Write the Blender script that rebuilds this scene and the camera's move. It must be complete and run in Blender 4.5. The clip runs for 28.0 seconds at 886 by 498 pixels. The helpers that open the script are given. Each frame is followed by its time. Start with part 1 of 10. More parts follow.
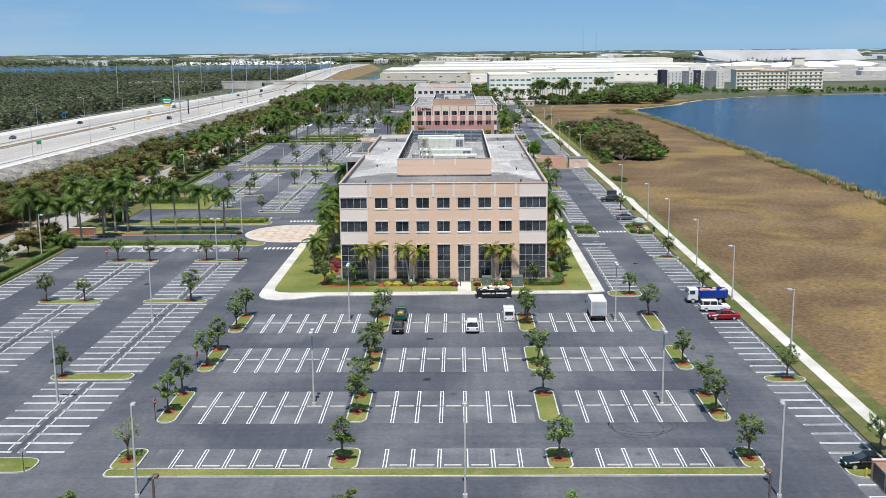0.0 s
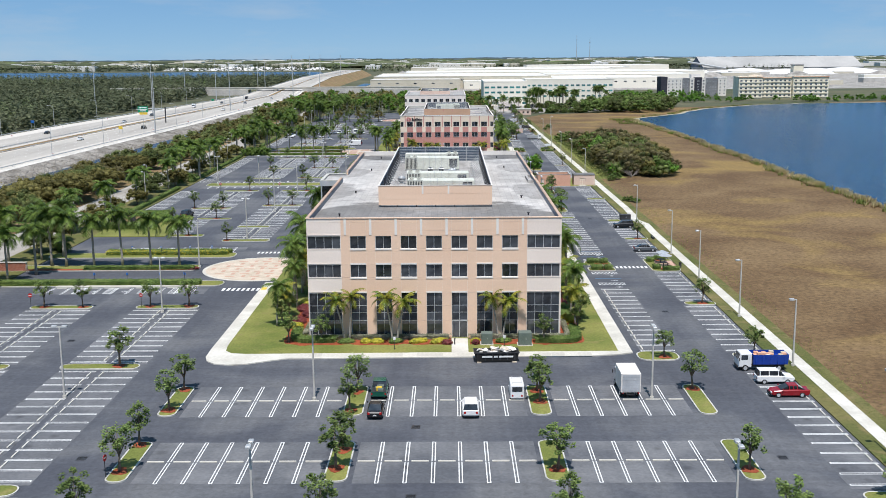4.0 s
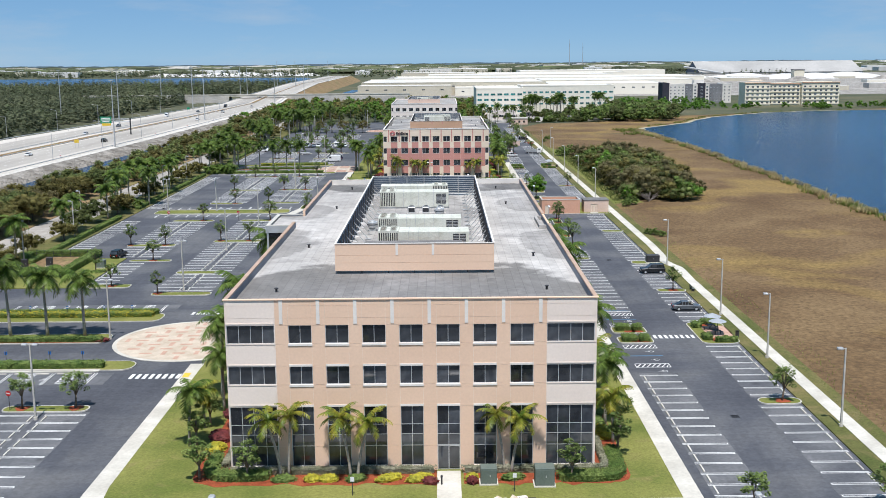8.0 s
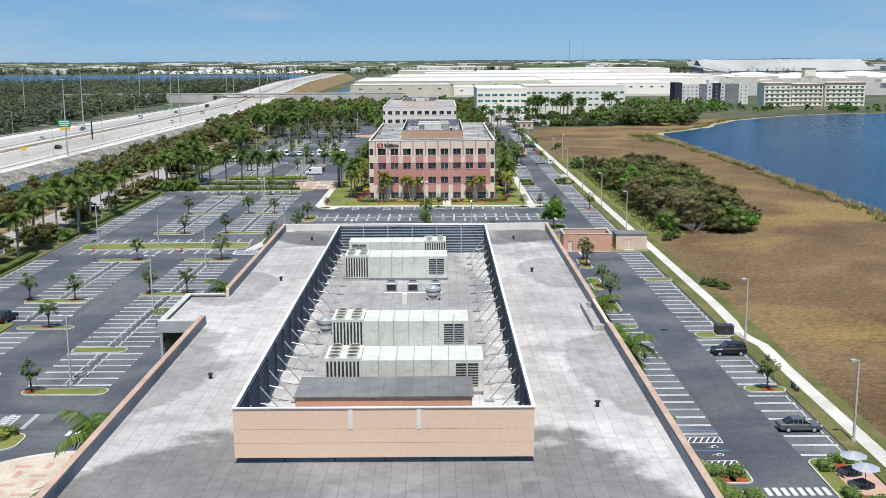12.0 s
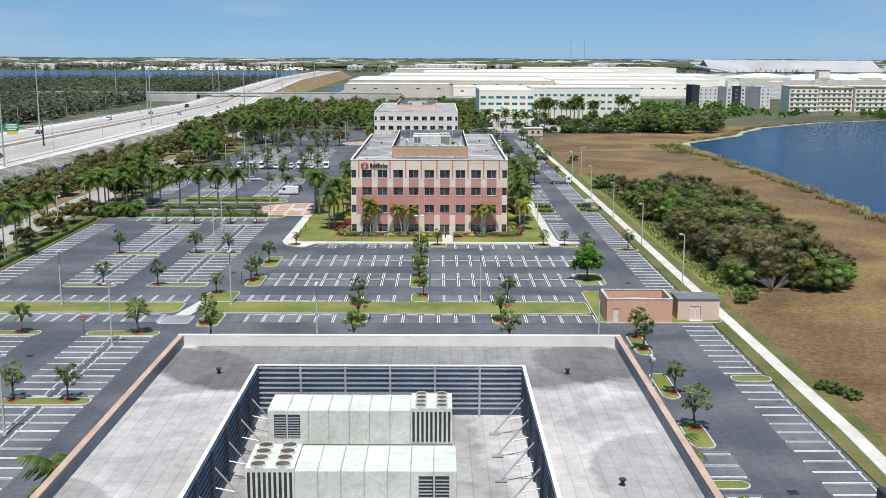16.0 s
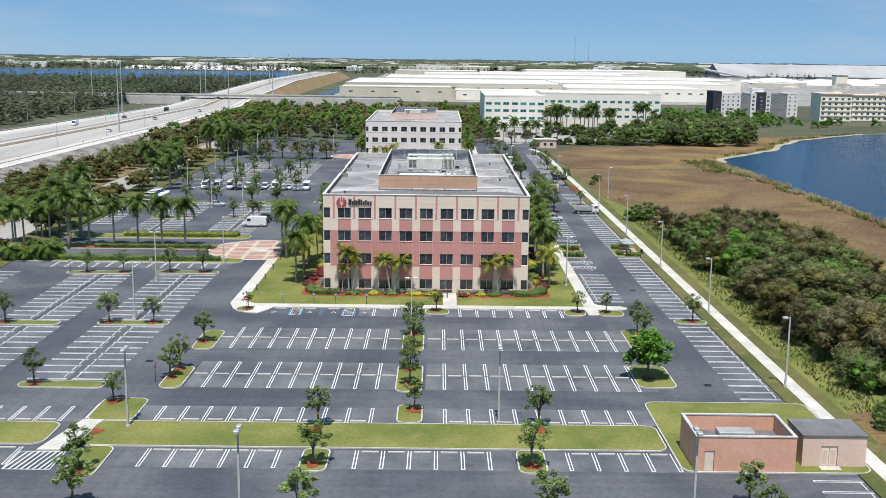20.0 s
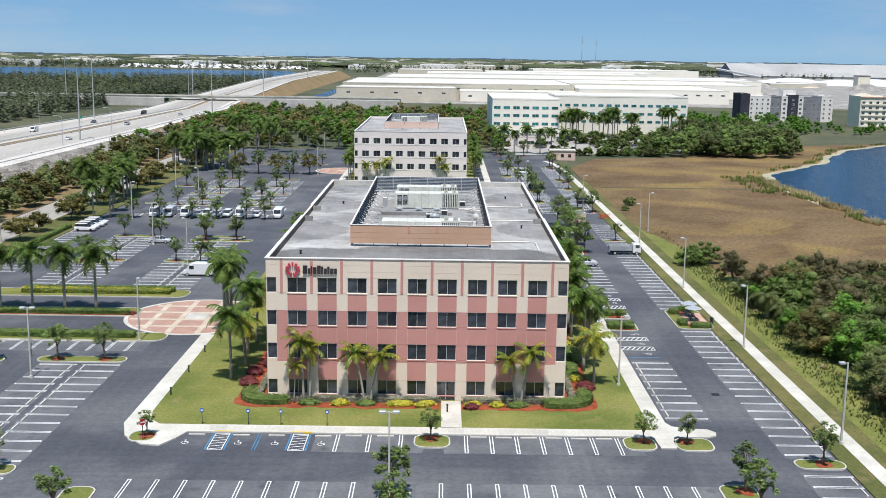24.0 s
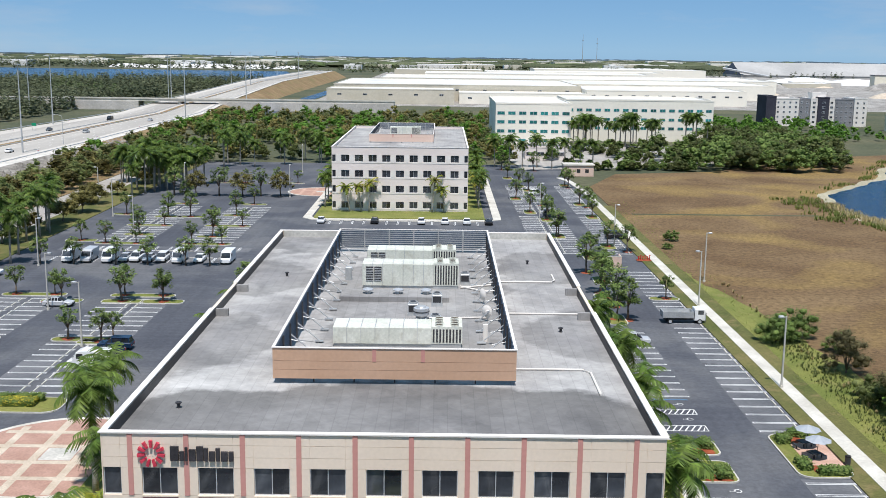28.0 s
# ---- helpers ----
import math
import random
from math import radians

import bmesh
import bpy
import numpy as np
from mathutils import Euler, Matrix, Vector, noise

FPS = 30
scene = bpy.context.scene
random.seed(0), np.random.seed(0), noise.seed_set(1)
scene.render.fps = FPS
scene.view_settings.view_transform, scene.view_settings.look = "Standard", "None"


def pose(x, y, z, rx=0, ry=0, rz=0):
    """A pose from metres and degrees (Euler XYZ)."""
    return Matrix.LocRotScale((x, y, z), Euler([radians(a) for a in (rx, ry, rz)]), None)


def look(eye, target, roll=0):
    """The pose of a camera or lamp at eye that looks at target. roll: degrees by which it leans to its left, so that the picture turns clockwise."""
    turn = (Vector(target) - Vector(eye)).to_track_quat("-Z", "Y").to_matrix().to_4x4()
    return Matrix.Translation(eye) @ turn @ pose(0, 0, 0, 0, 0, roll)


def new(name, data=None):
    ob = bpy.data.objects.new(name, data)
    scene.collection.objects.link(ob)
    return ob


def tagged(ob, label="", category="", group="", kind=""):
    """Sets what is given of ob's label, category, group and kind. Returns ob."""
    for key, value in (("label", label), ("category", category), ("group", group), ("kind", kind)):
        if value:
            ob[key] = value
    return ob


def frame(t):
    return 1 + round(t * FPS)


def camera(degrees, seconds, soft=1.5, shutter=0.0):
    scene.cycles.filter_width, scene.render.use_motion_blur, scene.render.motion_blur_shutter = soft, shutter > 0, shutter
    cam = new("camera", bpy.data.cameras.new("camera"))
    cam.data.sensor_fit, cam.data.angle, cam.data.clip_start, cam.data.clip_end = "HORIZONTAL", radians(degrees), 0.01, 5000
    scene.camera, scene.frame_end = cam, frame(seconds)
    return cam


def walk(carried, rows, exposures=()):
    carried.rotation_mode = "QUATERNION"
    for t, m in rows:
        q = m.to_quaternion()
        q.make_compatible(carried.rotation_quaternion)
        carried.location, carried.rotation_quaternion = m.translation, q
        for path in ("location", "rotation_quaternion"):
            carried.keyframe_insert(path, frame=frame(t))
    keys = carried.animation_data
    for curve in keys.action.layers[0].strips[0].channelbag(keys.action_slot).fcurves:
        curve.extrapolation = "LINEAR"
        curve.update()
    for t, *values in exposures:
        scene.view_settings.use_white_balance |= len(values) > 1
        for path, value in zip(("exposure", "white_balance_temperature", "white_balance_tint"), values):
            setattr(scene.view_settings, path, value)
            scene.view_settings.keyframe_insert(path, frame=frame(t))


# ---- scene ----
cam = camera(45.6, 28.0, soft=0.6)
PATH = [
    (0, (-0.714, 5.639, 41.808), (-0.743, 7.602, 41.427), -0.5),
    (0.5, (-0.906, 8.326, 41.752), (-0.935, 10.289, 41.37), -0.5),
    (1, (-1.03, 11.405, 41.7), (-1.059, 13.368, 41.319), -0.5),
    (1.5, (-1.098, 15.138, 41.653), (-1.125, 17.101, 41.272), -0.5),
    (2, (-1.118, 19.551, 41.609), (-1.143, 21.514, 41.23), -0.5),
    (2.5, (-1.1, 24.46, 41.569), (-1.122, 26.424, 41.191), -0.4),
    (3, (-1.051, 29.637, 41.533), (-1.07, 31.601, 41.157), -0.4),
    (3.5, (-0.977, 34.971, 41.499), (-0.994, 36.936, 41.126), -0.4),
    (5.5, (-0.563, 57.539, 41.397), (-0.57, 59.505, 41.032), -0.4),
    (6, (-0.452, 63.499, 41.379), (-0.457, 65.466, 41.015), -0.4),
    (6.5, (-0.345, 69.605, 41.363), (-0.349, 71.572, 41.0), -0.4),
    (7, (-0.246, 75.874, 41.349), (-0.248, 77.84, 40.987), -0.5),
    (7.5, (-0.155, 82.322, 41.337), (-0.156, 84.289, 40.975), -0.5),
    (8, (-0.075, 88.929, 41.327), (-0.075, 90.896, 40.966), -0.5),
    (8.5, (-0.006, 95.678, 41.32), (-0.005, 97.645, 40.958), -0.5),
    (9, (0.05, 102.583, 41.313), (0.052, 104.55, 40.952), -0.5),
    (9.5, (0.094, 109.63, 41.309), (0.096, 111.597, 40.947), -0.5),
    (10, (0.125, 116.793, 41.305), (0.128, 118.76, 40.943), -0.5),
    (10.5, (0.143, 124.061, 41.303), (0.147, 126.028, 40.94), -0.4),
    (11, (0.15, 131.358, 41.302), (0.154, 133.325, 40.938), -0.4),
    (11.5, (0.146, 138.638, 41.302), (0.151, 140.604, 40.937), -0.4),
    (12, (0.133, 145.967, 41.303), (0.138, 147.933, 40.937), -0.3),
    (12.5, (0.111, 153.411, 41.304), (0.117, 155.377, 40.937), -0.3),
    (14.5, (-0.028, 183.604, 41.312), (-0.019, 185.569, 40.943), -0.0),
    (15, (-0.066, 191.047, 41.314), (-0.057, 193.013, 40.944), 0.0),
    (15.5, (-0.103, 198.397, 41.316), (-0.093, 200.363, 40.946), 0.1),
    (16, (-0.136, 205.661, 41.317), (-0.126, 207.626, 40.947), 0.2),
    (16.5, (-0.164, 212.899, 41.318), (-0.153, 214.864, 40.948), 0.3),
    (17, (-0.184, 220.178, 41.318), (-0.173, 222.143, 40.948), 0.4),
    (17.5, (-0.195, 227.49, 41.317), (-0.184, 229.455, 40.947), 0.4),
    (18, (-0.197, 234.791, 41.315), (-0.185, 236.757, 40.945), 0.5),
    (18.5, (-0.187, 242.038, 41.311), (-0.175, 244.004, 40.942), 0.6),
    (19, (-0.165, 249.219, 41.306), (-0.153, 251.184, 40.937), 0.6),
    (19.5, (-0.129, 256.39, 41.3), (-0.118, 258.355, 40.931), 0.7),
    (20, (-0.08, 263.614, 41.292), (-0.07, 265.579, 40.924), 0.7),
    (20.5, (-0.018, 270.935, 41.282), (-0.008, 272.901, 40.914), 0.8),
    (21, (0.058, 278.357, 41.27), (0.067, 280.323, 40.902), 0.8),
    (21.5, (0.147, 285.814, 41.256), (0.154, 287.78, 40.888), 0.8),
    (23.5, (0.604, 314.953, 41.176), (0.606, 316.918, 40.806), 0.8),
    (24, (0.732, 322.005, 41.149), (0.734, 323.971, 40.778), 0.8),
    (24.5, (0.861, 328.988, 41.118), (0.861, 330.953, 40.746), 0.8),
    (25, (0.985, 336.03, 41.085), (0.985, 337.995, 40.712), 0.8),
    (25.5, (1.099, 343.203, 41.048), (1.099, 345.167, 40.674), 0.7),
    (26, (1.199, 350.468, 41.008), (1.199, 352.433, 40.633), 0.7),
    (26.5, (1.278, 357.771, 40.964), (1.278, 359.735, 40.589), 0.7),
    (27, (1.33, 365.102, 40.916), (1.33, 367.067, 40.541), 0.7),
    (27.5, (1.347, 372.444, 40.864), (1.348, 374.409, 40.49), 0.7),
    (28, (1.319, 379.752, 40.808), (1.323, 381.717, 40.436), 0.7),
]
walk(cam, [(t, look(eye, target, roll)) for t, eye, target, roll in PATH],
     [(0.0, 0.06, 6450.0, 13.0)])

# ---------- world, sun ----------
world = bpy.data.worlds.new("world")
scene.world = world
world.use_nodes = True
wn = world.node_tree.nodes
sky = wn.new("ShaderNodeTexSky")
sky.sky_type = "NISHITA"
sky.sun_disc = False
sky.sun_elevation = radians(68)
sky.sun_rotation = radians(180)
sky.air_density = 0.45
sky.dust_density = 0.0
sky.ozone_density = 6.0
wn["Background"].inputs[1].default_value = 0.085
wl = world.node_tree.links
# a hazy, even blue with faint high cloud
haze = wn.new("ShaderNodeMix")
haze.data_type = "RGBA"
haze.inputs[0].default_value = 0.6
haze.inputs[7].default_value = (2.1, 4.8, 7.7, 1.0)
wl.new(sky.outputs[0], haze.inputs[6])
where = wn.new("ShaderNodeTexCoord")
flat = wn.new("ShaderNodeMapping")
flat.inputs["Scale"].default_value = (1.0, 1.0, 5.0)
wl.new(where.outputs["Generated"], flat.inputs[0])
wisps = wn.new("ShaderNodeTexNoise")
wisps.inputs["Scale"].default_value, wisps.inputs["Detail"].default_value, wisps.inputs["Roughness"].default_value = 4.0, 7.0, 0.62
wl.new(flat.outputs[0], wisps.inputs["Vector"])
thin = wn.new("ShaderNodeMapRange")
thin.inputs["From Min"].default_value, thin.inputs["From Max"].default_value = 0.52, 0.80
thin.inputs["To Min"].default_value, thin.inputs["To Max"].default_value = 0.0, 0.45
wl.new(wisps.outputs["Fac"], thin.inputs["Value"])
cloud = wn.new("ShaderNodeMix")
cloud.data_type = "RGBA"
cloud.inputs[7].default_value = (6.2, 6.8, 7.2, 1.0)
wl.new(thin.outputs[0], cloud.inputs[0])
wl.new(haze.outputs[2], cloud.inputs[6])
wl.new(cloud.outputs[2], wn["Background"].inputs[0])

sun_data = bpy.data.lights.new("sun", "SUN")
sun_data.energy = 5.0
sun_data.angle = radians(0.53)
sun_data.color = (1.0, 0.975, 0.94)
sun = new("sun", sun_data)
sun.matrix_world = look((0, 0, 300), (0, 300 / math.tan(radians(68)), 0))

rng = random.Random(11)


# ---------- mesh builder ----------
class M:
    """Collects faces for one mesh."""

    def __init__(self):
        self.v, self.f, self.soft = [], [], 0

    def poly(self, *pts):
        n = len(self.v)
        self.v += [tuple(p) for p in pts]
        self.f.append(tuple(range(n, n + len(pts))))
        return self

    def box(self, x0, x1, y0, y1, z0, z1):
        n = len(self.v)
        self.v += [(x, y, z) for z in (z0, z1) for y in (y0, y1) for x in (x0, x1)]
        self.f += [tuple(n + i for i in q) for q in ((0, 2, 3, 1), (4, 5, 7, 6), (0, 1, 5, 4), (2, 6, 7, 3), (0, 4, 6, 2), (1, 3, 7, 5))]
        return self

    def bevbox(self, x0, x1, y0, y1, z0, z1, b):
        """A box whose upper edges and upright edges are chamfered by b."""
        ring = lambda e, z: [(x0 + e + b, y0 + e, z), (x1 - e - b, y0 + e, z), (x1 - e, y0 + e + b, z), (x1 - e, y1 - e - b, z),
                             (x1 - e - b, y1 - e, z), (x0 + e + b, y1 - e, z), (x0 + e, y1 - e - b, z), (x0 + e, y0 + e + b, z)]
        return self.loft([ring(0, z0), ring(0, z1 - b), ring(b * 0.7, z1)])

    def loft(self, rings, cap=True):
        n, k = len(self.v), len(rings[0])
        for r in rings:
            self.v += [tuple(p) for p in r]
        for i in range(len(rings) - 1):
            for j in range(k):
                a, b = n + i * k + j, n + i * k + (j + 1) % k
                self.f.append((a, b, b + k, a + k))
        if cap:
            self.f.append(tuple(n + j for j in reversed(range(k))))
            self.f.append(tuple(n + (len(rings) - 1) * k + j for j in range(k)))
        return self

    def tube(self, pts, radii, k=8, cap=True):
        pts = [Vector(p) for p in pts]
        rings = []
        for i, p in enumerate(pts):
            d = (pts[min(i + 1, len(pts) - 1)] - pts[max(i - 1, 0)]).normalized()
            side = d.orthogonal().normalized() if abs(d.z) < 0.999 else Vector((1, 0, 0))
            up = d.cross(side)
            r = radii[i] if isinstance(radii, (list, tuple)) else radii
            rings.append([p + r * (math.cos(2 * math.pi * j / k) * side + math.sin(2 * math.pi * j / k) * up) for j in range(k)])
        return self.loft(rings, cap)

    def prism(self, pts, z0, z1):
        return self.loft([[(x, y, z0) for x, y in pts], [(x, y, z1) for x, y in pts]])

    def strip(self, path, cross):
        """Sweeps a cross-section (offset to the right, height) along a path of (x, y) or (x, y, z)."""
        n, k = len(self.v), len(cross)
        for i, p in enumerate(path):
            a, b = path[max(i - 1, 0)], path[min(i + 1, len(path) - 1)]
            d = Vector((b[0] - a[0], b[1] - a[1])).normalized()
            z = p[2] if len(p) > 2 else 0.0
            self.v += [(p[0] + d.y * o, p[1] - d.x * o, z + h) for o, h in cross]
        for i in range(len(path) - 1):
            for j in range(k - 1):
                a = n + i * k + j
                self.f.append((a, a + 1, a + k + 1, a + k))
        return self

    def weld(self):
        """Joins corners that lie on one another."""
        seen, to, out = {}, [], []
        for p in self.v:
            key = (round(p[0], 4), round(p[1], 4), round(p[2], 4))
            if key not in seen:
                seen[key] = len(out)
                out.append(p)
            to.append(seen[key])
        self.v, self.f = out, [tuple(to[i] for i in f) for f in self.f]
        return self

    def mesh(self, name, material, smooth=False):
        me = bpy.data.meshes.new(name)
        me.from_pydata(self.v, [], self.f)
        if smooth:
            me.polygons.foreach_set("use_smooth", [True] * len(me.polygons))
        elif self.soft:
            me.polygons.foreach_set("use_smooth", [k < self.soft for k in range(len(me.polygons))])
        if material:
            me.materials.append(material)
        me.update()
        return me


def thing(name, x, y, z=0.0, rz=0.0, label="", category="", group="", kind=""):
    ob = new(name)
    ob.empty_display_size = 0.3
    ob.matrix_basis = pose(x, y, z, 0, 0, rz)
    return tagged(ob, label, category, group, kind)


def part(name, m, material=None, parent=None, label="", smooth=False, at=None):
    """Links a builder or a shared mesh as one object under a thing or a part."""
    me = m.mesh(name, material, smooth) if isinstance(m, M) else m
    ob = new(name, me)
    ob.parent = parent
    if at is not None:
        ob.matrix_basis = at if isinstance(at, Matrix) else Matrix.Translation(at)
    return tagged(ob, label)


def solo(name, m, material, label, category, group="", kind="", smooth=False, at=None):
    ob = part(name, m, material, None, "", smooth, at)
    return tagged(ob, label, category, group, kind)


# ---------- materials ----------
def rgb(c):
    return (*c, 1.0)


def material(name, c1, c2, big=0.2, small=6.0, rough=0.85, bump=0.0, metal=0.0, vary=0.0, fine=0.25, spec=0.3, lo=0.35, hi=0.65, stretch=(1, 1, 1), island=0.0, glow_through=0.0, seams=None, ponds=None, patches=None, streaks=0.0, spots=0.0, warp=0.0, damp=None, relief=0.05):
    """Two colours mixed by a broad noise, darkened and lightened by a fine one, with relief from the fine one."""
    mt = bpy.data.materials.new(name)
    mt.use_nodes = True
    nt = mt.node_tree
    N, L = nt.nodes, nt.links
    bs = N["Principled BSDF"]
    co = N.new("ShaderNodeTexCoord")
    mp = N.new("ShaderNodeMapping")
    mp.inputs["Scale"].default_value = stretch
    L.new(co.outputs["Object"], mp.inputs[0])
    n1, n2 = N.new("ShaderNodeTexNoise"), N.new("ShaderNodeTexNoise")
    n1.inputs["Scale"].default_value, n1.inputs["Detail"].default_value = big, 5.0
    n2.inputs["Scale"].default_value, n2.inputs["Detail"].default_value = small, 3.0
    n1.inputs["Distortion"].default_value = n2.inputs["Distortion"].default_value = warp
    if warp:
        n2.inputs["Detail"].default_value, n2.inputs["Roughness"].default_value = 8.0, 0.72
    L.new(mp.outputs[0], n1.inputs["Vector"])
    L.new(mp.outputs[0], n2.inputs["Vector"])
    ramp = N.new("ShaderNodeValToRGB")
    ramp.color_ramp.elements[0].position, ramp.color_ramp.elements[1].position = lo, hi
    ramp.color_ramp.elements[0].color, ramp.color_ramp.elements[1].color = rgb(c1), rgb(c2)
    L.new(n1.outputs["Fac"], ramp.inputs[0])
    tint = ramp.outputs[0]
    if patches:
        # a third colour in patches of its own scale
        n3 = N.new("ShaderNodeTexNoise")
        n3.inputs["Scale"].default_value, n3.inputs["Detail"].default_value, n3.inputs["Distortion"].default_value = patches[1], 7.0, 0.6
        L.new(mp.outputs[0], n3.inputs["Vector"])
        m3, mix = N.new("ShaderNodeMapRange"), N.new("ShaderNodeMix")
        mix.data_type = "RGBA"
        m3.inputs["From Min"].default_value, m3.inputs["From Max"].default_value, m3.inputs["To Max"].default_value = patches[2], patches[3], patches[4]
        L.new(n3.outputs["Fac"], m3.inputs["Value"])
        L.new(m3.outputs[0], mix.inputs[0])
        L.new(tint, mix.inputs[6])
        mix.inputs[7].default_value = rgb(patches[0])
        tint = mix.outputs[2]
    # where rain water stands and dries: a dark bed with a pale rim; damp spots are fainter
    for pools, floor, rim, ragged in ((ponds, 0.46, 1.16, 0.8), (damp, 0.74, 1.10, 1.5)):
        if not pools:
            continue
        near = None
        for px, py, rx, ry in pools:
            pm, ln = N.new("ShaderNodeMapping"), N.new("ShaderNodeVectorMath")
            ln.operation = "LENGTH"
            pm.inputs["Location"].default_value = (-px / rx, -py / ry, 0)
            pm.inputs["Scale"].default_value = (1 / rx, 1 / ry, 0)
            L.new(co.outputs["Object"], pm.inputs[0])
            L.new(pm.outputs[0], ln.inputs[0])
            if near is None:
                near = ln.outputs["Value"]
            else:
                mn = N.new("ShaderNodeMath")
                mn.operation = "SMOOTH_MIN"
                mn.inputs[2].default_value = 0.15
                L.new(near, mn.inputs[0])
                L.new(ln.outputs["Value"], mn.inputs[1])
                near = mn.outputs[0]
        n4 = N.new("ShaderNodeTexNoise")
        n4.inputs["Scale"].default_value, n4.inputs["Detail"].default_value, n4.inputs["Roughness"].default_value = 0.13, 8.0, 0.6
        L.new(co.outputs["Object"], n4.inputs["Vector"])
        ad = N.new("ShaderNodeMath")
        ad.operation = "MULTIPLY_ADD"
        ad.inputs[1].default_value = ragged
        L.new(n4.outputs["Fac"], ad.inputs[0])
        L.new(near, ad.inputs[2])
        half = N.new("ShaderNodeMath")
        half.operation = "MULTIPLY"
        half.inputs[1].default_value = 0.667 / (1 + ragged * 0.5)
        L.new(ad.outputs[0], half.inputs[0])
        r2 = N.new("ShaderNodeValToRGB")
        e = r2.color_ramp.elements
        e[0].position, e[0].color = 0.42, (floor + 0.08, floor + 0.08, floor + 0.09, 1)
        e[1].position, e[1].color = 0.82, (1, 1, 1, 1)
        for pos, val in ((0.58, floor + 0.02), (0.65, floor), (0.69, rim - 0.03), (0.72, rim)):
            k = e.new(pos)
            k.color = (val, val, val, 1)
        L.new(half.outputs[0], r2.inputs[0])
        pmul = N.new("ShaderNodeVectorMath")
        pmul.operation = "MULTIPLY"
        L.new(tint, pmul.inputs[0])
        L.new(r2.outputs[0], pmul.inputs[1])
        tint = pmul.outputs[0]
    mr = N.new("ShaderNodeMapRange")
    mr.inputs["From Min"].default_value, mr.inputs["From Max"].default_value = 0.3, 0.7
    mr.inputs["To Min"].default_value, mr.inputs["To Max"].default_value = 1 - fine, 1 + fine
    L.new(n2.outputs["Fac"], mr.inputs["Value"])
    value = mr.outputs[0]
    factors = []
    if streaks:
        # wheel marks along both directions of travel
        for sc in ((0.03, 1.1, 1.0), (1.1, 0.03, 1.0)):
            sm, sn, sr = N.new("ShaderNodeMapping"), N.new("ShaderNodeTexNoise"), N.new("ShaderNodeMapRange")
            sm.inputs["Scale"].default_value = sc
            sn.inputs["Scale"].default_value, sn.inputs["Detail"].default_value = 0.8, 3.0
            sr.inputs["From Min"].default_value, sr.inputs["From Max"].default_value = 0.35, 0.65
            sr.inputs["To Min"].default_value, sr.inputs["To Max"].default_value = 1 - streaks, 1 + streaks
            L.new(co.outputs["Object"], sm.inputs[0])
            L.new(sm.outputs[0], sn.inputs["Vector"])
            L.new(sn.outputs["Fac"], sr.inputs["Value"])
            factors.append(sr.outputs[0])
    if spots:
        # oil drips where engines stand
        vo, vr = N.new("ShaderNodeTexVoronoi"), N.new("ShaderNodeMapRange")
        vo.inputs["Scale"].default_value = 0.30
        vr.inputs["From Min"].default_value, vr.inputs["From Max"].default_value = 0.04, 0.22
        vr.inputs["To Min"].default_value, vr.inputs["To Max"].default_value = 1 - spots, 1.0
        L.new(co.outputs["Object"], vo.inputs["Vector"])
        L.new(vo.outputs["Distance"], vr.inputs["Value"])
        factors.append(vr.outputs[0])
    for fc in factors:
        mu = N.new("ShaderNodeMath")
        mu.operation = "MULTIPLY"
        L.new(value, mu.inputs[0])
        L.new(fc, mu.inputs[1])
        value = mu.outputs[0]
    for amount, node, socket in ((vary, "ShaderNodeObjectInfo", "Random"), (island, "ShaderNodeNewGeometry", "Random Per Island")):
        if amount:
            src = N.new(node)
            m2 = N.new("ShaderNodeMapRange")
            m2.inputs["To Min"].default_value, m2.inputs["To Max"].default_value = 1 - amount, 1 + amount
            L.new(src.outputs[socket], m2.inputs["Value"])
            mu = N.new("ShaderNodeMath")
            mu.operation = "MULTIPLY"
            L.new(value, mu.inputs[0])
            L.new(m2.outputs[0], mu.inputs[1])
            value = mu.outputs[0]
    if seams:
        br = N.new("ShaderNodeTexBrick")
        br.inputs["Scale"].default_value = 1.0
        br.inputs["Brick Width"].default_value, br.inputs["Row Height"].default_value, br.inputs["Mortar Size"].default_value = seams[0], seams[1], 0.035
        br.inputs["Color1"].default_value, br.inputs["Color2"].default_value, br.inputs["Mortar"].default_value = (1, 1, 1, 1), (0.9, 0.9, 0.9, 1), (seams[2],) * 3 + (1,)
        turn = N.new("ShaderNodeMapping")
        turn.inputs["Rotation"].default_value = (0, 0, radians(90))
        L.new(co.outputs["Object"], turn.inputs[0])
        L.new(turn.outputs[0], br.inputs["Vector"])
        mu = N.new("ShaderNodeMath")
        mu.operation = "MULTIPLY"
        L.new(value, mu.inputs[0])
        L.new(br.outputs["Color"], mu.inputs[1])
        value = mu.outputs[0]
    vm = N.new("ShaderNodeVectorMath")
    vm.operation = "SCALE"
    L.new(tint, vm.inputs[0])
    L.new(value, vm.inputs["Scale"])
    L.new(vm.outputs[0], bs.inputs["Base Color"])
    bs.inputs["Roughness"].default_value = rough
    bs.inputs["Metallic"].default_value = metal
    bs.inputs["Specular IOR Level"].default_value = spec
    if glow_through:
        tr, mx = N.new("ShaderNodeBsdfTranslucent"), N.new("ShaderNodeMixShader")
        L.new(vm.outputs[0], tr.inputs["Color"])
        mx.inputs[0].default_value = glow_through
        L.new(bs.outputs[0], mx.inputs[1])
        L.new(tr.outputs[0], mx.inputs[2])
        L.new(mx.outputs[0], N["Material Output"].inputs["Surface"])
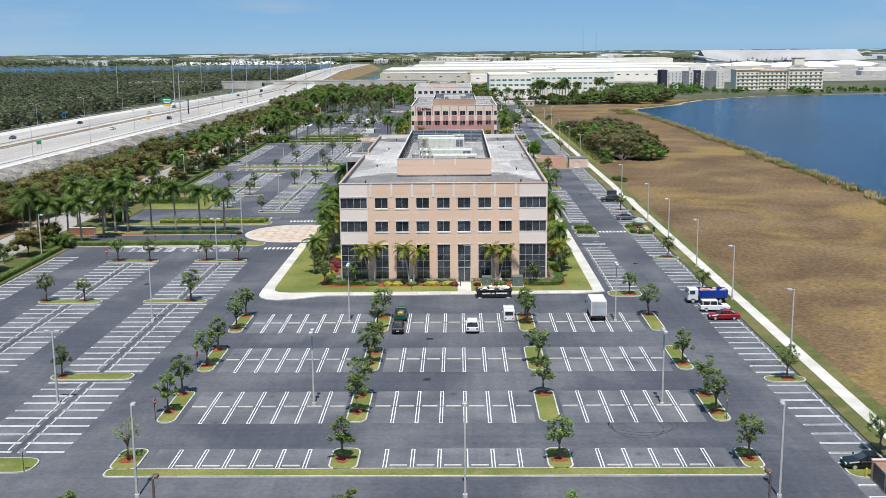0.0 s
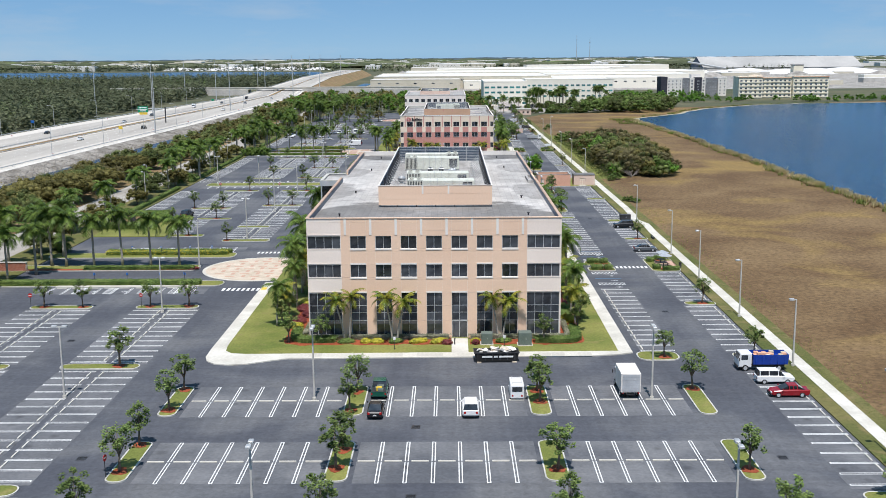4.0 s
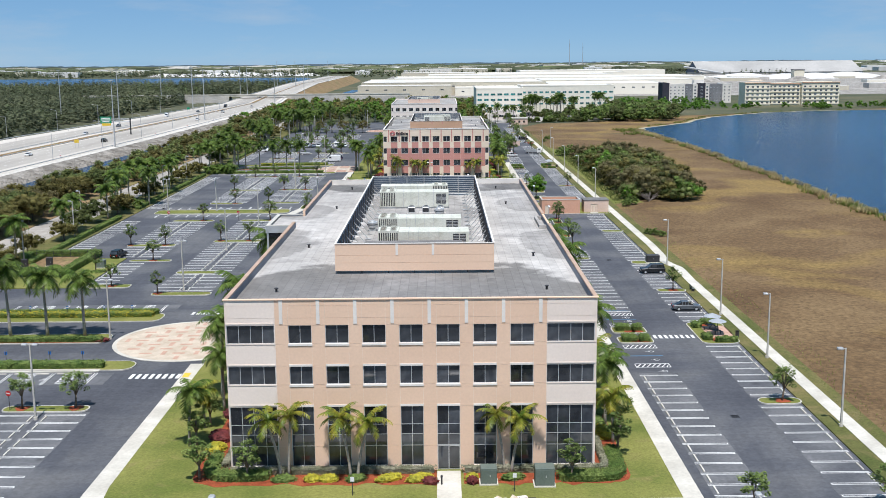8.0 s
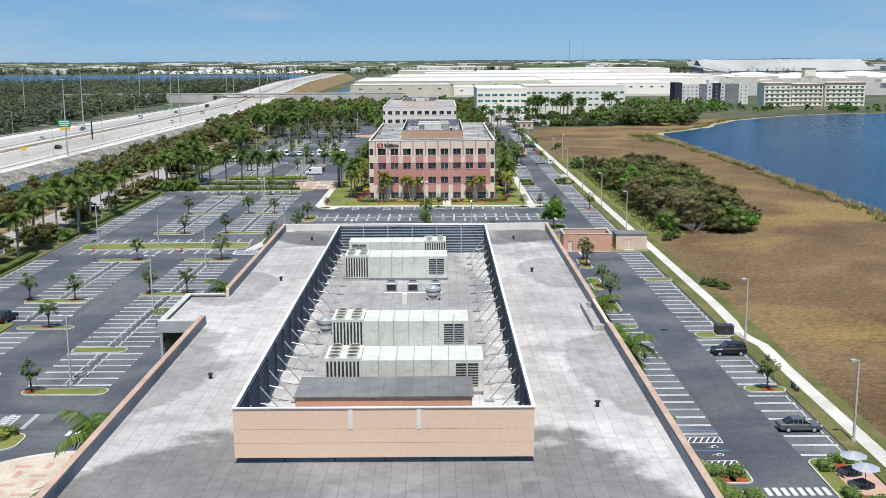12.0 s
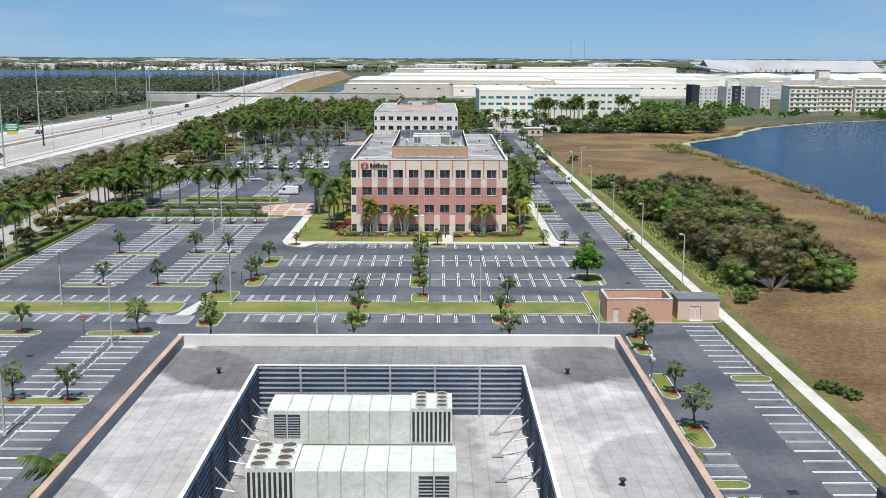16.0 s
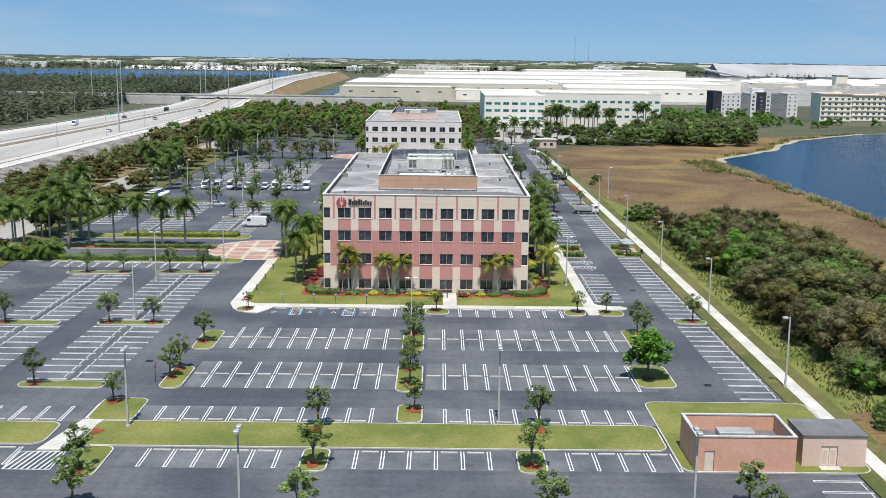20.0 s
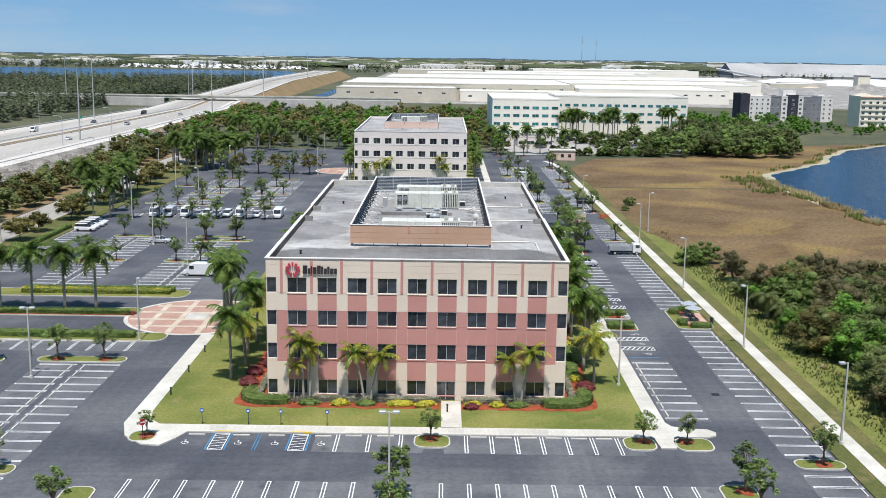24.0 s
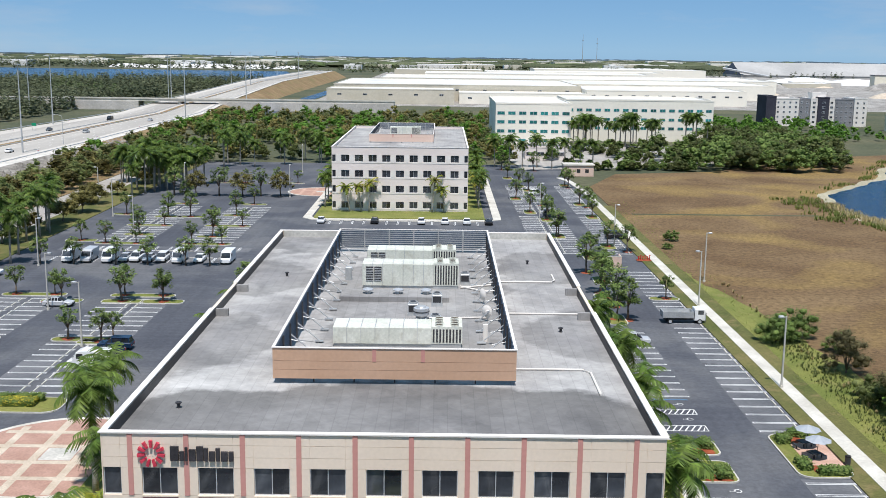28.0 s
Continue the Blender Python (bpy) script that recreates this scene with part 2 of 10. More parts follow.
    if bump:
        bp = N.new("ShaderNodeBump")
        bp.inputs["Strength"].default_value, bp.inputs["Distance"].default_value = bump, relief
        L.new(n2.outputs["Fac"], bp.inputs["Height"])
        L.new(bp.outputs[0], bs.inputs["Normal"])
    return mt


asphalt = material("asphalt", (0.065, 0.069, 0.082), (0.097, 0.102, 0.114), 0.06, 1.6, 0.9, 0.2, warp=0.5, fine=0.23, streaks=0.06, patches=((0.130, 0.131, 0.135), 0.06, 0.48, 0.66, 0.8))
stall_asphalt = material("worn_asphalt", (0.090, 0.094, 0.104), (0.160, 0.162, 0.168), 0.14, 2.5, 0.9, 0.2, fine=0.14, spots=0.35, streaks=0.04)
lane_asphalt = material("road_asphalt", (0.297, 0.275, 0.243), (0.387, 0.360, 0.324), 0.02, 1.5, 0.9, fine=0.08, streaks=0.08)
paint_white = material("white_paint", (0.62, 0.62, 0.60), (0.80, 0.80, 0.78), 0.6, 8.0, 0.6, fine=0.10)
paint_blue = material("blue_paint", (0.05, 0.16, 0.30), (0.08, 0.22, 0.36), 0.6, 8.0, 0.6)
paint_yellow = material("yellow_paint", (0.60, 0.40, 0.04), (0.72, 0.50, 0.06), 0.6, 8.0, 0.6)
concrete = material("pale_concrete", (0.482, 0.456, 0.396), (0.619, 0.593, 0.525), 0.25, 3.0, 0.85, 0.1, fine=0.08)
slab_mat = material("cast_slab_concrete", (0.482, 0.456, 0.396), (0.600, 0.574, 0.508), 0.25, 3.0, 0.85, 0.1, fine=0.10, vary=0.12)
kerb_mat = material("kerb_concrete", (0.42, 0.41, 0.37), (0.56, 0.54, 0.49), 0.3, 3.0, 0.85, fine=0.15)
lawn = material("lawn_grass", (0.113, 0.140, 0.028), (0.211, 0.211, 0.056), 0.10, 4.0, 0.95, 0.5, fine=0.34, warp=0.2, patches=((0.235, 0.20, 0.075), 0.35, 0.55, 0.72, 0.6))
verge_grass = material("verge_grass", (0.076, 0.092, 0.022), (0.148, 0.134, 0.046), 0.08, 3.0, 0.95, 0.5, fine=0.34, warp=0.2, patches=((0.20, 0.155, 0.07), 0.25, 0.52, 0.70, 0.7))
field_grass = material("dry_marsh_grass", (0.112, 0.067, 0.031), (0.184, 0.121, 0.059), 0.05, 1.1, 0.97, 0.8, warp=0.4, fine=0.55, lo=0.34, hi=0.66, patches=((0.245, 0.165, 0.056), 0.03, 0.50, 0.64, 0.85))
soil = material("dull_soil", (0.055, 0.068, 0.036), (0.115, 0.110, 0.062), 0.02, 0.5, 0.97, fine=0.25)
mulch = material("red_mulch", (0.215, 0.046, 0.018), (0.31, 0.078, 0.032), 0.8, 9.0, 0.95, 0.4, fine=0.3)
peach = material("peach_stucco", (0.75, 0.523, 0.375), (0.795, 0.568, 0.414), 0.10, 4.0, 0.85, 0.05, fine=0.035)
white_stucco = material("white_stucco", (0.785, 0.670, 0.58), (0.835, 0.725, 0.635), 0.10, 4.0, 0.85, 0.05, fine=0.03)
cream = material("cream_stucco", (0.717, 0.594, 0.470), (0.773, 0.650, 0.526), 0.10, 4.0, 0.85, 0.05, fine=0.03)
pink = material("dusty_pink_stucco", (0.510, 0.238, 0.203), (0.568, 0.278, 0.238), 0.10, 4.0, 0.85, 0.05, fine=0.035)
pale_wall = material("pale_stucco", (0.72, 0.635, 0.585), (0.78, 0.695, 0.645), 0.10, 4.0, 0.85, 0.05, fine=0.03)
trim_white = material("white_trim", (0.70, 0.655, 0.60), (0.78, 0.735, 0.68), 0.4, 5.0, 0.7, fine=0.03)
roof_mat = material("weathered_roof_membrane", (0.37, 0.355, 0.335), (0.50, 0.48, 0.455), 0.09, 0.9, 0.9, 0.1, fine=0.20, warp=0.6, seams=(7.0, 0.95, 0.76), ponds=((-4, 193, 20.5, 19.5), (-3, 286, 20, 8.5)), damp=((-23, 226, 6, 11), (-22, 255, 5, 8), (15, 224, 5, 11), (14, 262, 5, 9), (-22, 284, 8, 6), (14, 285, 6, 6), (-4, 248, 9, 32)), patches=((0.29, 0.28, 0.27), 0.22, 0.54, 0.68, 0.7))
roof_dark = material("grey_roof_membrane", (0.150, 0.148, 0.148), (0.225, 0.222, 0.218), 0.08, 0.7, 0.9, 0.1, fine=0.16, seams=(11.0, 0.95, 0.80))
dark_glass = material("tinted_glass", (0.020, 0.024, 0.030), (0.060, 0.066, 0.074), 0.35, 1.2, 0.05, spec=0.8, vary=0.6, fine=0.3)
teal_glass = material("teal_glass", (0.02, 0.13, 0.13), (0.03, 0.20, 0.19), 0.3, 1.0, 0.08, spec=0.6, vary=0.4)
alu = material("brushed_aluminium", (0.55, 0.56, 0.57), (0.66, 0.67, 0.68), 0.5, 6.0, 0.4, metal=0.5, fine=0.05)
steel_blue = material("blue_grey_steel", (0.10, 0.135, 0.185), (0.16, 0.20, 0.26), 0.3, 5.0, 0.5, metal=0.1, fine=0.1)
galv = material("galvanised_steel", (0.42, 0.43, 0.43), (0.55, 0.56, 0.56), 0.5, 5.0, 0.45, metal=0.4, fine=0.08)
unit_paint = material("cream_unit_paint", (0.56, 0.57, 0.49), (0.68, 0.685, 0.61), 0.5, 5.0, 0.6, fine=0.10, patches=((0.42, 0.40, 0.32), 0.9, 0.55, 0.75, 0.6))
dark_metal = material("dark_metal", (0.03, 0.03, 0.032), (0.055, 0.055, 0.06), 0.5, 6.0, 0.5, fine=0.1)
black_rubber = material("black_rubber", (0.012, 0.012, 0.012), (0.02, 0.02, 0.02), 1.0, 9.0, 0.8)
bark = material("grey_bark", (0.13, 0.10, 0.075), (0.22, 0.18, 0.14), 1.5, 12.0, 0.95, 0.4, fine=0.25)
palm_bark = material("palm_bark", (0.27, 0.24, 0.20), (0.40, 0.37, 0.32), 1.2, 7.0, 0.95, 0.3, fine=0.2, stretch=(1, 1, 5))
oak_leaf = material("oak_leaves", (0.115, 0.175, 0.045), (0.215, 0.280, 0.090), 0.6, 3.0, 0.6, vary=0.22, island=0.40, fine=0.2, spec=0.12, glow_through=0.28)
bright_leaf = material("bright_leaves", (0.082, 0.186, 0.024), (0.153, 0.284, 0.046), 0.6, 3.0, 0.6, vary=0.22, island=0.40, fine=0.2, spec=0.12, glow_through=0.28)
olive_leaf = material("olive_leaves", (0.118, 0.108, 0.034), (0.205, 0.182, 0.064), 0.10, 3.0, 0.65, vary=0.30, island=0.40, fine=0.2, spec=0.12, glow_through=0.32)
thicket_leaf = material("thicket_leaves", (0.105, 0.135, 0.045), (0.190, 0.212, 0.080), 0.22, 3.0, 0.7, vary=0.30, island=0.40, fine=0.2, spec=0.12, glow_through=0.42)
brown_leaf = material("brown_foliage", (0.150, 0.136, 0.068), (0.245, 0.215, 0.108), 0.3, 3.0, 0.75, vary=0.25, island=0.3, spec=0.1, glow_through=0.48)
palm_leaf = material("palm_fronds", (0.055, 0.102, 0.018), (0.123, 0.172, 0.038), 0.5, 2.0, 0.35, vary=0.2, island=0.40, spec=0.12, glow_through=0.22)
gold_leaf = material("yellowing_palm_fronds", (0.105, 0.175, 0.024), (0.310, 0.270, 0.034), 0.8, 2.0, 0.4, vary=0.2, island=0.40, glow_through=0.28)
hedge_leaf = material("hedge_leaves", (0.078, 0.130, 0.031), (0.162, 0.214, 0.060), 0.8, 6.0, 0.7, fine=0.3, island=0.35, spec=0.12, glow_through=0.18)
grey_leaf = material("grey_green_shrub", (0.15, 0.16, 0.10), (0.30, 0.29, 0.21), 0.8, 6.0, 0.8, fine=0.3, island=0.35, spec=0.1, glow_through=0.15)
lime_leaf = material("yellow_green_shrub", (0.22, 0.22, 0.02), (0.42, 0.36, 0.03), 0.8, 6.0, 0.7, 0.5, fine=0.3, island=0.3)
red_leaf = material("dark_red_shrub", (0.085, 0.016, 0.018), (0.16, 0.035, 0.032), 0.8, 6.0, 0.7, 0.5, fine=0.3, island=0.3)
wood_leaf = material("pine_wood_foliage", (0.070, 0.086, 0.048), (0.139, 0.152, 0.086), 0.012, 0.2, 0.8, island=0.28, fine=0.2, spec=0.12, glow_through=0.25, patches=((0.13, 0.20, 0.05), 0.009, 0.58, 0.70, 0.7))
reed_leaf = material("dry_reeds", (0.42, 0.33, 0.16), (0.60, 0.50, 0.28), 0.05, 1.0, 0.9, island=0.35, spec=0.1, glow_through=0.4, patches=((0.33, 0.31, 0.12), 0.05, 0.52, 0.64, 0.7))
water = material("lake_water", (0.004, 0.030, 0.082), (0.006, 0.042, 0.102), 0.010, 0.30, 0.16, 1.0, fine=0.5, spec=0.20, stretch=(1.5, 0.7, 1), warp=0.3, relief=0.7)
pale_roof = material("white_roof", (0.58, 0.572, 0.55), (0.70, 0.692, 0.67), 0.02, 0.3, 0.85, fine=0.06, patches=((0.48, 0.475, 0.45), 0.012, 0.54, 0.68, 0.7))
shed_wall = material("salmon_stucco", (0.62, 0.335, 0.225), (0.69, 0.39, 0.27), 0.25, 4.0, 0.85, fine=0.06, patches=((0.72, 0.50, 0.40), 0.5, 0.60, 0.75, 0.5))
roof_mid = material("stained_roof_membrane", (0.31, 0.30, 0.29), (0.43, 0.42, 0.40), 0.08, 0.9, 0.9, 0.1, fine=0.18, warp=0.6, seams=(7.0, 0.95, 0.84), ponds=((-2, 443, 21, 12),), damp=((-19, 466, 6, 9), (-18, 492, 6, 8), (15, 470, 6, 9), (14, 498, 6, 9), (-17, 512, 7, 6), (-1, 484, 9, 24)), patches=((0.245, 0.24, 0.236), 0.14, 0.50, 0.64, 0.8))
shed_pale = material("pale_salmon_stucco", (0.66, 0.48, 0.39), (0.71, 0.53, 0.435), 0.25, 4.0, 0.85, fine=0.06)
rock = material("pale_rock", (0.20, 0.185, 0.165), (0.35, 0.33, 0.30), 0.12, 1.2, 0.95, 0.5, fine=0.35, patches=((0.45, 0.43, 0.39), 0.05, 0.52, 0.66, 0.7))
sign_red = material("sign_red", (0.45, 0.02, 0.02), (0.5, 0.03, 0.03), 0.5, 5.0, 0.5)
sign_green = material("sign_green", (0.0, 0.20, 0.10), (0.01, 0.25, 0.13), 0.5, 5.0, 0.5)
sign_blue = material("sign_blue", (0.02, 0.12, 0.40), (0.03, 0.15, 0.45), 0.5, 5.0, 0.5)
leaf_litter = material("leaf_litter", (0.193, 0.123, 0.061), (0.279, 0.193, 0.102), 0.08, 1.2, 0.97, 0.3, fine=0.3, patches=((0.16, 0.15, 0.055), 0.12, 0.5, 0.66, 0.8))
bank_rock = material("broken_bank_rock", (0.150, 0.135, 0.115), (0.325, 0.30, 0.265), 0.15, 1.0, 0.95, 0.6, fine=0.4, warp=0.8, patches=((0.28, 0.262, 0.23), 0.06, 0.55, 0.70, 0.7))

# ---------- ground ----------
def sheet(name, pts, z0, z1, mt, label, category):
    return solo(name, M().prism(pts, z0, z1), mt, label, category, kind="structure")


def rect(x0, x1, y0, y1):
    return [(x0, y0), (x1, y0), (x1, y1), (x0, y1)]


def rounded(x0, x1, y0, y1, r, n=4):
    """A rectangle with rounded corners; r is one radius or four, from the corner x0, y0 round to x0, y1."""
    rs = r if isinstance(r, (list, tuple)) else (r,) * 4
    out = []
    for cx, cy, a, rr in ((x0, y0, 180, rs[0]), (x1, y0, 270, rs[1]), (x1, y1, 0, rs[2]), (x0, y1, 90, rs[3])):
        sx, sy = (1 if cx == x0 else -1), (1 if cy == y0 else -1)
        for i in range(n + 1):
            t = radians(a + 90 * i / n)
            out.append((cx + sx * rr + rr * math.cos(t), cy + sy * rr + rr * math.sin(t)))
    return out


def oval(cx, cy, rx, ry, n=48):
    return [(cx + rx * math.cos(2 * math.pi * i / n), cy + ry * math.sin(2 * math.pi * i / n)) for i in range(n)]


def east(y):
    """The lane's east kerb, its stalls and the footpath bear slightly west on their way north."""
    return -0.0055 * max(0.0, y - 300.0)


def ragged(pts, step=4.0, amp=1.0):
    """A line of (x, y) points cut into short steps that wander to both sides."""
    out, run = [], 0.0
    for (xa, ya), (xb, yb) in zip(pts, pts[1:]):
        d = math.hypot(xb - xa, yb - ya)
        n = max(1, int(d / step))
        for i in range(n):
            f, q = i / n, run + d * i / n
            o = amp * (0.7 * math.sin(0.17 * q) + 0.5 * math.sin(0.43 * q + 1.0) + 0.35 * math.sin(1.1 * q))
            out.append((xa + (xb - xa) * f - (yb - ya) / d * o, ya + (yb - ya) * f + (xb - xa) / d * o))
        run += d
    return out + [pts[-1]]


def ground_sheet():
    m = M()
    xs = [-5200, -2500, -1200, -600, -240, -90, 50, 120, 400, 1000, 2500, 5200]
    ys = [-1500, -400, 0, 200, 400, 600, 800, 1100, 1600, 2400, 3600, 5300]
    for x in xs:
        for y in ys:
            m.v.append((x, y, -0.06))
    k = len(ys)
    for i in range(len(xs) - 1):
        for j in range(k - 1):
            m.f.append((i * k + j, (i + 1) * k + j, (i + 1) * k + j + 1, i * k + j + 1))
    solo("ground", m, soil, "flat dull brown and green ground reaching the horizon", "ground", kind="structure")


ground_sheet()
lot = sheet("parking_lot_1", rect(-83.2, 42.9, 40, 760), -0.05, 0.0, asphalt, "dark blue-grey asphalt of the car parks and lanes", "car park")
sheet("verge_1", rect(-92, -83.0, 40, 760), -0.05, 0.13, verge_grass, "mown grass strip beside the access road", "grass verge")
sheet("verge_2", [(42.7, 40), (48.6, 40), (48.2, 300), (47.0, 660), (42.7 + east(660), 660), (42.7 + east(480), 480), (42.7, 300)], -0.05, 0.13, verge_grass, "mown grass strip along the footpath", "grass verge")
sheet("field", [(46.4, -300), (118, -300), (118, 640), (126, 690), (190, 775), (300, 850), (420, 862), (420, 915), (150, 800), (95, 745), (60, 735), (46.4, 700)], -0.05, 0.06, field_grass, "flat field of dry brown marsh grass beside the lake", "field")
sheet("access_road", rect(-102.5, -92, -100, 800), -0.05, 0.03, lane_asphalt, "pale worn asphalt access road", "road")
SHORE = ragged([(115, -500), (115.5, 150), (114.5, 290), (113, 360), (113, 440), (112.5, 530), (110.5, 600), (108.5, 640), (109, 664), (115.5, 687), (130, 706), (148, 727), (163, 760), (181, 788), (225, 830), (268, 850), (330, 858), (600, 880), (1200, 905)])
solo("shore_sand", M().strip([p for p in SHORE if 610 < p[1] < 890], [(-3.2, 0.06), (-2.6, 0.085), (1.0, 0.09)]), material("shore_sand", (0.30, 0.27, 0.18), (0.42, 0.38, 0.27), 0.05, 1.0, 0.95), "pale sandy lake shore", "shore", kind="structure")
sheet("lake", SHORE + [(1200, -500)], -0.05, 0.10, water, "wide dark blue rippled lake", "lake")
sheet("field_ditch", [(50, 645.0), (98, 645.6), (98, 647.4), (50, 646.8)], -0.05, 0.075, soil, "shallow ditch track across the dry field", "ditch")
sheet("thicket_lawn", ragged([(47.6, 381), (57, 384), (57, 470), (54, 530), (47.4, 575)], 3.0, 0.7), -0.05, 0.075, lawn, "rough green grass between footpath and thicket", "grass")
sheet("lawn_5", rect(-83.2, -66.4, 277.5, 306), -0.03, 0.135, lawn, "mown lawn round the utility yard", "lawn")
sheet("roadside_litter", rect(-130.5, -102.8, 60, 740), -0.05, 0.045, leaf_litter, "brown leaf litter and dry grass under the roadside trees", "ground")
sheet("canal", rect(-143.5, -131, 0, 1000), -0.05, 0.05, water, "narrow canal with still blue water", "canal")
sheet("canal_2", [(-118, 1000), (-106, 1000), (-100, 1420), (-112, 1420)], -0.05, 0.05, water, "narrow canal with still blue water", "canal")
sheet("far_lake", [(-1300, 1800), (-215, 1680), (-192, 1720), (-225, 2000), (-270, 2230), (-700, 2270), (-1500, 2350)], -0.05, 0.3, water, "distant blue lake behind the pine wood", "lake")


# footpath along the field, with its jog beside the bin
def footpath():
    path = [(45.6, 40), (45.6, 255), (45.6, 280), (45.9, 288), (45.9, 291), (44.9, 295), (44.5, 298), (45.2, 304), (45.5, 316), (45.6 + east(420), 420), (45.6 + east(560), 560), (45.6 + east(690), 690), (41.9, 712), (39.4, 722)]
    solo("footpath", M().strip(path, [(-0.9, 0.0), (-0.9, 0.17), (0.9, 0.17), (0.9, 0.0)]), concrete, "long pale concrete footpath beside the field", "footpath", kind="structure")


footpath()

# ---------- kerbed islands and lawns ----------
ISLAND_NOTE = "kerbed planting island of grass in the car park"


def island(x0, x1, y0, y1, r=1.0, mulch_at=(), name="traffic_island", mt=lawn, label=ISLAND_NOTE, group="car park islands"):
    ob = thing(name, (x0 + x1) / 2, (y0 + y1) / 2, 0, 0, label, "island", group, "structure")
    w, d = (x1 - x0) / 2, (y1 - y0) / 2
    r = min(r, w - 0.02, d - 0.02)
    out, mid = rounded(-w, w, -d, d, r), rounded(-w + 0.16, w - 0.16, -d + 0.16, d - 0.16, max(r - 0.16, 0.05))
    k = M()
    k.loft([[(x, y, 0) for x, y in out], [(x, y, 0.15) for x, y in out], [(x, y, 0.15) for x, y in mid]], cap=False)
    part("kerb", k, kerb_mat, ob)
    part("grass", M().poly(*[(x, y, 0.135) for x, y in mid]), mt, ob)
    for mx, my in mulch_at:
        ring = []
        for i in range(12):
            a = 2 * math.pi * i / 12
            rr = 0.85 + 0.15 * math.sin(3 * a + mx)
            ring.append((min(max(mx - (x0 + x1) / 2 + rr * math.cos(a), -w + 0.2), w - 0.2), min(max(my - (y0 + y1) / 2 + 1.2 * rr * math.sin(a), -d + 0.2), d - 0.2), 0.165))
        part("mulch", M().poly(*ring), mulch, ob, "red mulch ring round the tree")
    return ob


ISL_X = ((-35.2, -33.0), (-13.6, -11.2), (8.3, 10.8), (27.8, 30.0))
TREES = []          # (x, y, kind, size)
for row, (y0, y1) in enumerate(((118.4, 129.4), (137.4, 148.4), (156.4, 167.4))):
    for col, (x0, x1) in enumerate(ISL_X):
        cx = (x0 + x1) / 2
        spots = {(0, 0): ((-34.6, 122), (-34.6, 128.6)), (0, 1): ((-12.5, 121.8), (-12.6, 127.6)), (0, 2): ((9.5, 128.0),), (0, 3): ((28.7, 121.3), (28.9, 127.4)),
                 (1, 0): ((-34.3, 140.1), (-34.4, 147.4)), (1, 1): ((-12.6, 140.7), (-12.3, 145.6)), (1, 2): ((9.7, 140.3),), (1, 3): ((28.8, 140.0),),
                 (2, 0): ((-34.1, 158.4), (-34.2, 166)), (2, 1): ((-12.6, 164.8), (-12.8, 158)), (2, 2): ((9.7, 161), (9.6, 165)), (2, 3): ((29.0, 165.6),)}[row, col]
        island(x0, x1, y0, y1, 1.0, spots)
        TREES += [(x, y, "oak", 1.0) for x, y in spots]
for x0, x1, tx in ((-14.0, -11.0, -12.7), (8.2, 10.8, 9.5), (-36.2, -33.3, -34.8), (27.8, 30.0, 28.8)):
    island(x0, x1, 105.0, 110.6, 1.0, ((tx, 107.6),))
    TREES.append((tx, 107.6, "oak", 0.95))
island(-36.2, 29.6, 103.2, 105.2, 0.6, (), "grass_strip", lawn, "long kerbed strip of grass at the edge of the car park", "")
island(-60, -43.8, 104.3, 108.2, 1.4)
# west lot, south part
for cx in (-48.0, -65.6):
    island(cx - 5.4, cx + 5.3, 134.1, 136.9 if cx > -60 else 136.9, 1.2, ((cx - 4.0, 135.6),))
    TREES.append((cx - 4.0, 135.6, "oak", 0.9))
    island(cx - 5.4, cx + 5.3, 175.0, 177.4, 1.1, ((cx + 2.5, 176.3),) if cx > -60 else ((cx - 4.2, 176.6), (cx + 2.2, 176.6)))
    TREES += [(cx + 2.6, 176.4, "oak", 1.1)] if cx > -60 else [(cx - 4.2, 176.6, "oak", 1.0), (cx + 2.2, 176.6, "oak", 0.85)]
    island(cx - 5.0, cx + 5.4, 208.6, 210.9, 1.0, ((cx - 2.7, 209.9), (cx + 3.7, 209.9)))
    TREES += [(cx - 2.7, 209.9, "oak", 0.95), (cx + 3.7, 209.9, "oak", 0.95)]
# west lot, middle part
for x0, x1, y, spots in ((-52.2, -44.4, 290.5, ()), (-52.4, -41.4, 325.9, ((-50.8, 326.4), (-44.3, 326.4))), (-52.0, -41.2, 356.6, ((-44.3, 356.8),)), (-70.8, -59.8, 321.2, ((-62.2, 321.4), (-70.0, 321.6))),
                         (-69.4, -58.8, 356.8, ((-61.6, 357.0),)), (-66.8, -57.3, 388.9, ((-59.6, 389),)), (-52, -41.1, 389.4, ((-50.0, 389.4),)), (-66.8, -57.3, 419.0, ((-65.6, 419),)), (-51.8, -40.9, 419.6, ((-50.0, 419.6), (-43.4, 419.6))),
                         (-69.2, -57.0, 456.2, ((-65.4, 456.2), (-58.6, 456.2))), (-52.8, -41.0, 457.0, ((-50.1, 457.0), (-43.8, 457.0))), (-52, -41.3, 271.8, ((-50.9, 272),))):
    island(x0, x1, y - 1.3, y + 1.3, 1.1, spots)
    TREES += [(a, b, "oak", 0.85 + 0.25 * rng.random()) for a, b in spots]
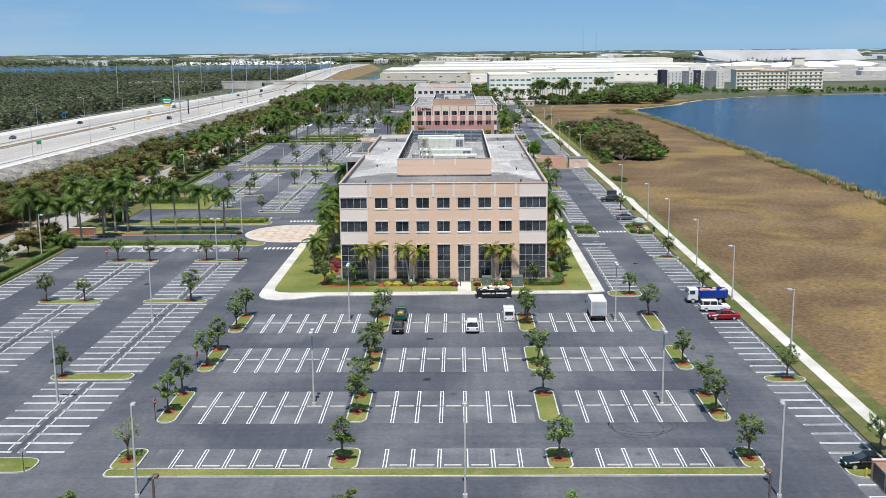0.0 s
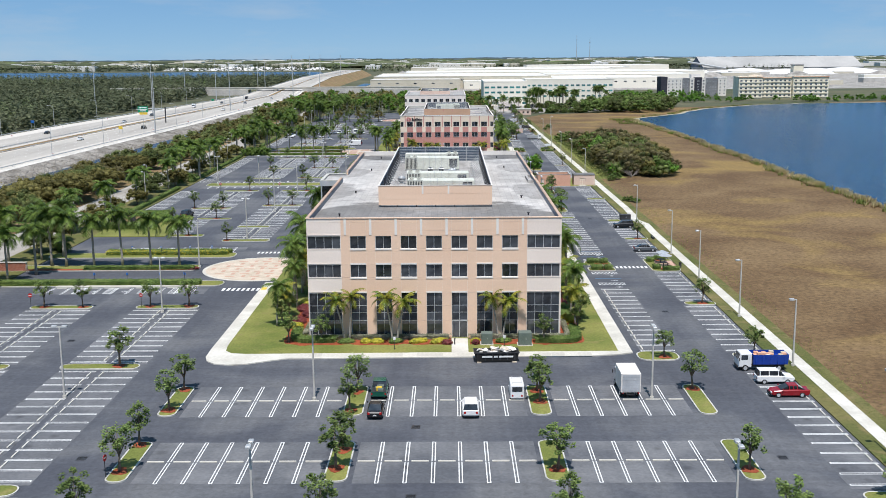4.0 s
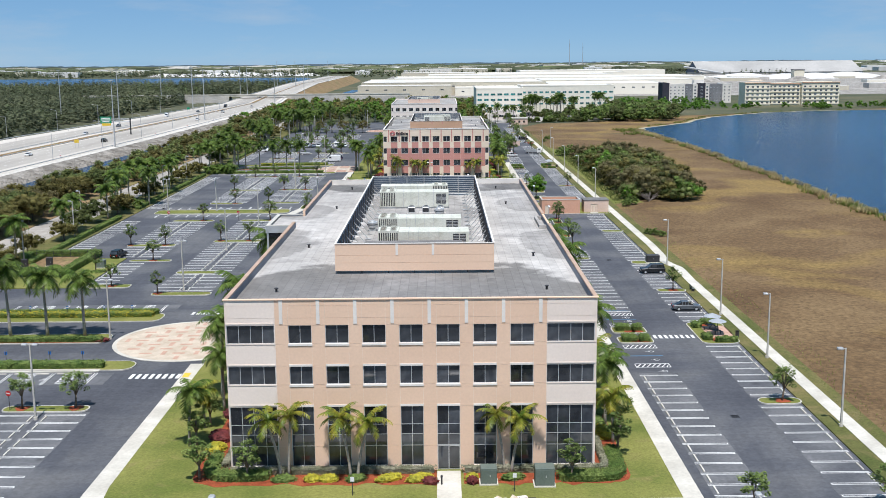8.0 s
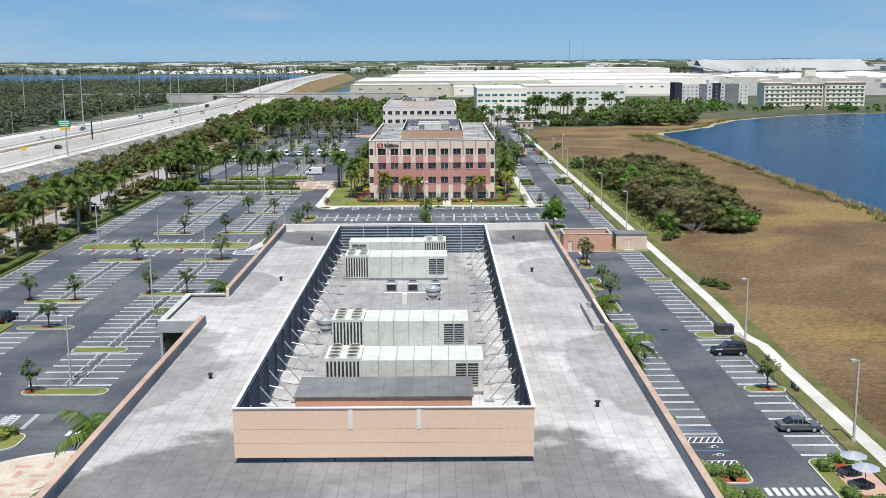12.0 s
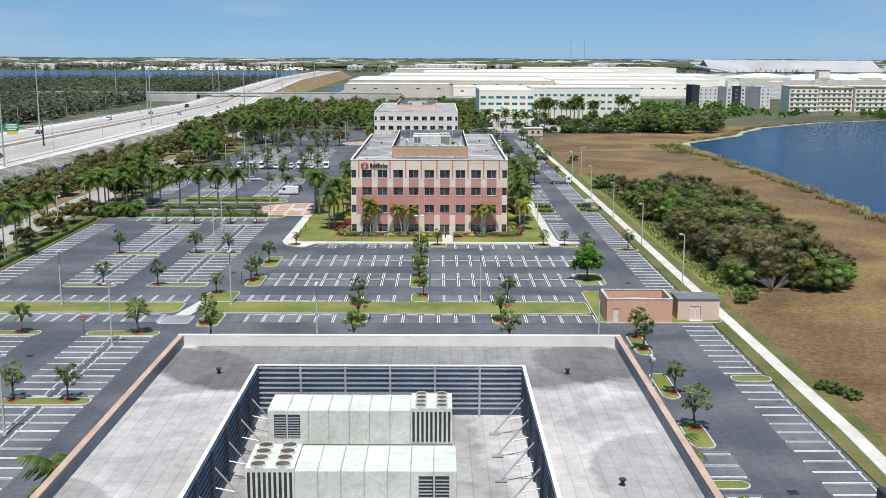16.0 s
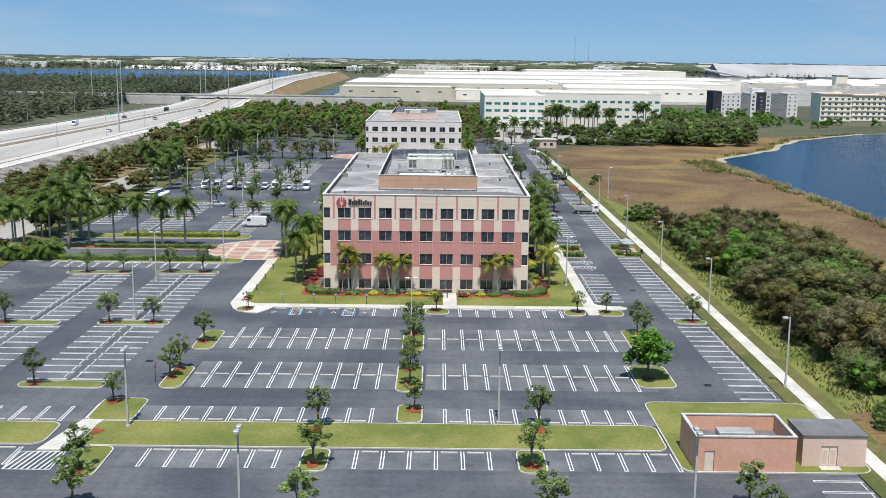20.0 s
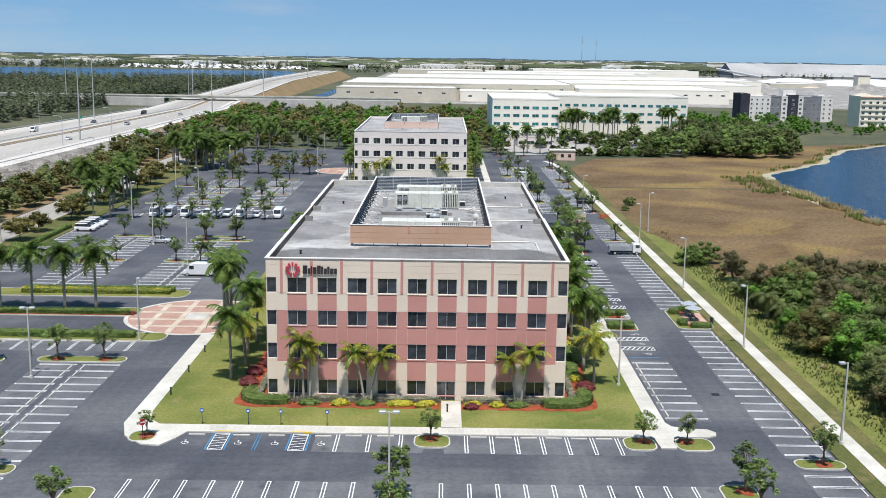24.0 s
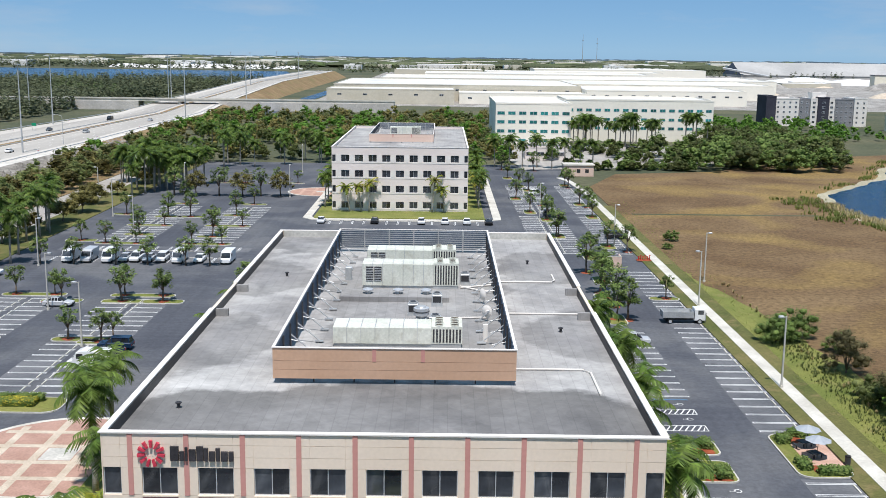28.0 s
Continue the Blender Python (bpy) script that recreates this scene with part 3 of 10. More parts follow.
# lot between the two office blocks
for x0, x1, y0, y1, spots in ((-33.9, -31.3, 344.9, 354.6, ((-32.9, 353.4),)), (-13.4, -10.8, 345.4, 355.0, ((-12.0, 350.6),)), (8.2, 11.2, 345.5, 355.0, ((10.1, 350.7),)), (27.5, 29.9, 345.9, 356.0, ((28.8, 348.6), (29.0, 355))),
                              (27.2, 29.5, 327.2, 337.4, ((28.9, 329.4),)), (26.9, 29.6, 311.0, 319.5, ((28.6, 317.2),)), (26.2, 30.2, 300.5, 302.6, ()),
                              (-34.6, -31.7, 388.3, 397.6, ((-34.0, 392.8), (-33.6, 396.5))), (-34.5, -31.4, 405.6, 415.8, ((-33.4, 409.5),)), (-5.2, -1.8, 387.8, 399.2, ((-3.6, 397.0), (-3.4, 391.0))), (-5.0, -1.9, 405.6, 416.6, ((-3.3, 408.0), (-3.5, 414.6))),
                              (25.4, 30.4, 390.4, 399.8, ((27.2, 394.4),)), (27.6, 31.2, 407.0, 418.2, ((30.0, 416.6), (29.9, 411.6)))):
    island(x0, x1, y0, y1, 1.2, spots)
    TREES += [(a, b, "bright" if (a, b) == (27.2, 394.4) else "oak", 1.26 if (a, b) == (27.2, 394.4) else 0.9 + 0.25 * rng.random()) for a, b in spots]
# grass strip between the lots
island(-78, -41.6, 369.2, 376.0, 1.5, (), "grass_strip", lawn, "long kerbed strip of mown grass between two car parks", "")
island(-37.9, 24.6, 369.0, 376.6, 1.2, ((-13.4, 374.6), (11.4, 374.8), (-37.2, 373)), "grass_strip", lawn, "long kerbed strip of mown grass between two car parks", "")
island(24.8, 44.2, 363.4, 385.0, 1.5, (), "grass_strip", lawn, "kerbed patch of grass round the two small utility buildings", "")
for x0, x1 in ((-13.9, -11.0), (8.3, 11.3)):
    island(x0, x1, 362.6, 368.8, 1.0, (((x0 + x1) / 2, 364.5),))
    TREES.append(((x0 + x1) / 2, 364.5, "oak", 1.0))
for x0, x1 in ((-4.6, -1.6),):
    island(x0, x1, 376.8, 383.0, 1.0, ((-2.6, 381),))
    TREES.append((-2.6, 381.4, "oak", 0.8))
TREES += [(-13.2, 375.6, "oak", 0.95), (11.4, 376.0, "oak", 1.05), (-38.2, 383.2, "oak", 0.75), (-35.4, 362.2, "oak", 1.05)]
island(-37.0, -33.6, 360.6, 368.9, 1.2, ((-35.4, 362.2),))
island(-39.6, -34.2, 376.6, 384.4, 1.2, ((-38.2, 383.0),))
# east side of the lane
EAST_ISL = ((132.2, 134.6), (178.8, 181.4), (209.2, 211.6), (270.0, 272.4), (295.2, 298.2), (334.0, 336.6), (422.4, 425.0), (551.0, 553.4))
for y0, y1 in EAST_ISL:
    tree = y0 not in (295.2, 334.0)
    island(37.7 + east(y0), 42.9 + east(y0), y0, y1, 1.1, ((40.6 + east(y0), (y0 + y1) / 2),) if tree else ())
    if tree:
        TREES.append((40.6 + east(y0), (y0 + y1) / 2, "oak", 0.9))
TREES.append((42.6, 108.9, "oak", 0.9))
island(37.5, 45.0, 102.5, 106.0, 1.3)
for x in (-34.6, -10.4, 9.2):
    island(x - 1.2, x + 1.2, 83.5, 92.6, 1.0, ((x, 90.4),))
    TREES.append((x, 90.4, "oak", 0.86))
island(37.4, 43.0, 236.0, 248.4, 1.4, ((40.0, 238.0), (40.0, 246.6)), "seating_island", lawn, "kerbed island with clipped hedges and garden umbrellas", "")
island(36.8, 42.4, 476.8, 488.8, 1.4, ((39.4, 478.8), (39.4, 487)), "seating_island", lawn, "kerbed island with clipped hedges and garden umbrellas", "")
for y0, y1 in ((236.7, 240.2), (242.2, 246.0), (475.4, 480.9), (482.4, 486.6)):
    island(25.4, 30.6, y0, y1, 0.9, ((28.0, y0 + 1.0), (29.2, y0 + 1.0)), "hedge_island", lawn, "kerbed island with a clipped hedge on red mulch", "hedge islands")
# north lots
for y0, y1, xs in ((522, 524.4, (-66, -48)), (549, 551.4, (-66, -48)), (596, 598.4, (-66, -48)), (619, 621.4, (-66, -48)), (699, 701.4, (-62, -46))):
    for cx in xs:
        island(cx - 5.4, cx + 5.4, y0, y1, 1.1, ((cx - 3, (y0 + y1) / 2), (cx + 3.4, (y0 + y1) / 2)))
        TREES += [(cx - 3, (y0 + y1) / 2, "oak", 1.0), (cx + 3.4, (y0 + y1) / 2, "oak", 0.9)]
for x, y in ((28.5, 538), (28.9, 552), (30.5, 566), (31.5, 588), (36.8, 600), (27.5, 612), (24, 647), (27.3, 635), (25, 700), (22.6, 720), (38.6, 662), (39.1, 702), (22, 672), (27, 690), (39, 640)):
    island(x - 1.6, x + 1.6, y - 3.4, y + 3.4, 1.2, ((x, y),))
    TREES.append((x, y, "oak", 1.15))


# ---------- lawns and walks round the office blocks ----------
def walk_strip(name, pts, label):
    return sheet(name, pts, -0.02, 0.15, concrete, label, "pavement")


WALK = "pale concrete pavement round the office block"


def slabs(parent, x0, x1, y0, y1, n):
    """Cast slabs in a row along x on their bed, with open joints between."""
    w = (x1 - x0) / n
    me = M().bevbox(0.02, w - 0.02, 0.0, y1 - y0, -0.03, 0.012, 0.008).mesh("slab", slab_mat)
    for i in range(n):
        part("slab", me, None, parent, at=(x0 + i * w, y0, 0.15))


sheet("lawn_1", [(-33.0, 300), (-33.0, 184), (-32.0, 181.9), (-30.0, 181.5), (22.5, 182.2), (22.5, 300)], -0.03, 0.135, lawn, "mown lawn round the peach office block", "lawn")
walk_strip("pavement_1", [(-34.7, 228), (-34.9, 184), (-34.8, 180.4), (-34.2, 178.4), (-32.9, 177.1), (-31.0, 176.6), (-28.6, 177.0), (-26.0, 178.3), (-23.5, 179.4), (0, 179.9), (18.6, 180.2), (22, 180.7), (24.3, 181.6), (24.3, 292), (22.4, 292), (22.4, 182.4), (-29.6, 181.7), (-31.6, 182.1), (-32.6, 183.3), (-32.9, 186), (-32.9, 228)], WALK)
slabs(bpy.data.objects["pavement_1"], -22.5, 18.5, 180.05, 181.75, 22)
walk_strip("pavement_2", rect(-0.85, 1.5, 182.0, 189.4), "pale concrete path to the entrance door")
sheet("lawn_2", rect(-32.2, 24.2, 432.6, 526), -0.03, 0.135, lawn, "mown lawn round the pink office block", "lawn")
walk_strip("pavement_3", [(-34.0, 470), (-34.2, 433), (-33.0, 429.2), (-30.6, 426.8), (-28.6, 426.6), (-27.4, 428.6), (-26.6, 430.7), (24, 430.9), (24.2, 427.6), (25.9, 427.6), (26.2, 430.9), (30.0, 430.95), (31.0, 431.5), (31.2, 432.5), (30.5, 433.4), (28.2, 433.6), (26.7, 434.2), (26.2, 435.4), (26.2, 500), (24.2, 500), (24.2, 432.9), (-30.2, 432.9), (-31.6, 434.4), (-32.1, 437), (-32.1, 470)], WALK)
slabs(bpy.data.objects["pavement_3"], -26.3, 23.9, 431.0, 432.6, 27)
walk_strip("pavement_4", rect(0.9, 3.2, 432.8, 441.8), "pale concrete path to the entrance door")
sheet("pavement_5", [(-41.6, 367.6), (-39.2, 367.6), (-37.4, 376.8), (-39.8, 376.8)], 0.0, 0.16, concrete, "pale concrete footpath across the grass strip", "pavement")
island(-32.5, -29.6, 427.5, 430.7, 1.2, ((-30.6, 429.2),)).location.z = 0.025
TREES.append((-30.6, 429.2, "oak", 0.62))
for x0, x1, x in ((20.4, 23.9, 22.7), (25.95, 30.0, 27.2), (-2.0, 1.9, -0.2)):
    island(x0, x1, 426.9, 430.66, 1.2, ((x, 429.6),))
    TREES.append((x, 429.0, "oak", 0.72))
island(24.6, 30.3, 177.9, 182.2, 1.6, ((28.2, 179.4),))
TREES.append((28.2, 179.4, "oak", 0.85))
sheet("pavement_7", rect(-72, -46.4, 224.9, 226.0), -0.02, 0.15, concrete, "pale concrete strip between hedge and stalls", "pavement")
sheet("lawn_3", rect(-30, 12, 634, 730), -0.03, 0.135, lawn, "mown lawn round the pale office block", "lawn")
walk_strip("pavement_6", [(-32.5, 690), (-32.5, 634), (-30, 631), (12, 631), (16, 634), (16, 730), (14, 730), (14, 633), (-29.5, 633), (-30.5, 636), (-30.5, 690)], WALK)


# ---------- round brick plazas at the entrances ----------
def plaza(cx, cy, r, tint, stone, red, banded):
    """A round plaza with a ring of pale edging: banded in a grid round a grey square, or set with short rose dashes."""
    ob = thing("paved_plaza", cx, cy, 0, 0, tint, "plaza", "entrance plazas", "structure")
    part("paving_bed", M().prism(oval(0, 0, r, r), -0.02, 0.05), stone, ob)
    s = r / 4.6
    reach = lambda v: math.sqrt(max(0.0, (r - 0.3) ** 2 - v * v))
    if banded:
        for k in (-2.7, -0.95, 0.95, 2.7):
            v = k * s
            part("paving_band", M().box(v - 0.42, v + 0.42, -reach(abs(v) + 0.42), reach(abs(v) + 0.42), 0.05, 0.062), red, ob, "cream band of pavers")
            e = reach(abs(v) + 0.42)
            cuts = [-e] + [q for k2 in (-2.7, -0.95, 0.95, 2.7) if abs(k2 * s) < e for q in (k2 * s - 0.42, k2 * s + 0.42)] + [e]
            for a, c in zip(cuts[0::2], cuts[1::2]):
                part("paving_band", M().box(a, c, v - 0.42, v + 0.42, 0.05, 0.0621), red, ob, "cream band of pavers")
        part("centre_panel", M().box(-0.9 * s + 0.42, 0.9 * s - 0.42, -0.9 * s + 0.42, 0.9 * s - 0.42, 0.05, 0.064), kerb_mat, ob, "grey paved centre square")
    else:
        for i in range(-4, 5):
            for j in range(-4, 5):
                if math.hypot(i, j) > 4.0:
                    continue
                dash = M().box((i - 0.46) * s, (i + 0.30) * s, (j - 0.14) * s, (j + 0.14) * s, 0.05, 0.061) if (i + j) % 2 else M().box((i - 0.14) * s, (i + 0.14) * s, (j - 0.30) * s, (j + 0.46) * s, 0.05, 0.061)
                part("paving_dash", dash, red, ob)
    part("edge_band", M().loft([[(x, y, 0) for x, y in oval(0, 0, r + 0.5, r + 0.5)], [(x, y, 0.066) for x, y in oval(0, 0, r + 0.5, r + 0.5)], [(x, y, 0.066) for x, y in oval(0, 0, r - 0.1, r - 0.1)]], cap=False), concrete, ob)
    return ob


cream_stone = material("cream_pavers", (0.46, 0.38, 0.29), (0.58, 0.50, 0.40), 0.4, 5.0, 0.85, fine=0.12)
rose_stone = material("faded_rose_pavers", (0.44, 0.27, 0.20), (0.54, 0.36, 0.28), 0.4, 5.0, 0.85, fine=0.12)
brick_stone = material("red_brown_pavers", (0.36, 0.215, 0.165), (0.44, 0.275, 0.215), 0.4, 5.0, 0.85, fine=0.15)
plaza(-37.6, 240.7, 10.8, "round plaza of faded cream and rose pavers", cream_stone, rose_stone, False)
plaza(-37.1, 480.8, 10.5, "round plaza of red-brown pavers with cream bands", brick_stone, cream_stone, True)
plaza(-33.5, 682.0, 9.0, "round plaza of red-brown pavers with cream bands", brick_stone, rose_stone, True)


# ---------- stall lines ----------
def hairpin_mesh(length, width=0.42, t=0.11):
    m = M()
    m.box(-width / 2, -width / 2 + t, 0, length, 0, 0.014)
    m.box(width / 2 - t, width / 2, 0, length, 0, 0.014)
    m.box(-width / 2 + t, width / 2 - t, length - t, length, 0, 0.014)
    return m.mesh("stall_line", paint_white)


LONG, SHORT = hairpin_mesh(5.4), hairpin_mesh(4.9)
STOP = M().bevbox(-0.9, 0.9, -0.09, 0.09, 0, 0.13, 0.03).mesh("wheel_stop", concrete)


JOINED = {}         # (lot, part name) -> builder, for lots that stay far from the camera


def joined(parent, name, mesh, at):
    m = JOINED.setdefault((parent.name, name), (parent, name, M()))[2]
    n = len(m.v)
    m.v += [tuple(at @ v.co) for v in mesh.vertices]
    m.f += [tuple(n + i for i in p.vertices) for p in mesh.polygons]


def stop(parent, at):
    if parent.name in ("parking_lot_3", "parking_lot_4", "parking_lot_7", "parking_lot_8", "parking_lot_9", "parking_lot_10", "parking_lot_11"):
        joined(parent, "wheel_stops", STOP, at)
    else:
        part("wheel_stop", STOP, None, parent, at=at)


def lines(parent, spots, mesh, turn):
    for x, y in spots:
        if parent.name in ("parking_lot_4", "parking_lot_7", "parking_lot_8", "parking_lot_11"):
            joined(parent, "stall_lines", mesh, pose(x, y, 0.012, 0, 0, turn))
            continue
        part("stall_line", mesh, None, parent, at=pose(x, y, 0.012, 0, 0, turn))


def bay(x0, x1, y0, y1, parent):
    part("worn_patch", M().box(x0, x1, y0, y1, -0.02, 0.010), stall_asphalt, parent)


def double_row(parent, xs, yc, reach=5.55):
    """Stalls on both sides of a centre line that runs across (stalls point along y)."""
    half = (xs[1] - xs[0]) / 2
    bay(xs[0] - 2.4, xs[-1] + 2.4, yc - reach, yc + reach, parent)
    lines(parent, [(x, yc + 0.12) for x in xs], LONG, 0)
    lines(parent, [(x, yc - 0.12) for x in xs], LONG, 180)
    for x in [xs[0] - half] + [x + half for x in xs]:
        stop(parent, pose(x, yc, 0.012))


def single_row(parent, xs, y, turn):
    s = 1 if turn == 0 else -1
    half = (xs[1] - xs[0]) / 2
    bay(xs[0] - 2.4, xs[-1] + 2.4, min(y, y + 5.2 * s), max(y, y + 5.2 * s), parent)
    lines(parent, [(x, y + 0.1 * s) for x in xs], SHORT, turn)
    for x in xs[:-1]:
        stop(parent, pose(x + half, y + 0.5 * s, 0.012))


def side_row(parent, x, ys, turn):
    """Stalls that point along x: turn -90 reaches to the right, 90 to the left."""
    s = 1 if turn < 0 else -1
    bay(min(x, x + 5.1 * s), max(x, x + 5.1 * s), min(ys) - 1.0, max(ys) + 1.0, parent)
    lines(parent, [(x, y) for y in ys], SHORT, turn)
    for a, b in zip(ys, ys[1:]):
        stop(parent, pose(x + 0.45 * s, (a + b) / 2, 0.012, 0, 0, 90))


def steps(a, b, d=2.72):
    n = max(1, round((b - a) / d))
    return [a + (b - a) * i / n for i in range(n + 1)]


def markings(name, label):
    return thing(name, 0, 0, 0, 0, label, "car park markings", "", "structure")


P_LEFT, P_MID, P_RIGHT = steps(-30.0, -16.4), steps(-8.3, 5.5), steps(13.7, 24.7)
south = markings("parking_lot_2", "south car park with white double stall lines and wheel stops")
for yc in (123.8, 142.7, 161.8):
    for xs in (P_LEFT, P_MID, P_RIGHT):
        double_row(south, xs, yc)
for xs in (P_LEFT, P_MID, P_RIGHT):
    single_row(south, xs, 105.5, 0)
west = markings("parking_lot_3", "west car park with rows of white stall lines")
for x, y0, y1 in ((-47.6, 110, 133.2), (-47.6, 138.0, 174.2), (-47.6, 178.6, 207.6), (-65.3, 110, 133.2), (-65.3, 138.0, 174.2), (-65.3, 178.6, 207.6)):
    ys = steps(y0, y1)
    side_row(west, x + 0.35, ys, -90)
    side_row(west, x - 0.35, ys, 90)
side_row(west, -82.8, steps(112, 214), -90)
single_row(west, steps(-72, -46.5, 2.72), 224.6, 180)
middle_west = markings("parking_lot_4", "middle west car park with rows of white stall lines")
for x, y0, y1 in ((-47.0, 274.6, 288.8), (-47.0, 292.6, 324.0), (-47.0, 328.0, 355.0), (-65.0, 308.0, 319.6), (-65.0, 323.2, 355.0)):
    ys = steps(y0, y1)
    side_row(middle_west, x + 0.35, ys, -90)
    side_row(middle_west, x - 0.35, ys, 90)
side_row(middle_west, -82.8, steps(310, 357), -90)
side_row(middle_west, -66.2, steps(281.2, 300.4), -90)
single_row(middle_west, steps(-72, -47), 258.6, 0)
single_row(middle_west, steps(-76, -43.5), 368.8, 180)
middle = markings("parking_lot_5", "middle car park with white double stall lines and wheel stops")
for yc in (331.4, 350.4):
    for xs in (P_LEFT, P_MID, P_RIGHT):
        double_row(middle, xs, yc)
for xs in (P_LEFT, P_MID, P_RIGHT):
    single_row(middle, xs, 368.6, 180)
C_LEFT, C_RIGHT = steps(-29.1, -7.5, 2.7), steps(0.95, 25.3, 2.7)
north = markings("parking_lot_6", "car park before the pink block with white double stall lines")
for yc in (394.6, 412.3):
    for xs in (C_LEFT, C_RIGHT):
        double_row(north, xs, yc)
single_row(north, steps(-31.8, -7.5, 2.7), 376.9, 0)
single_row(north, steps(0.95, 22.6, 2.7), 376.9, 0)
single_row(north, steps(3.6, 19.9, 2.72), 430.7, 180)
single_row(north, steps(-10.2, -3.4, 2.72), 430.7, 180)
for x in (-25.4, -20.6, -16.8, -11.8):
    stop(north, pose(x, 430.0, 0))
north_west = markings("parking_lot_7", "north-west car park with rows of white stall lines")
for x, y0, y1 in ((-46.5, 391.8, 417.6), (-46.5, 422.0, 454.8), (-62.0, 391.4, 417.0), (-62.0, 421.2, 454.0)):
    ys = steps(y0, y1)
    side_row(north_west, x + 0.35, ys, -90)
    side_row(north_west, x - 0.35, ys, 90)
side_row(north_west, -82.8, steps(380, 456), -90)
single_row(north_west, steps(-74, -42.6), 466.4, 180)
single_row(north_west, steps(-76, -42.4), 376.4, 0)
far_west = markings("parking_lot_8", "far car park with rows of white stall lines")
for x in (-48, -66):
    for y0, y1 in ((500, 520.8), (525.6, 547.6), (600, 617.6), (623, 650)):
        ys = steps(y0, y1)
        side_row(far_west, x + 0.35, ys, -90)
        side_row(far_west, x - 0.35, ys, 90)
side_row(far_west, -82.8, steps(512, 556), -90)
single_row(far_west, steps(-74, -40), 583.0, 180)
single_row(far_west, steps(-74, -40), 589.0, 0)
single_row(far_west, steps(-28, 10), 630.6, 180)
lane_side = markings("parking_lot_9", "stalls with white double lines along the east lane")
edges = [(90.0, 131.0), (136.4, 177.4), (182.8, 208.2), (213.0, 234.9), (249.6, 268.8), (273.4, 294.2), (299.4, 332.8), (337.8, 361.6), (386.6, 420.8), (426.4, 475.6), (489.8, 549.8), (554.6, 574.0)]
for a, b in edges:
    side_row(lane_side, 42.4 + 0.75 * east((a + b) / 2), steps(a, b), 90)
walkside = markings("parking_lot_10", "stalls with white double lines along the pavement")
for a, b in ((182.9, 221.2), (256.0, 298.6), (303.6, 309.6)):
    side_row(walkside, 25.5, steps(a, b), -90)
for a, b in ((437.2, 459.0), (501.4, 530.4)):
    side_row(walkside, 26.6, steps(a, b), -90)
far_lane = markings("parking_lot_11", "stalls with white double lines along the northern lane")
for a, b in ((592, 640), (646, 700)):
    side_row(far_lane, 40.6, steps(a, b), 90)
    side_row(far_lane, 26.4, steps(a, b), -90)
    side_row(far_lane, 25.7, steps(a, b), 90)


for lot_, name_, m_ in JOINED.values():
    tagged(part(name_, m_, concrete if name_ == "wheel_stops" else paint_white, lot_), kind="stuff")


# hatched bays, blue stall lines and wheelchair marks
def hatch(parent, x0, x1, y0, y1, mt, n=6, across=True, fill=0.3):
    m = M()
    t = 0.09
    m.box(x0, x1, y0, y0 + t, 0, 0.03).box(x0, x1, y1 - t, y1, 0, 0.03).box(x0, x0 + t, y0 + t, y1 - t, 0, 0.03).box(x1 - t, x1, y0 + t, y1 - t, 0, 0.03)
    for i in range(n):
        f, g = i / n, (i + fill) / n
        if across:
            a, b, s = x0 + (x1 - x0) * f, x0 + (x1 - x0) * g, (x1 - x0) / n * 1.3
            m.poly((a, y0, 0.028), (b, y0, 0.028), (min(b + s, x1), y1, 0.028), (min(a + s, x1), y1, 0.028))
        else:
            a, b, s = y0 + (y1 - y0) * f, y0 + (y1 - y0) * g, (y1 - y0) / n * 0.6
            m.poly((x0, a, 0.028), (x1, min(a + s, y1), 0.028), (x1, min(b + s, y1), 0.028), (x0, b, 0.028))
    part("hatched_bay", m, mt, parent)


def wheelchair(parent, x, y, turn):
    m = M()
    ring = lambda r: [(r * math.cos(2 * math.pi * i / 14), r * math.sin(2 * math.pi * i / 14) - 0.15) for i in range(14)]
    m.loft([[(a, b, 0.03) for a, b in ring(0.38)], [(a, b, 0.032) for a, b in ring(0.31)]], cap=False)
    m.box(-0.07, 0.01, 0.1, 0.5, 0.02, 0.031).box(-0.07, 0.34, 0.06, 0.13, 0.02, 0.033).box(0.32, 0.41, -0.36, 0.06, 0.02, 0.03).box(-0.1, 0.04, 0.54, 0.68, 0.02, 0.03)
    part("wheelchair_mark", m, paint_white, parent, at=pose(x, y, 0, 0, 0, turn))


for y0, y1 in ((224.9, 226.6), (234.2, 236.0), (246.6, 248.2), (253.2, 255.0)):
    hatch(walkside, 25.7, 30.4, y0, y1, paint_white, 7, True, 0.26)
for y in (223.1, 228.4, 232.4, 249.8, 252.0):
    wheelchair(walkside, 29.0, y, 90)
for y0, y1 in ((465.2, 467.0), (470.2, 472.0), (489.6, 491.4), (495.0, 496.8)):
    hatch(walkside, 26.2, 31.0, y0, y1, paint_white, 7, True, 0.26)
for y in (463.4, 468.5, 473.6, 493.4, 498.5):
    wheelchair(walkside, 29.6, y, 90)
for x0, x1 in ((-23.5, -21.9), (-15.1, -13.4)):
    hatch(north, x0, x1, 425.8, 430.5, paint_white, 6, False, 0.16)
    part("stall_line", M().box(x0 - 0.28, x0 - 0.1, 425.8, 430.5, 0, 0.02).box(x1 + 0.1, x1 + 0.28, 425.8, 430.5, 0, 0.02), paint_blue, north, "blue stall line")
    part("kerb_mark", M().box(x0 - 0.2, x1 + 0.2, 430.75, 431.1, 0, 0.16), paint_yellow, north, "yellow painted kerb ramp")
for x in (-26.2, -20.6, -16.7, -11.8):
    wheelchair(north, x, 427.8, 0)
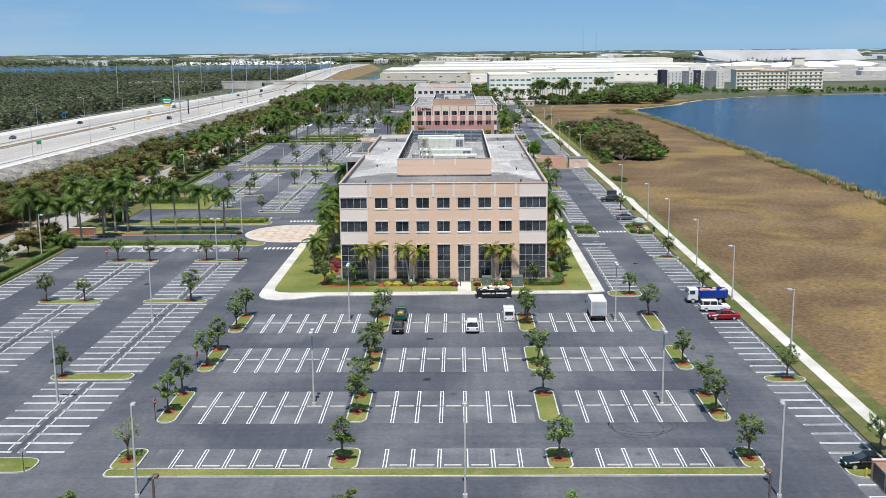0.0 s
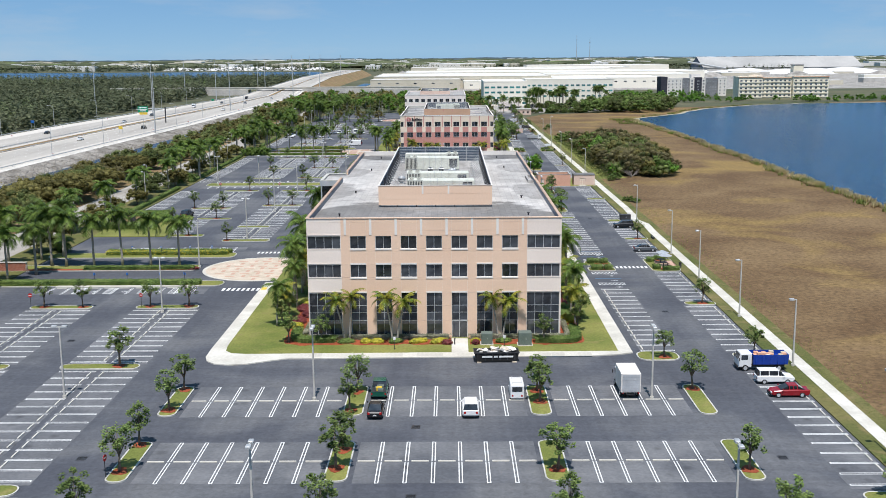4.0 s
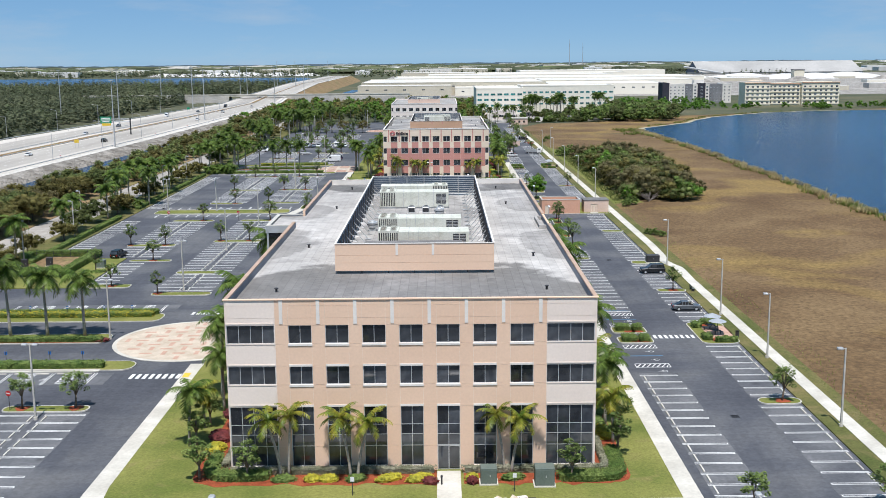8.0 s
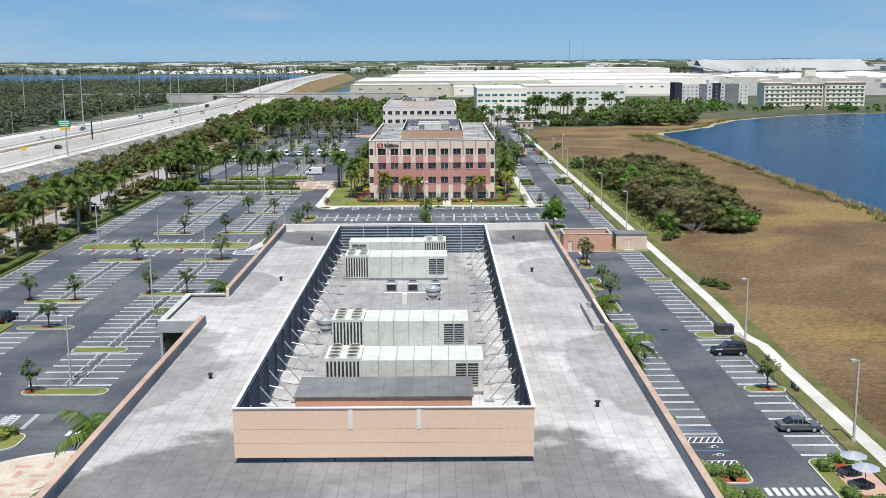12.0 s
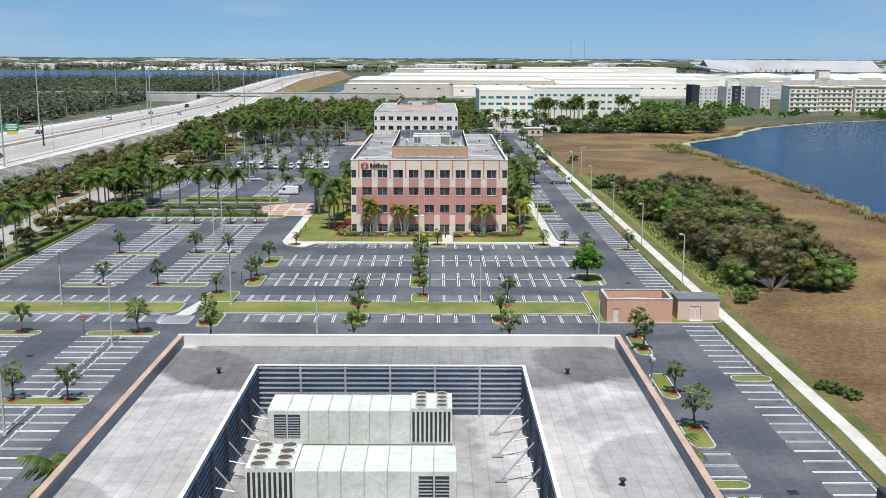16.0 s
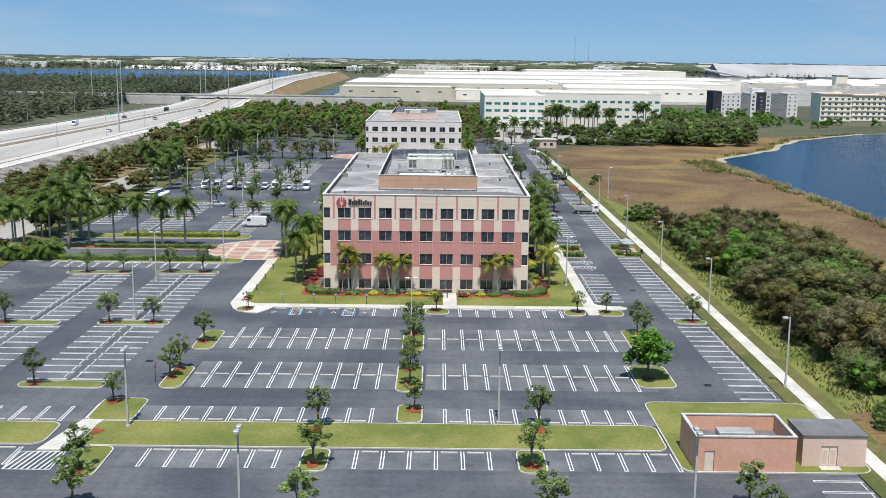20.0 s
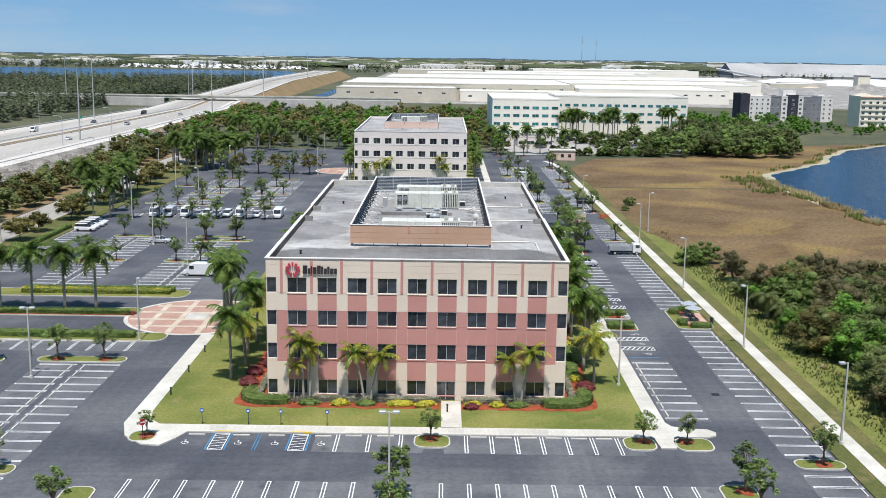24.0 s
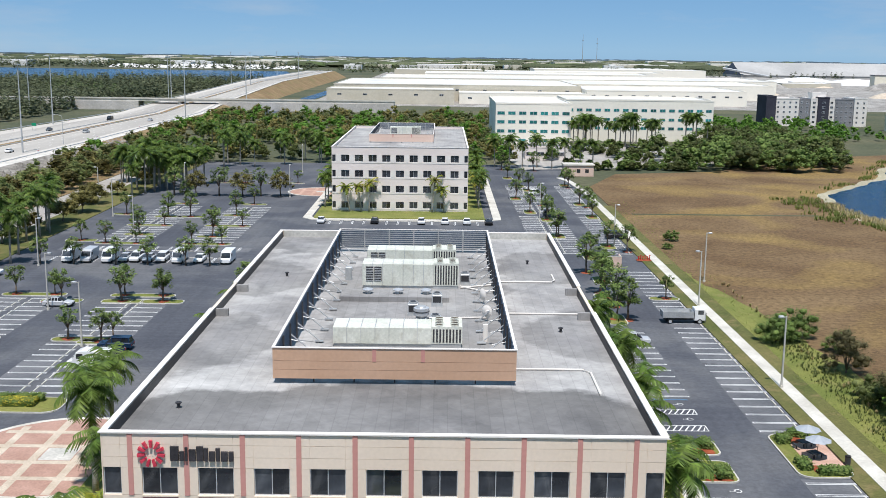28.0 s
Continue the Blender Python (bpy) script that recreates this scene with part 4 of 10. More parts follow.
for x in (-18.65,):
    part("stall_line", M().box(x - 0.22, x - 0.1, 425.8, 430.5, 0, 0.02).box(x + 0.1, x + 0.22, 425.8, 430.5, 0, 0.02), paint_blue, north, "blue stall line")
for y in (230.4, 251.0, 257.0):
    part("stall_line", M().box(25.7, 30.4, y - 0.1, y + 0.1, 0, 0.02), paint_blue, walkside, "blue stall line")
for y in (461.6, 500.2):
    part("stall_line", M().box(26.6, 31.0, y - 0.1, y + 0.1, 0, 0.02), paint_blue, walkside, "blue stall line")
# rings of rubber left by a spinning car
rubber = material("tyre_rubber_marks", (0.040, 0.041, 0.045), (0.075, 0.077, 0.083), 0.4, 3.0, 0.9, fine=0.2)
for cx, cy, rx, ry in ((19.4, 117.2, 3.6, 3.0), (19.0, 116.8, 2.9, 3.4), (19.8, 117.6, 3.9, 2.6)):
    m = M()
    a, b = oval(cx, cy, rx, ry, 40), oval(cx, cy, rx - 0.14, ry - 0.14, 40)
    for i in range(40):
        j = (i + 1) % 40
        m.poly((*a[i], 0.006), (*a[j], 0.006), (*b[j], 0.006), (*b[i], 0.006))
    part("tyre_mark", m, rubber, south, "faint dark ring of tyre rubber")
hatch(middle_west, -43.2, -38.4, 362.6, 367.4, paint_white, 8)
hatch(north_west, -39.8, -35.8, 377.4, 382.4, paint_white, 8)
for x in (-56, -50.5, -62, -67.5):
    hatch(west, x, x + 1.7, 220.0, 224.4, paint_white, 6, False)
    hatch(middle_west, x, x + 1.7, 258.8, 263.2, paint_white, 6, False)
    wheelchair(west, x + 3.4, 221.6, 0)


def crossing(parent, x0, x1, y0, y1, n):
    for i in range(n):
        f = (i + 0.2) / n
        part("crossing_bar", M().box(x0 + (x1 - x0) * f, x0 + (x1 - x0) * (f + 0.55 / n), y0, y1, 0, 0.016), paint_white, parent)


crossing(walkside, 30.9, 37.3, 239.5, 241.3, 8)
crossing(west, -41.7, -34.7, 221.8, 223.8, 8)
solo("ramp_pad", M().box(-34.5, -33.6, 221.8, 223.8, 0.1, 0.157), paint_yellow, "yellow tactile ramp pad at the crossing", "ramp pad", kind="structure")
crossing(middle_west, -41.6, -34.9, 256.6, 258.4, 8)

# ---------- entrance drives with planted medians ----------
for yc, xr, xg in ((240.6, -50.0, -90), (481.4, -46.4, -90)):
    island(xg, xr, yc - 1.4, yc + 3.9, 1.6, (), "planted_median", lawn, "kerbed median of the entrance drive with palms and hedges", "entrance medians")
    island(xg + 6, xr + 4.6, yc + 11.4, yc + 16.8, 1.8, (), "planted_median", lawn, "kerbed strip of grass with a flowering hedge beside the entrance drive", "entrance medians")
    island(xg + 6, xr + 7.8, yc - 15.2, yc - 10.8, 1.8, (), "planted_median", lawn, "kerbed strip of grass with a clipped hedge beside the entrance drive", "entrance medians")
    solo("mulch_bed", M().box(xg + 2, xr - 0.6, yc - 1.1, yc + 0.2, 0.1, 0.165), mulch, "strip of red mulch along the median", "mulch bed", kind="structure")

# ---------- office blocks ----------
def grid_wall(parent, xs, zs, openings, paint, place, thick=0.3, gap=0.012, panels=True):
    """A wall with real openings, in its own plane: x along the wall, z up, the face at y = 0. With panels it is faced
    with separate slabs that leave recessed joints. paint(x, z) names the material of a slab."""
    core = {}
    for x0, x1 in zip(xs, xs[1:]):
        for z0, z1 in zip(zs, zs[1:]):
            cx, cz = (x0 + x1) / 2, (z0 + z1) / 2
            if any(a < cx < b and c < cz < d for a, b, c, d in openings):
                continue
            mt = paint(cx, cz)
            if panels:
                part("wall_panel", M().box(x0 + gap, x1 - gap, 0, thick * 0.4, z0 + gap, z1 - gap), mt, parent, at=place)
            core.setdefault(mt.name if not panels else "core", (mt, M()))[1].box(x0, x1, 0.03 if panels else 0, thick, z0, z1)
    for mt, m in core.values():
        part("wall", m.weld(), mt, parent, at=place)


def window_mesh(w, h, cols, rows):
    """Frame and one pane of a window, seen from y < 0, origin at the lower left corner."""
    fr, t = M(), 0.055
    fr.box(0, w, -0.02, 0.09, 0, t).box(0, w, -0.02, 0.09, h - t, h).box(0, t, -0.02, 0.09, t, h - t).box(w - t, w, -0.02, 0.09, t, h - t)
    xs = [0] + [w * i / cols for i in range(1, cols)] + [w]
    zs = [0] + list(rows) + [h]
    for x in xs[1:-1]:
        fr.box(x - t / 2, x + t / 2, -0.015, 0.085, t, h - t)
    for z in zs[1:-1]:
        for x0, x1 in zip(xs, xs[1:]):
            fr.box(x0 + t / 2 + 0.001, x1 - t / 2 - 0.001, -0.012, 0.082, z - t / 2, z + t / 2)
    panes = []
    for x0, x1 in zip(xs, xs[1:]):
        for z0, z1 in zip(zs, zs[1:]):
            panes.append((M().box(x0 + 0.02, x1 - 0.02, 0.02, 0.035, z0 + 0.02, z1 - 0.02)).mesh("pane", dark_glass))
    return fr.mesh("window", alu), panes


WINDOWS = {}


def add_window(parent, x, z, w, h, cols, rows, place, recess=0.16, glass=None):
    key = (round(w, 2), round(h, 2), cols, tuple(rows))
    if key not in WINDOWS:
        WINDOWS[key] = window_mesh(w, h, cols, rows)
    fr, panes = WINDOWS[key]
    win = part("window", fr, None, parent, at=place @ Matrix.Translation((x, recess, z)))
    for p in panes:
        part("pane", p, None, win)
    return win


def window_run(parent, wins, place, recess=0.16):
    """All windows of a wall that is never passed near, as one part for the frames and one for the panes."""
    fr, gl = M(), M()
    for x, z, w, h, cols, rows in wins:
        t = 0.055
        for i in range(cols + 1):
            c = x + w * i / cols
            fr.box(max(c - t, x), min(c + t, x + w), recess - 0.02, recess + 0.08, z, z + h)
        fr.box(x + t, x + w - t, recess - 0.01, recess + 0.07, z, z + t).box(x + t, x + w - t, recess - 0.01, recess + 0.07, z + h - t, z + h)
        gl.box(x + 0.02, x + w - 0.02, recess + 0.02, recess + 0.035, z + 0.02, z + h - 0.02)
    tagged(part("window_frames", fr, alu, parent, at=place), kind="stuff")
    tagged(part("window_panes", gl, dark_glass, parent, at=place), kind="stuff")


def frame_pose(x, y, rz):
    return pose(x, y, 0, 0, 0, rz)


def roof_slab(parent, x0, x1, y0, y1, z, mt):
    part("roof", M().box(x0 + 0.3, x1 - 0.3, y0 + 0.3, y1 - 0.3, z - 0.4, z), mt, parent, "grey and white weathered flat roof membrane")


def coping(parent, pts, z, mt, label=""):
    """A capping along the parapet, point to point."""
    for (xa, ya), (xb, yb) in zip(pts, pts[1:]):
        if abs(xa - xb) > abs(ya - yb):
            m = M().box(min(xa, xb) - 0.24, max(xa, xb) + 0.24, ya - 0.22, ya + 0.22, z, z + 0.09)
        else:
            m = M().box(xa - 0.22, xa + 0.22, min(ya, yb) + 0.221, max(ya, yb) - 0.221, z, z + 0.085)
        part("coping", m, mt, parent, label)


def screen_wall(parent, x0, x1, y0, y1, z0, z1, skin, batten, battens):
    """The screen round the roof plant: clad outside in boards, with steel posts, rails and kickers inside."""
    t = 0.10
    n = 3
    hz = (z1 - z0) / n
    for i, frac in enumerate((0.0, 0.30, 0.58)):
        top = (0.30, 0.58, 1.0)[i]
        part("cladding", M().box(x0, x1, y0, y0 + t, z0 + (z1 - z0) * frac + 0.012, z0 + (z1 - z0) * top - 0.012), skin, parent)
    part("cladding", M().box(x0 + 0.01, x1 - 0.01, y0 + 0.03, y0 + t + 0.02, z0, z1 - 0.01), skin, parent)
    for bx in battens:
        part("batten", M().box(bx - 0.14, bx + 0.14, y0 - 0.03, y0 - 0.002, z0 + (z1 - z0) * 0.58, z1 - 0.02), batten, parent)
    part("cladding", M().box(x0, x0 + t, y0 + t + 0.02, y1, z0, z1), skin, parent)
    part("cladding", M().box(x1 - t, x1, y0 + t + 0.02, y1, z0, z1), skin, parent)
    part("cladding", M().box(x0 + t, x1 - t, y1 - t, y1, z0, z1), skin, parent)
    part("capping", M().box(x0 - 0.06, x1 + 0.06, y0 - 0.06, y0 + 0.16, z1, z1 + 0.06).box(x0 - 0.06, x1 + 0.06, y1 - 0.16, y1 + 0.06, z1, z1 + 0.06)
         .box(x0 - 0.06, x0 + 0.16, y0 + 0.16, y1 - 0.16, z1, z1 + 0.06).box(x1 - 0.16, x1 + 0.06, y0 + 0.16, y1 - 0.16, z1, z1 + 0.06), trim_white, parent, "pale metal capping")
    # ribbed liner inside
    for k in range(9):
        z = z0 + 0.15 + (z1 - z0 - 0.3) * k / 8
        part("rail", M().box(x0 + t, x1 - t, y1 - t - 0.09, y1 - t - 0.01, z - 0.045, z + 0.045), galv, parent)
        part("rail", M().box(x0 + t + 0.01, x0 + t + 0.09, y0 + t + 0.1, y1 - t - 0.1, z - 0.045, z + 0.045), steel_blue, parent)
        part("rail", M().box(x1 - t - 0.09, x1 - t - 0.01, y0 + t + 0.1, y1 - t - 0.1, z - 0.045, z + 0.045), steel_blue, parent)
    liner = M().box(x0 + t, x1 - t, y1 - t - 0.012, y1 - t - 0.002, z0, z1).box(x0 + t + 0.002, x0 + t + 0.01, y0 + t + 0.1, y1 - t - 0.1, z0, z1).box(x1 - t - 0.01, x1 - t - 0.002, y0 + t + 0.1, y1 - t - 0.1, z0, z1)
    part("liner", liner, steel_blue, parent, "blue-grey steel lining")
    floor = z0 - 0.3
    count = int((y1 - y0) / 3.6)
    for i in range(1, count):
        y = y0 + (y1 - y0) * i / count
        for x, s in ((x0 + t + 0.16, 1), (x1 - t - 0.16, -1)):
            part("post", M().box(x - 0.07, x + 0.07, y - 0.07, y + 0.07, floor, z1 - 0.1), dark_metal, parent)
            part("kicker", M().tube([(x, y, z1 - 1.0), (x + s * 1.9, y, floor + 0.1)], 0.05, 6).tube([(x, y, z0 + 0.9), (x + s * 1.2, y, floor + 0.95)], 0.035, 6).box(x + s * 1.9 - 0.35, x + s * 1.9 + 0.35, y - 0.14, y + 0.14, floor, floor + 0.1), galv, parent, "galvanised steel brace")
    for i in range(1, 6):
        x = x0 + (x1 - x0) * i / 6
        part("post", M().box(x - 0.07, x + 0.07, y1 - t - 0.26, y1 - t - 0.1, floor, z1 - 0.05), galv, parent)
        part("post", M().box(x - 0.05, x + 0.05, y0 + 0.14, y0 + 0.24, floor, z0 + 0.4), dark_metal, parent)


fan_brown = material("fan_brown", (0.06, 0.05, 0.038), (0.14, 0.11, 0.075), 1.5, 8.0, 0.7)


def roof_unit(x0, x1, y0, y1, z, h, fans_at, group, louvres=True):
    """A long rooftop air handler: ribbed casing, condenser end with fans on top, louvred doors."""
    ob = thing("rooftop_air_conditioner", (x0 + x1) / 2, (y0 + y1) / 2, z, 0, "long cream sheet-metal air handler with condenser fans on the roof", "air conditioner", group)
    w, d = (x1 - x0) / 2, (y1 - y0) / 2
    part("curb", M().box(-w + 0.1, w - 0.1, -d + 0.1, d - 0.1, 0, 0.3), galv, ob)
    split = w - 2.6 if fans_at > 0 else -w + 2.6
    a, b = (-w, split) if fans_at > 0 else (split, w)
    part("casing", M().bevbox(a, b, -d, d, 0.3, h, 0.04), unit_paint, ob)
    n = 7
    for i in range(1, n):
        x = a + (b - a) * i / n
        part("seam", M().box(x - 0.025, x + 0.025, -d - 0.025, -d - 0.002, 0.35, h - 0.05).box(x - 0.03, x + 0.03, -d, d, h + 0.001, h + 0.03), galv, ob)
    if louvres:
        lx = a + 0.4 if fans_at > 0 else b - 2.0
        for k in range(2):
            part("louvre", M().box(lx + k * 0.85, lx + k * 0.85 + 0.75, -d - 0.03, -d - 0.003, 0.75, h - 0.3), dark_metal, ob, "dark louvred intake")
            m = M()
            for j in range(8):
                zz = 0.8 + (h - 1.15) * j / 8
                m.box(lx + k * 0.85 + 0.03, lx + k * 0.85 + 0.72, -d - 0.06, -d - 0.032, zz, zz + 0.07)
            part("louvre_blade_set", m, galv, ob)
    c, e = (split, w) if fans_at > 0 else (-w, split)
    part("condenser", M().box(c + 0.01, e - 0.01, -d + 0.05, d - 0.05, 0.32, h + 0.1), unit_paint, ob, "condenser section with coil grilles")
    m = M()
    for j in range(9):
        x = c + 0.2 + (e - c - 0.4) * j / 8
        m.box(x - 0.075, x + 0.075, -d + 0.02, -d + 0.048, 0.45, h - 0.12)
    part("grille", m, dark_metal, ob, "dark coil slots")
    for i in range(2):
        for j in range(4):
            fx, fy = c + (e - c) * (i + 0.5) / 2, -d + 2 * d * (j + 0.5) / 4
            r = min((e - c) / 4, d / 4) * 0.94
            part("fan_ring", M().loft([[(fx + r * math.cos(t), fy + r * math.sin(t), h + 0.1) for t in [2 * math.pi * q / 12 for q in range(12)]],
                                       [(fx + r * math.cos(t), fy + r * math.sin(t), h + 0.24) for t in [2 * math.pi * q / 12 for q in range(12)]],
                                       [(fx + 0.93 * r * math.cos(t), fy + 0.93 * r * math.sin(t), h + 0.24) for t in [2 * math.pi * q / 12 for q in range(12)]],
                                       [(fx + 0.9 * r * math.cos(t), fy + 0.9 * r * math.sin(t), h + 0.14) for t in [2 * math.pi * q / 12 for q in range(12)]]], cap=False), unit_paint, ob)
            part("fan_disc", M().poly(*[(fx + 0.9 * r * math.cos(2 * math.pi * q / 12), fy + 0.9 * r * math.sin(2 * math.pi * q / 12), h + 0.2) for q in range(12)]), fan_brown, ob, "brown fan behind its guard")
    return ob


def condenser_unit(x, y, z, size=1.1):
    ob = thing("condensing_unit", x, y, z, 0, "small grey condensing unit with a round fan on the roof", "air conditioner", "small condensing units")
    s = size / 2
    part("feet", M().box(-s - 0.05, s + 0.05, -s, -s + 0.15, 0, 0.25).box(-s - 0.05, s + 0.05, s - 0.15, s, 0, 0.25), galv, ob)
    part("casing", M().bevbox(-s, s, -s, s, 0.25, 1.15, 0.05), galv, ob)
    part("grille", M().box(-s + 0.1, s - 0.1, -s - 0.02, -s - 0.002, 0.4, 1.0), dark_metal, ob)
    part("fan_ring", M().tube([(0, 0, 1.15), (0, 0, 1.32)], s * 0.8, 14), galv, ob)
    part("fan_disc", M().poly(*[(s * 0.65 * math.cos(2 * math.pi * q / 12), s * 0.65 * math.sin(2 * math.pi * q / 12), 1.33) for q in range(12)]), dark_metal, ob)


# --- the peach block
B1 = thing("office_building", -3.3, 240, 0, 0, "four-storey peach and white stucco office block with tinted windows", "office building")
B1.matrix_basis = Matrix.Identity(4)
bx0, bx1, by0, by1, bz = -21.65, 15.05, 189.7, 291.0, 17.87
bays = [-14.27 + 3.655 * i for i in range(7)]
ops, wins = [], []
for c in bays:
    for z0, z1 in ((13.43, 15.3), (9.22, 11.1)):
        ops.append((c - 1.15, c + 1.15, z0, z1))
        wins.append((c - 1.15, z0, 2.3, z1 - z0, 2, ()))
    if abs(c - 0.35) > 0.3:
        ops.append((c - 1.15, c + 1.15, 0.62, 6.9))
        wins.append((c - 1.15, 0.62, 2.3, 6.28, 2, (2.12, 3.32, 4.36)))
    else:
        ops.append((c - 1.15, c + 1.15, 0.0, 6.9))
        wins.append((c - 1.15, 2.74, 2.3, 4.16, 2, (1.2, 2.24)))
for a in (bx0 + 0.12, 10.12):
    for z0, z1 in ((13.43, 15.3), (9.22, 11.1), (0.62, 6.9)):
        ops.append((a, a + 4.72, z0, z1))
        wins.append((a, z0, 4.72, z1 - z0, 4, (2.1, 3.3, 4.35) if z0 < 1 else ()))
xs = sorted({bx0, bx1, -16.72, 10.1, *[c - 1.15 for c in bays], *[c + 1.15 for c in bays], bx0 + 0.12, bx0 + 4.84, 10.12, 14.84})
zs = sorted({0.0, 0.62, 2.74, 4.98, 6.9, 9.22, 11.1, 13.43, 15.3, 16.05, 17.3, bz})
tint1 = lambda x, z: white_stucco if x < -16.7 or x > 10.1 else peach
front = frame_pose(0, by0, 0)
grid_wall(B1, xs, zs, ops, tint1, front)
for w in wins:
    add_window(B1, *w, front)
for c in bays:
    for z in (13.43, 9.22):
        part("window_sill", M().box(c - 1.2, c + 1.2, -0.07, 0.1, z - 0.2, z - 0.005), trim_white, B1, at=front)
    for z in (11.1, 6.9):
        part("lintel", M().box(c - 1.15, c + 1.15, -0.05, 0.1, z + 0.01, z + 0.23), trim_white, B1, at=front)
for i in range(8):
    x = -16.1 + 3.655 * i
    part("pilaster_strip", M().box(x - 0.17, x + 0.17, -0.05, -0.002, 15.45, bz - 0.02), trim_white, B1, at=front)
for a in (bx0, 10.12):
    for z in (13.42, 9.2, 7.1, 11.28, 15.5):
        part("band", M().box(a + 0.05, a + 4.85, -0.04, -0.002, z - 0.06, z + 0.06), white_stucco, B1, at=front)
# entrance door
part("door", M().box(-0.8, -0.72, 0.16, 0.24, 0.05, 2.7).box(1.42, 1.5, 0.16, 0.24, 0.05, 2.7).box(0.31, 0.39, 0.16, 0.24, 0.05, 2.7).box(-0.8, 1.5, 0.16, 0.24, 2.6, 2.72).box(-0.8, 1.5, 0.16, 0.24, 0.05, 0.2), alu, B1, "glass double door in an aluminium frame", at=front)
for a in (-0.72, 0.39):
    part("door_pane", M().box(a, a + 1.03, 0.19, 0.21, 0.2, 2.6), dark_glass, B1, at=front)
# side and rear walls
for name, rz, ox, oy, length in (("left", -90, bx0, by1, by1 - by0), ("right", 90, bx1, by0, by1 - by0), ("rear", 180, bx1, by1, bx1 - bx0)):
    n = int(length / 3.66)
    step = length / n
    so, sw = [], []
    for i in range(n):
        c = step * (i + 0.5)
        for z0, z1 in ((13.43, 15.3), (9.22, 11.1), (0.62, 6.9)):
            so.append((c - 1.15, c + 1.15, z0, z1))
            sw.append((c - 1.15, z0, 2.3, z1 - z0, 2, (2.12, 3.32, 4.36) if z0 < 1 else ()))
    if name == "left":
        so.append((by1 - 250.4, by1 - 239.6, 17.06, bz))
    xs2 = sorted({0.0 if rz == 180 else 0.3, length if rz == 180 else length - 0.3, *[a for a, *_ in so], *[b for _, b, *_ in so]})
    place = pose(ox, oy, 0, 0, 0, rz)
    grid_wall(B1, xs2, sorted({0.0, 0.62, 6.9, 9.22, 11.1, 13.43, 15.3, 16.05, 17.06, 17.3, bz}), so, lambda x, z: peach, place, panels=False)
    window_run(B1, sw, place)
# solid box, coloured dark in place of the shade of unlit rooms
part("core", M().box(bx0 + 0.9, bx1 - 0.9, by0 + 0.9, by1 - 0.9, 0, 16.4), dark_metal, B1, "solid dark box in place of the unlit rooms behind the tinted glass")
rz1 = 17.05
roof_slab(B1, bx0, bx1, by0, by1, rz1, roof_mat)
copper = material("copper_brown_coping", (0.42, 0.29, 0.21), (0.52, 0.37, 0.28), 0.4, 5.0, 0.6, fine=0.1)
coping(B1, [(bx0 + 0.12, by0 + 0.12), (bx1 - 0.12, by0 + 0.12)], bz, peach)
coping(B1, [(bx0 + 0.12, by1 - 0.12), (bx1 - 0.12, by1 - 0.12)], bz, trim_white)
for x in (bx0 + 0.12, bx1 - 0.12):
    coping(B1, [(x, by0 + 0.12), (x, 239.4 if x < 0 else 236)], bz, copper, "copper-brown metal coping")
    coping(B1, [(x, 250.6 if x < 0 else 245), (x, by1 - 0.12)], bz, copper, "copper-brown metal coping")
for s, x in ((1, bx0), (-1, bx1)):
    cuts = (by0 + 0.4, 239.5, 250.5, by1 - 0.4) if s > 0 else (by0 + 0.4, by1 - 0.4)
    for ya, yb in zip(cuts[0::2], cuts[1::2]):
        part("flashing", M().box(min(x + s * 0.31, x + s * 0.36), max(x + s * 0.31, x + s * 0.36), ya, yb, rz1, bz - 0.1), steel_blue, B1, "dark flashing up the inside of the parapet")
part("flashing", M().box(bx0 + 0.4, bx1 - 0.4, by1 - 0.36, by1 - 0.31, rz1, bz - 0.02).box(bx0 + 0.4, bx1 - 0.4, by0 + 0.31, by0 + 0.36, rz1, bz - 0.02), trim_white, B1, "pale membrane turned up the parapet")
# projecting entrance bay on the west, shallow bay on the east
bay_w = M().box(-25.3, -21.66, 239.7, 250.3, 0, 16.5)
part("entrance_bay", bay_w, dark_glass, B1, "projecting glazed entrance bay")
part("entrance_bay_roof", M().box(-25.4, -21.36, 239.6, 250.4, 16.5, 17.07), roof_mat, B1, "roof membrane over the entrance bay")
part("entrance_bay_fascia", M().box(-25.7, -25.4, 239.3, 250.7, 16.3, 17.3).box(-25.4, -21.66, 239.3, 239.6, 16.3, 17.3).box(-25.4, -21.66, 250.4, 250.7, 16.3, 17.3), alu, B1, "grey metal fascia")
for y in (239.5, 243.2, 246.8, 250.5):
    part("bay_column", M().box(-25.55, -25.32, y - 0.14, y + 0.14, 0, 16.3), alu, B1)
for z in (4.1, 8.2, 12.3):
    part("bay_transom", M().box(-25.4, -25.31, 239.7, 250.3, z - 0.1, z + 0.1), alu, B1)
part("entrance_bay_coping", M().box(-25.7, -25.1, 239.3, 250.7, 17.3, 17.4).box(-25.1, -21.7, 239.3, 239.9, 17.3, 17.4).box(-25.1, -21.7, 250.1, 250.7, 17.3, 17.4), kerb_mat, B1)
part("parapet_step", M().box(13.6, 14.6, 236.2, 236.6, rz1, 17.6).box(13.6, 14.0, 236.6, 244.6, rz1, 17.6).box(13.6, 14.6, 244.6, 245.0, rz1, 17.6), roof_mat, B1)
screen1 = thing("roof_screen", 0, 0, 0, 0, "peach clad screen wall round the roof plant", "roof screen")
screen_wall(screen1, -12.3, 5.7, 206.0, 273.8, 17.4, 20.5, peach, trim_white, (-5.3, -1.2))
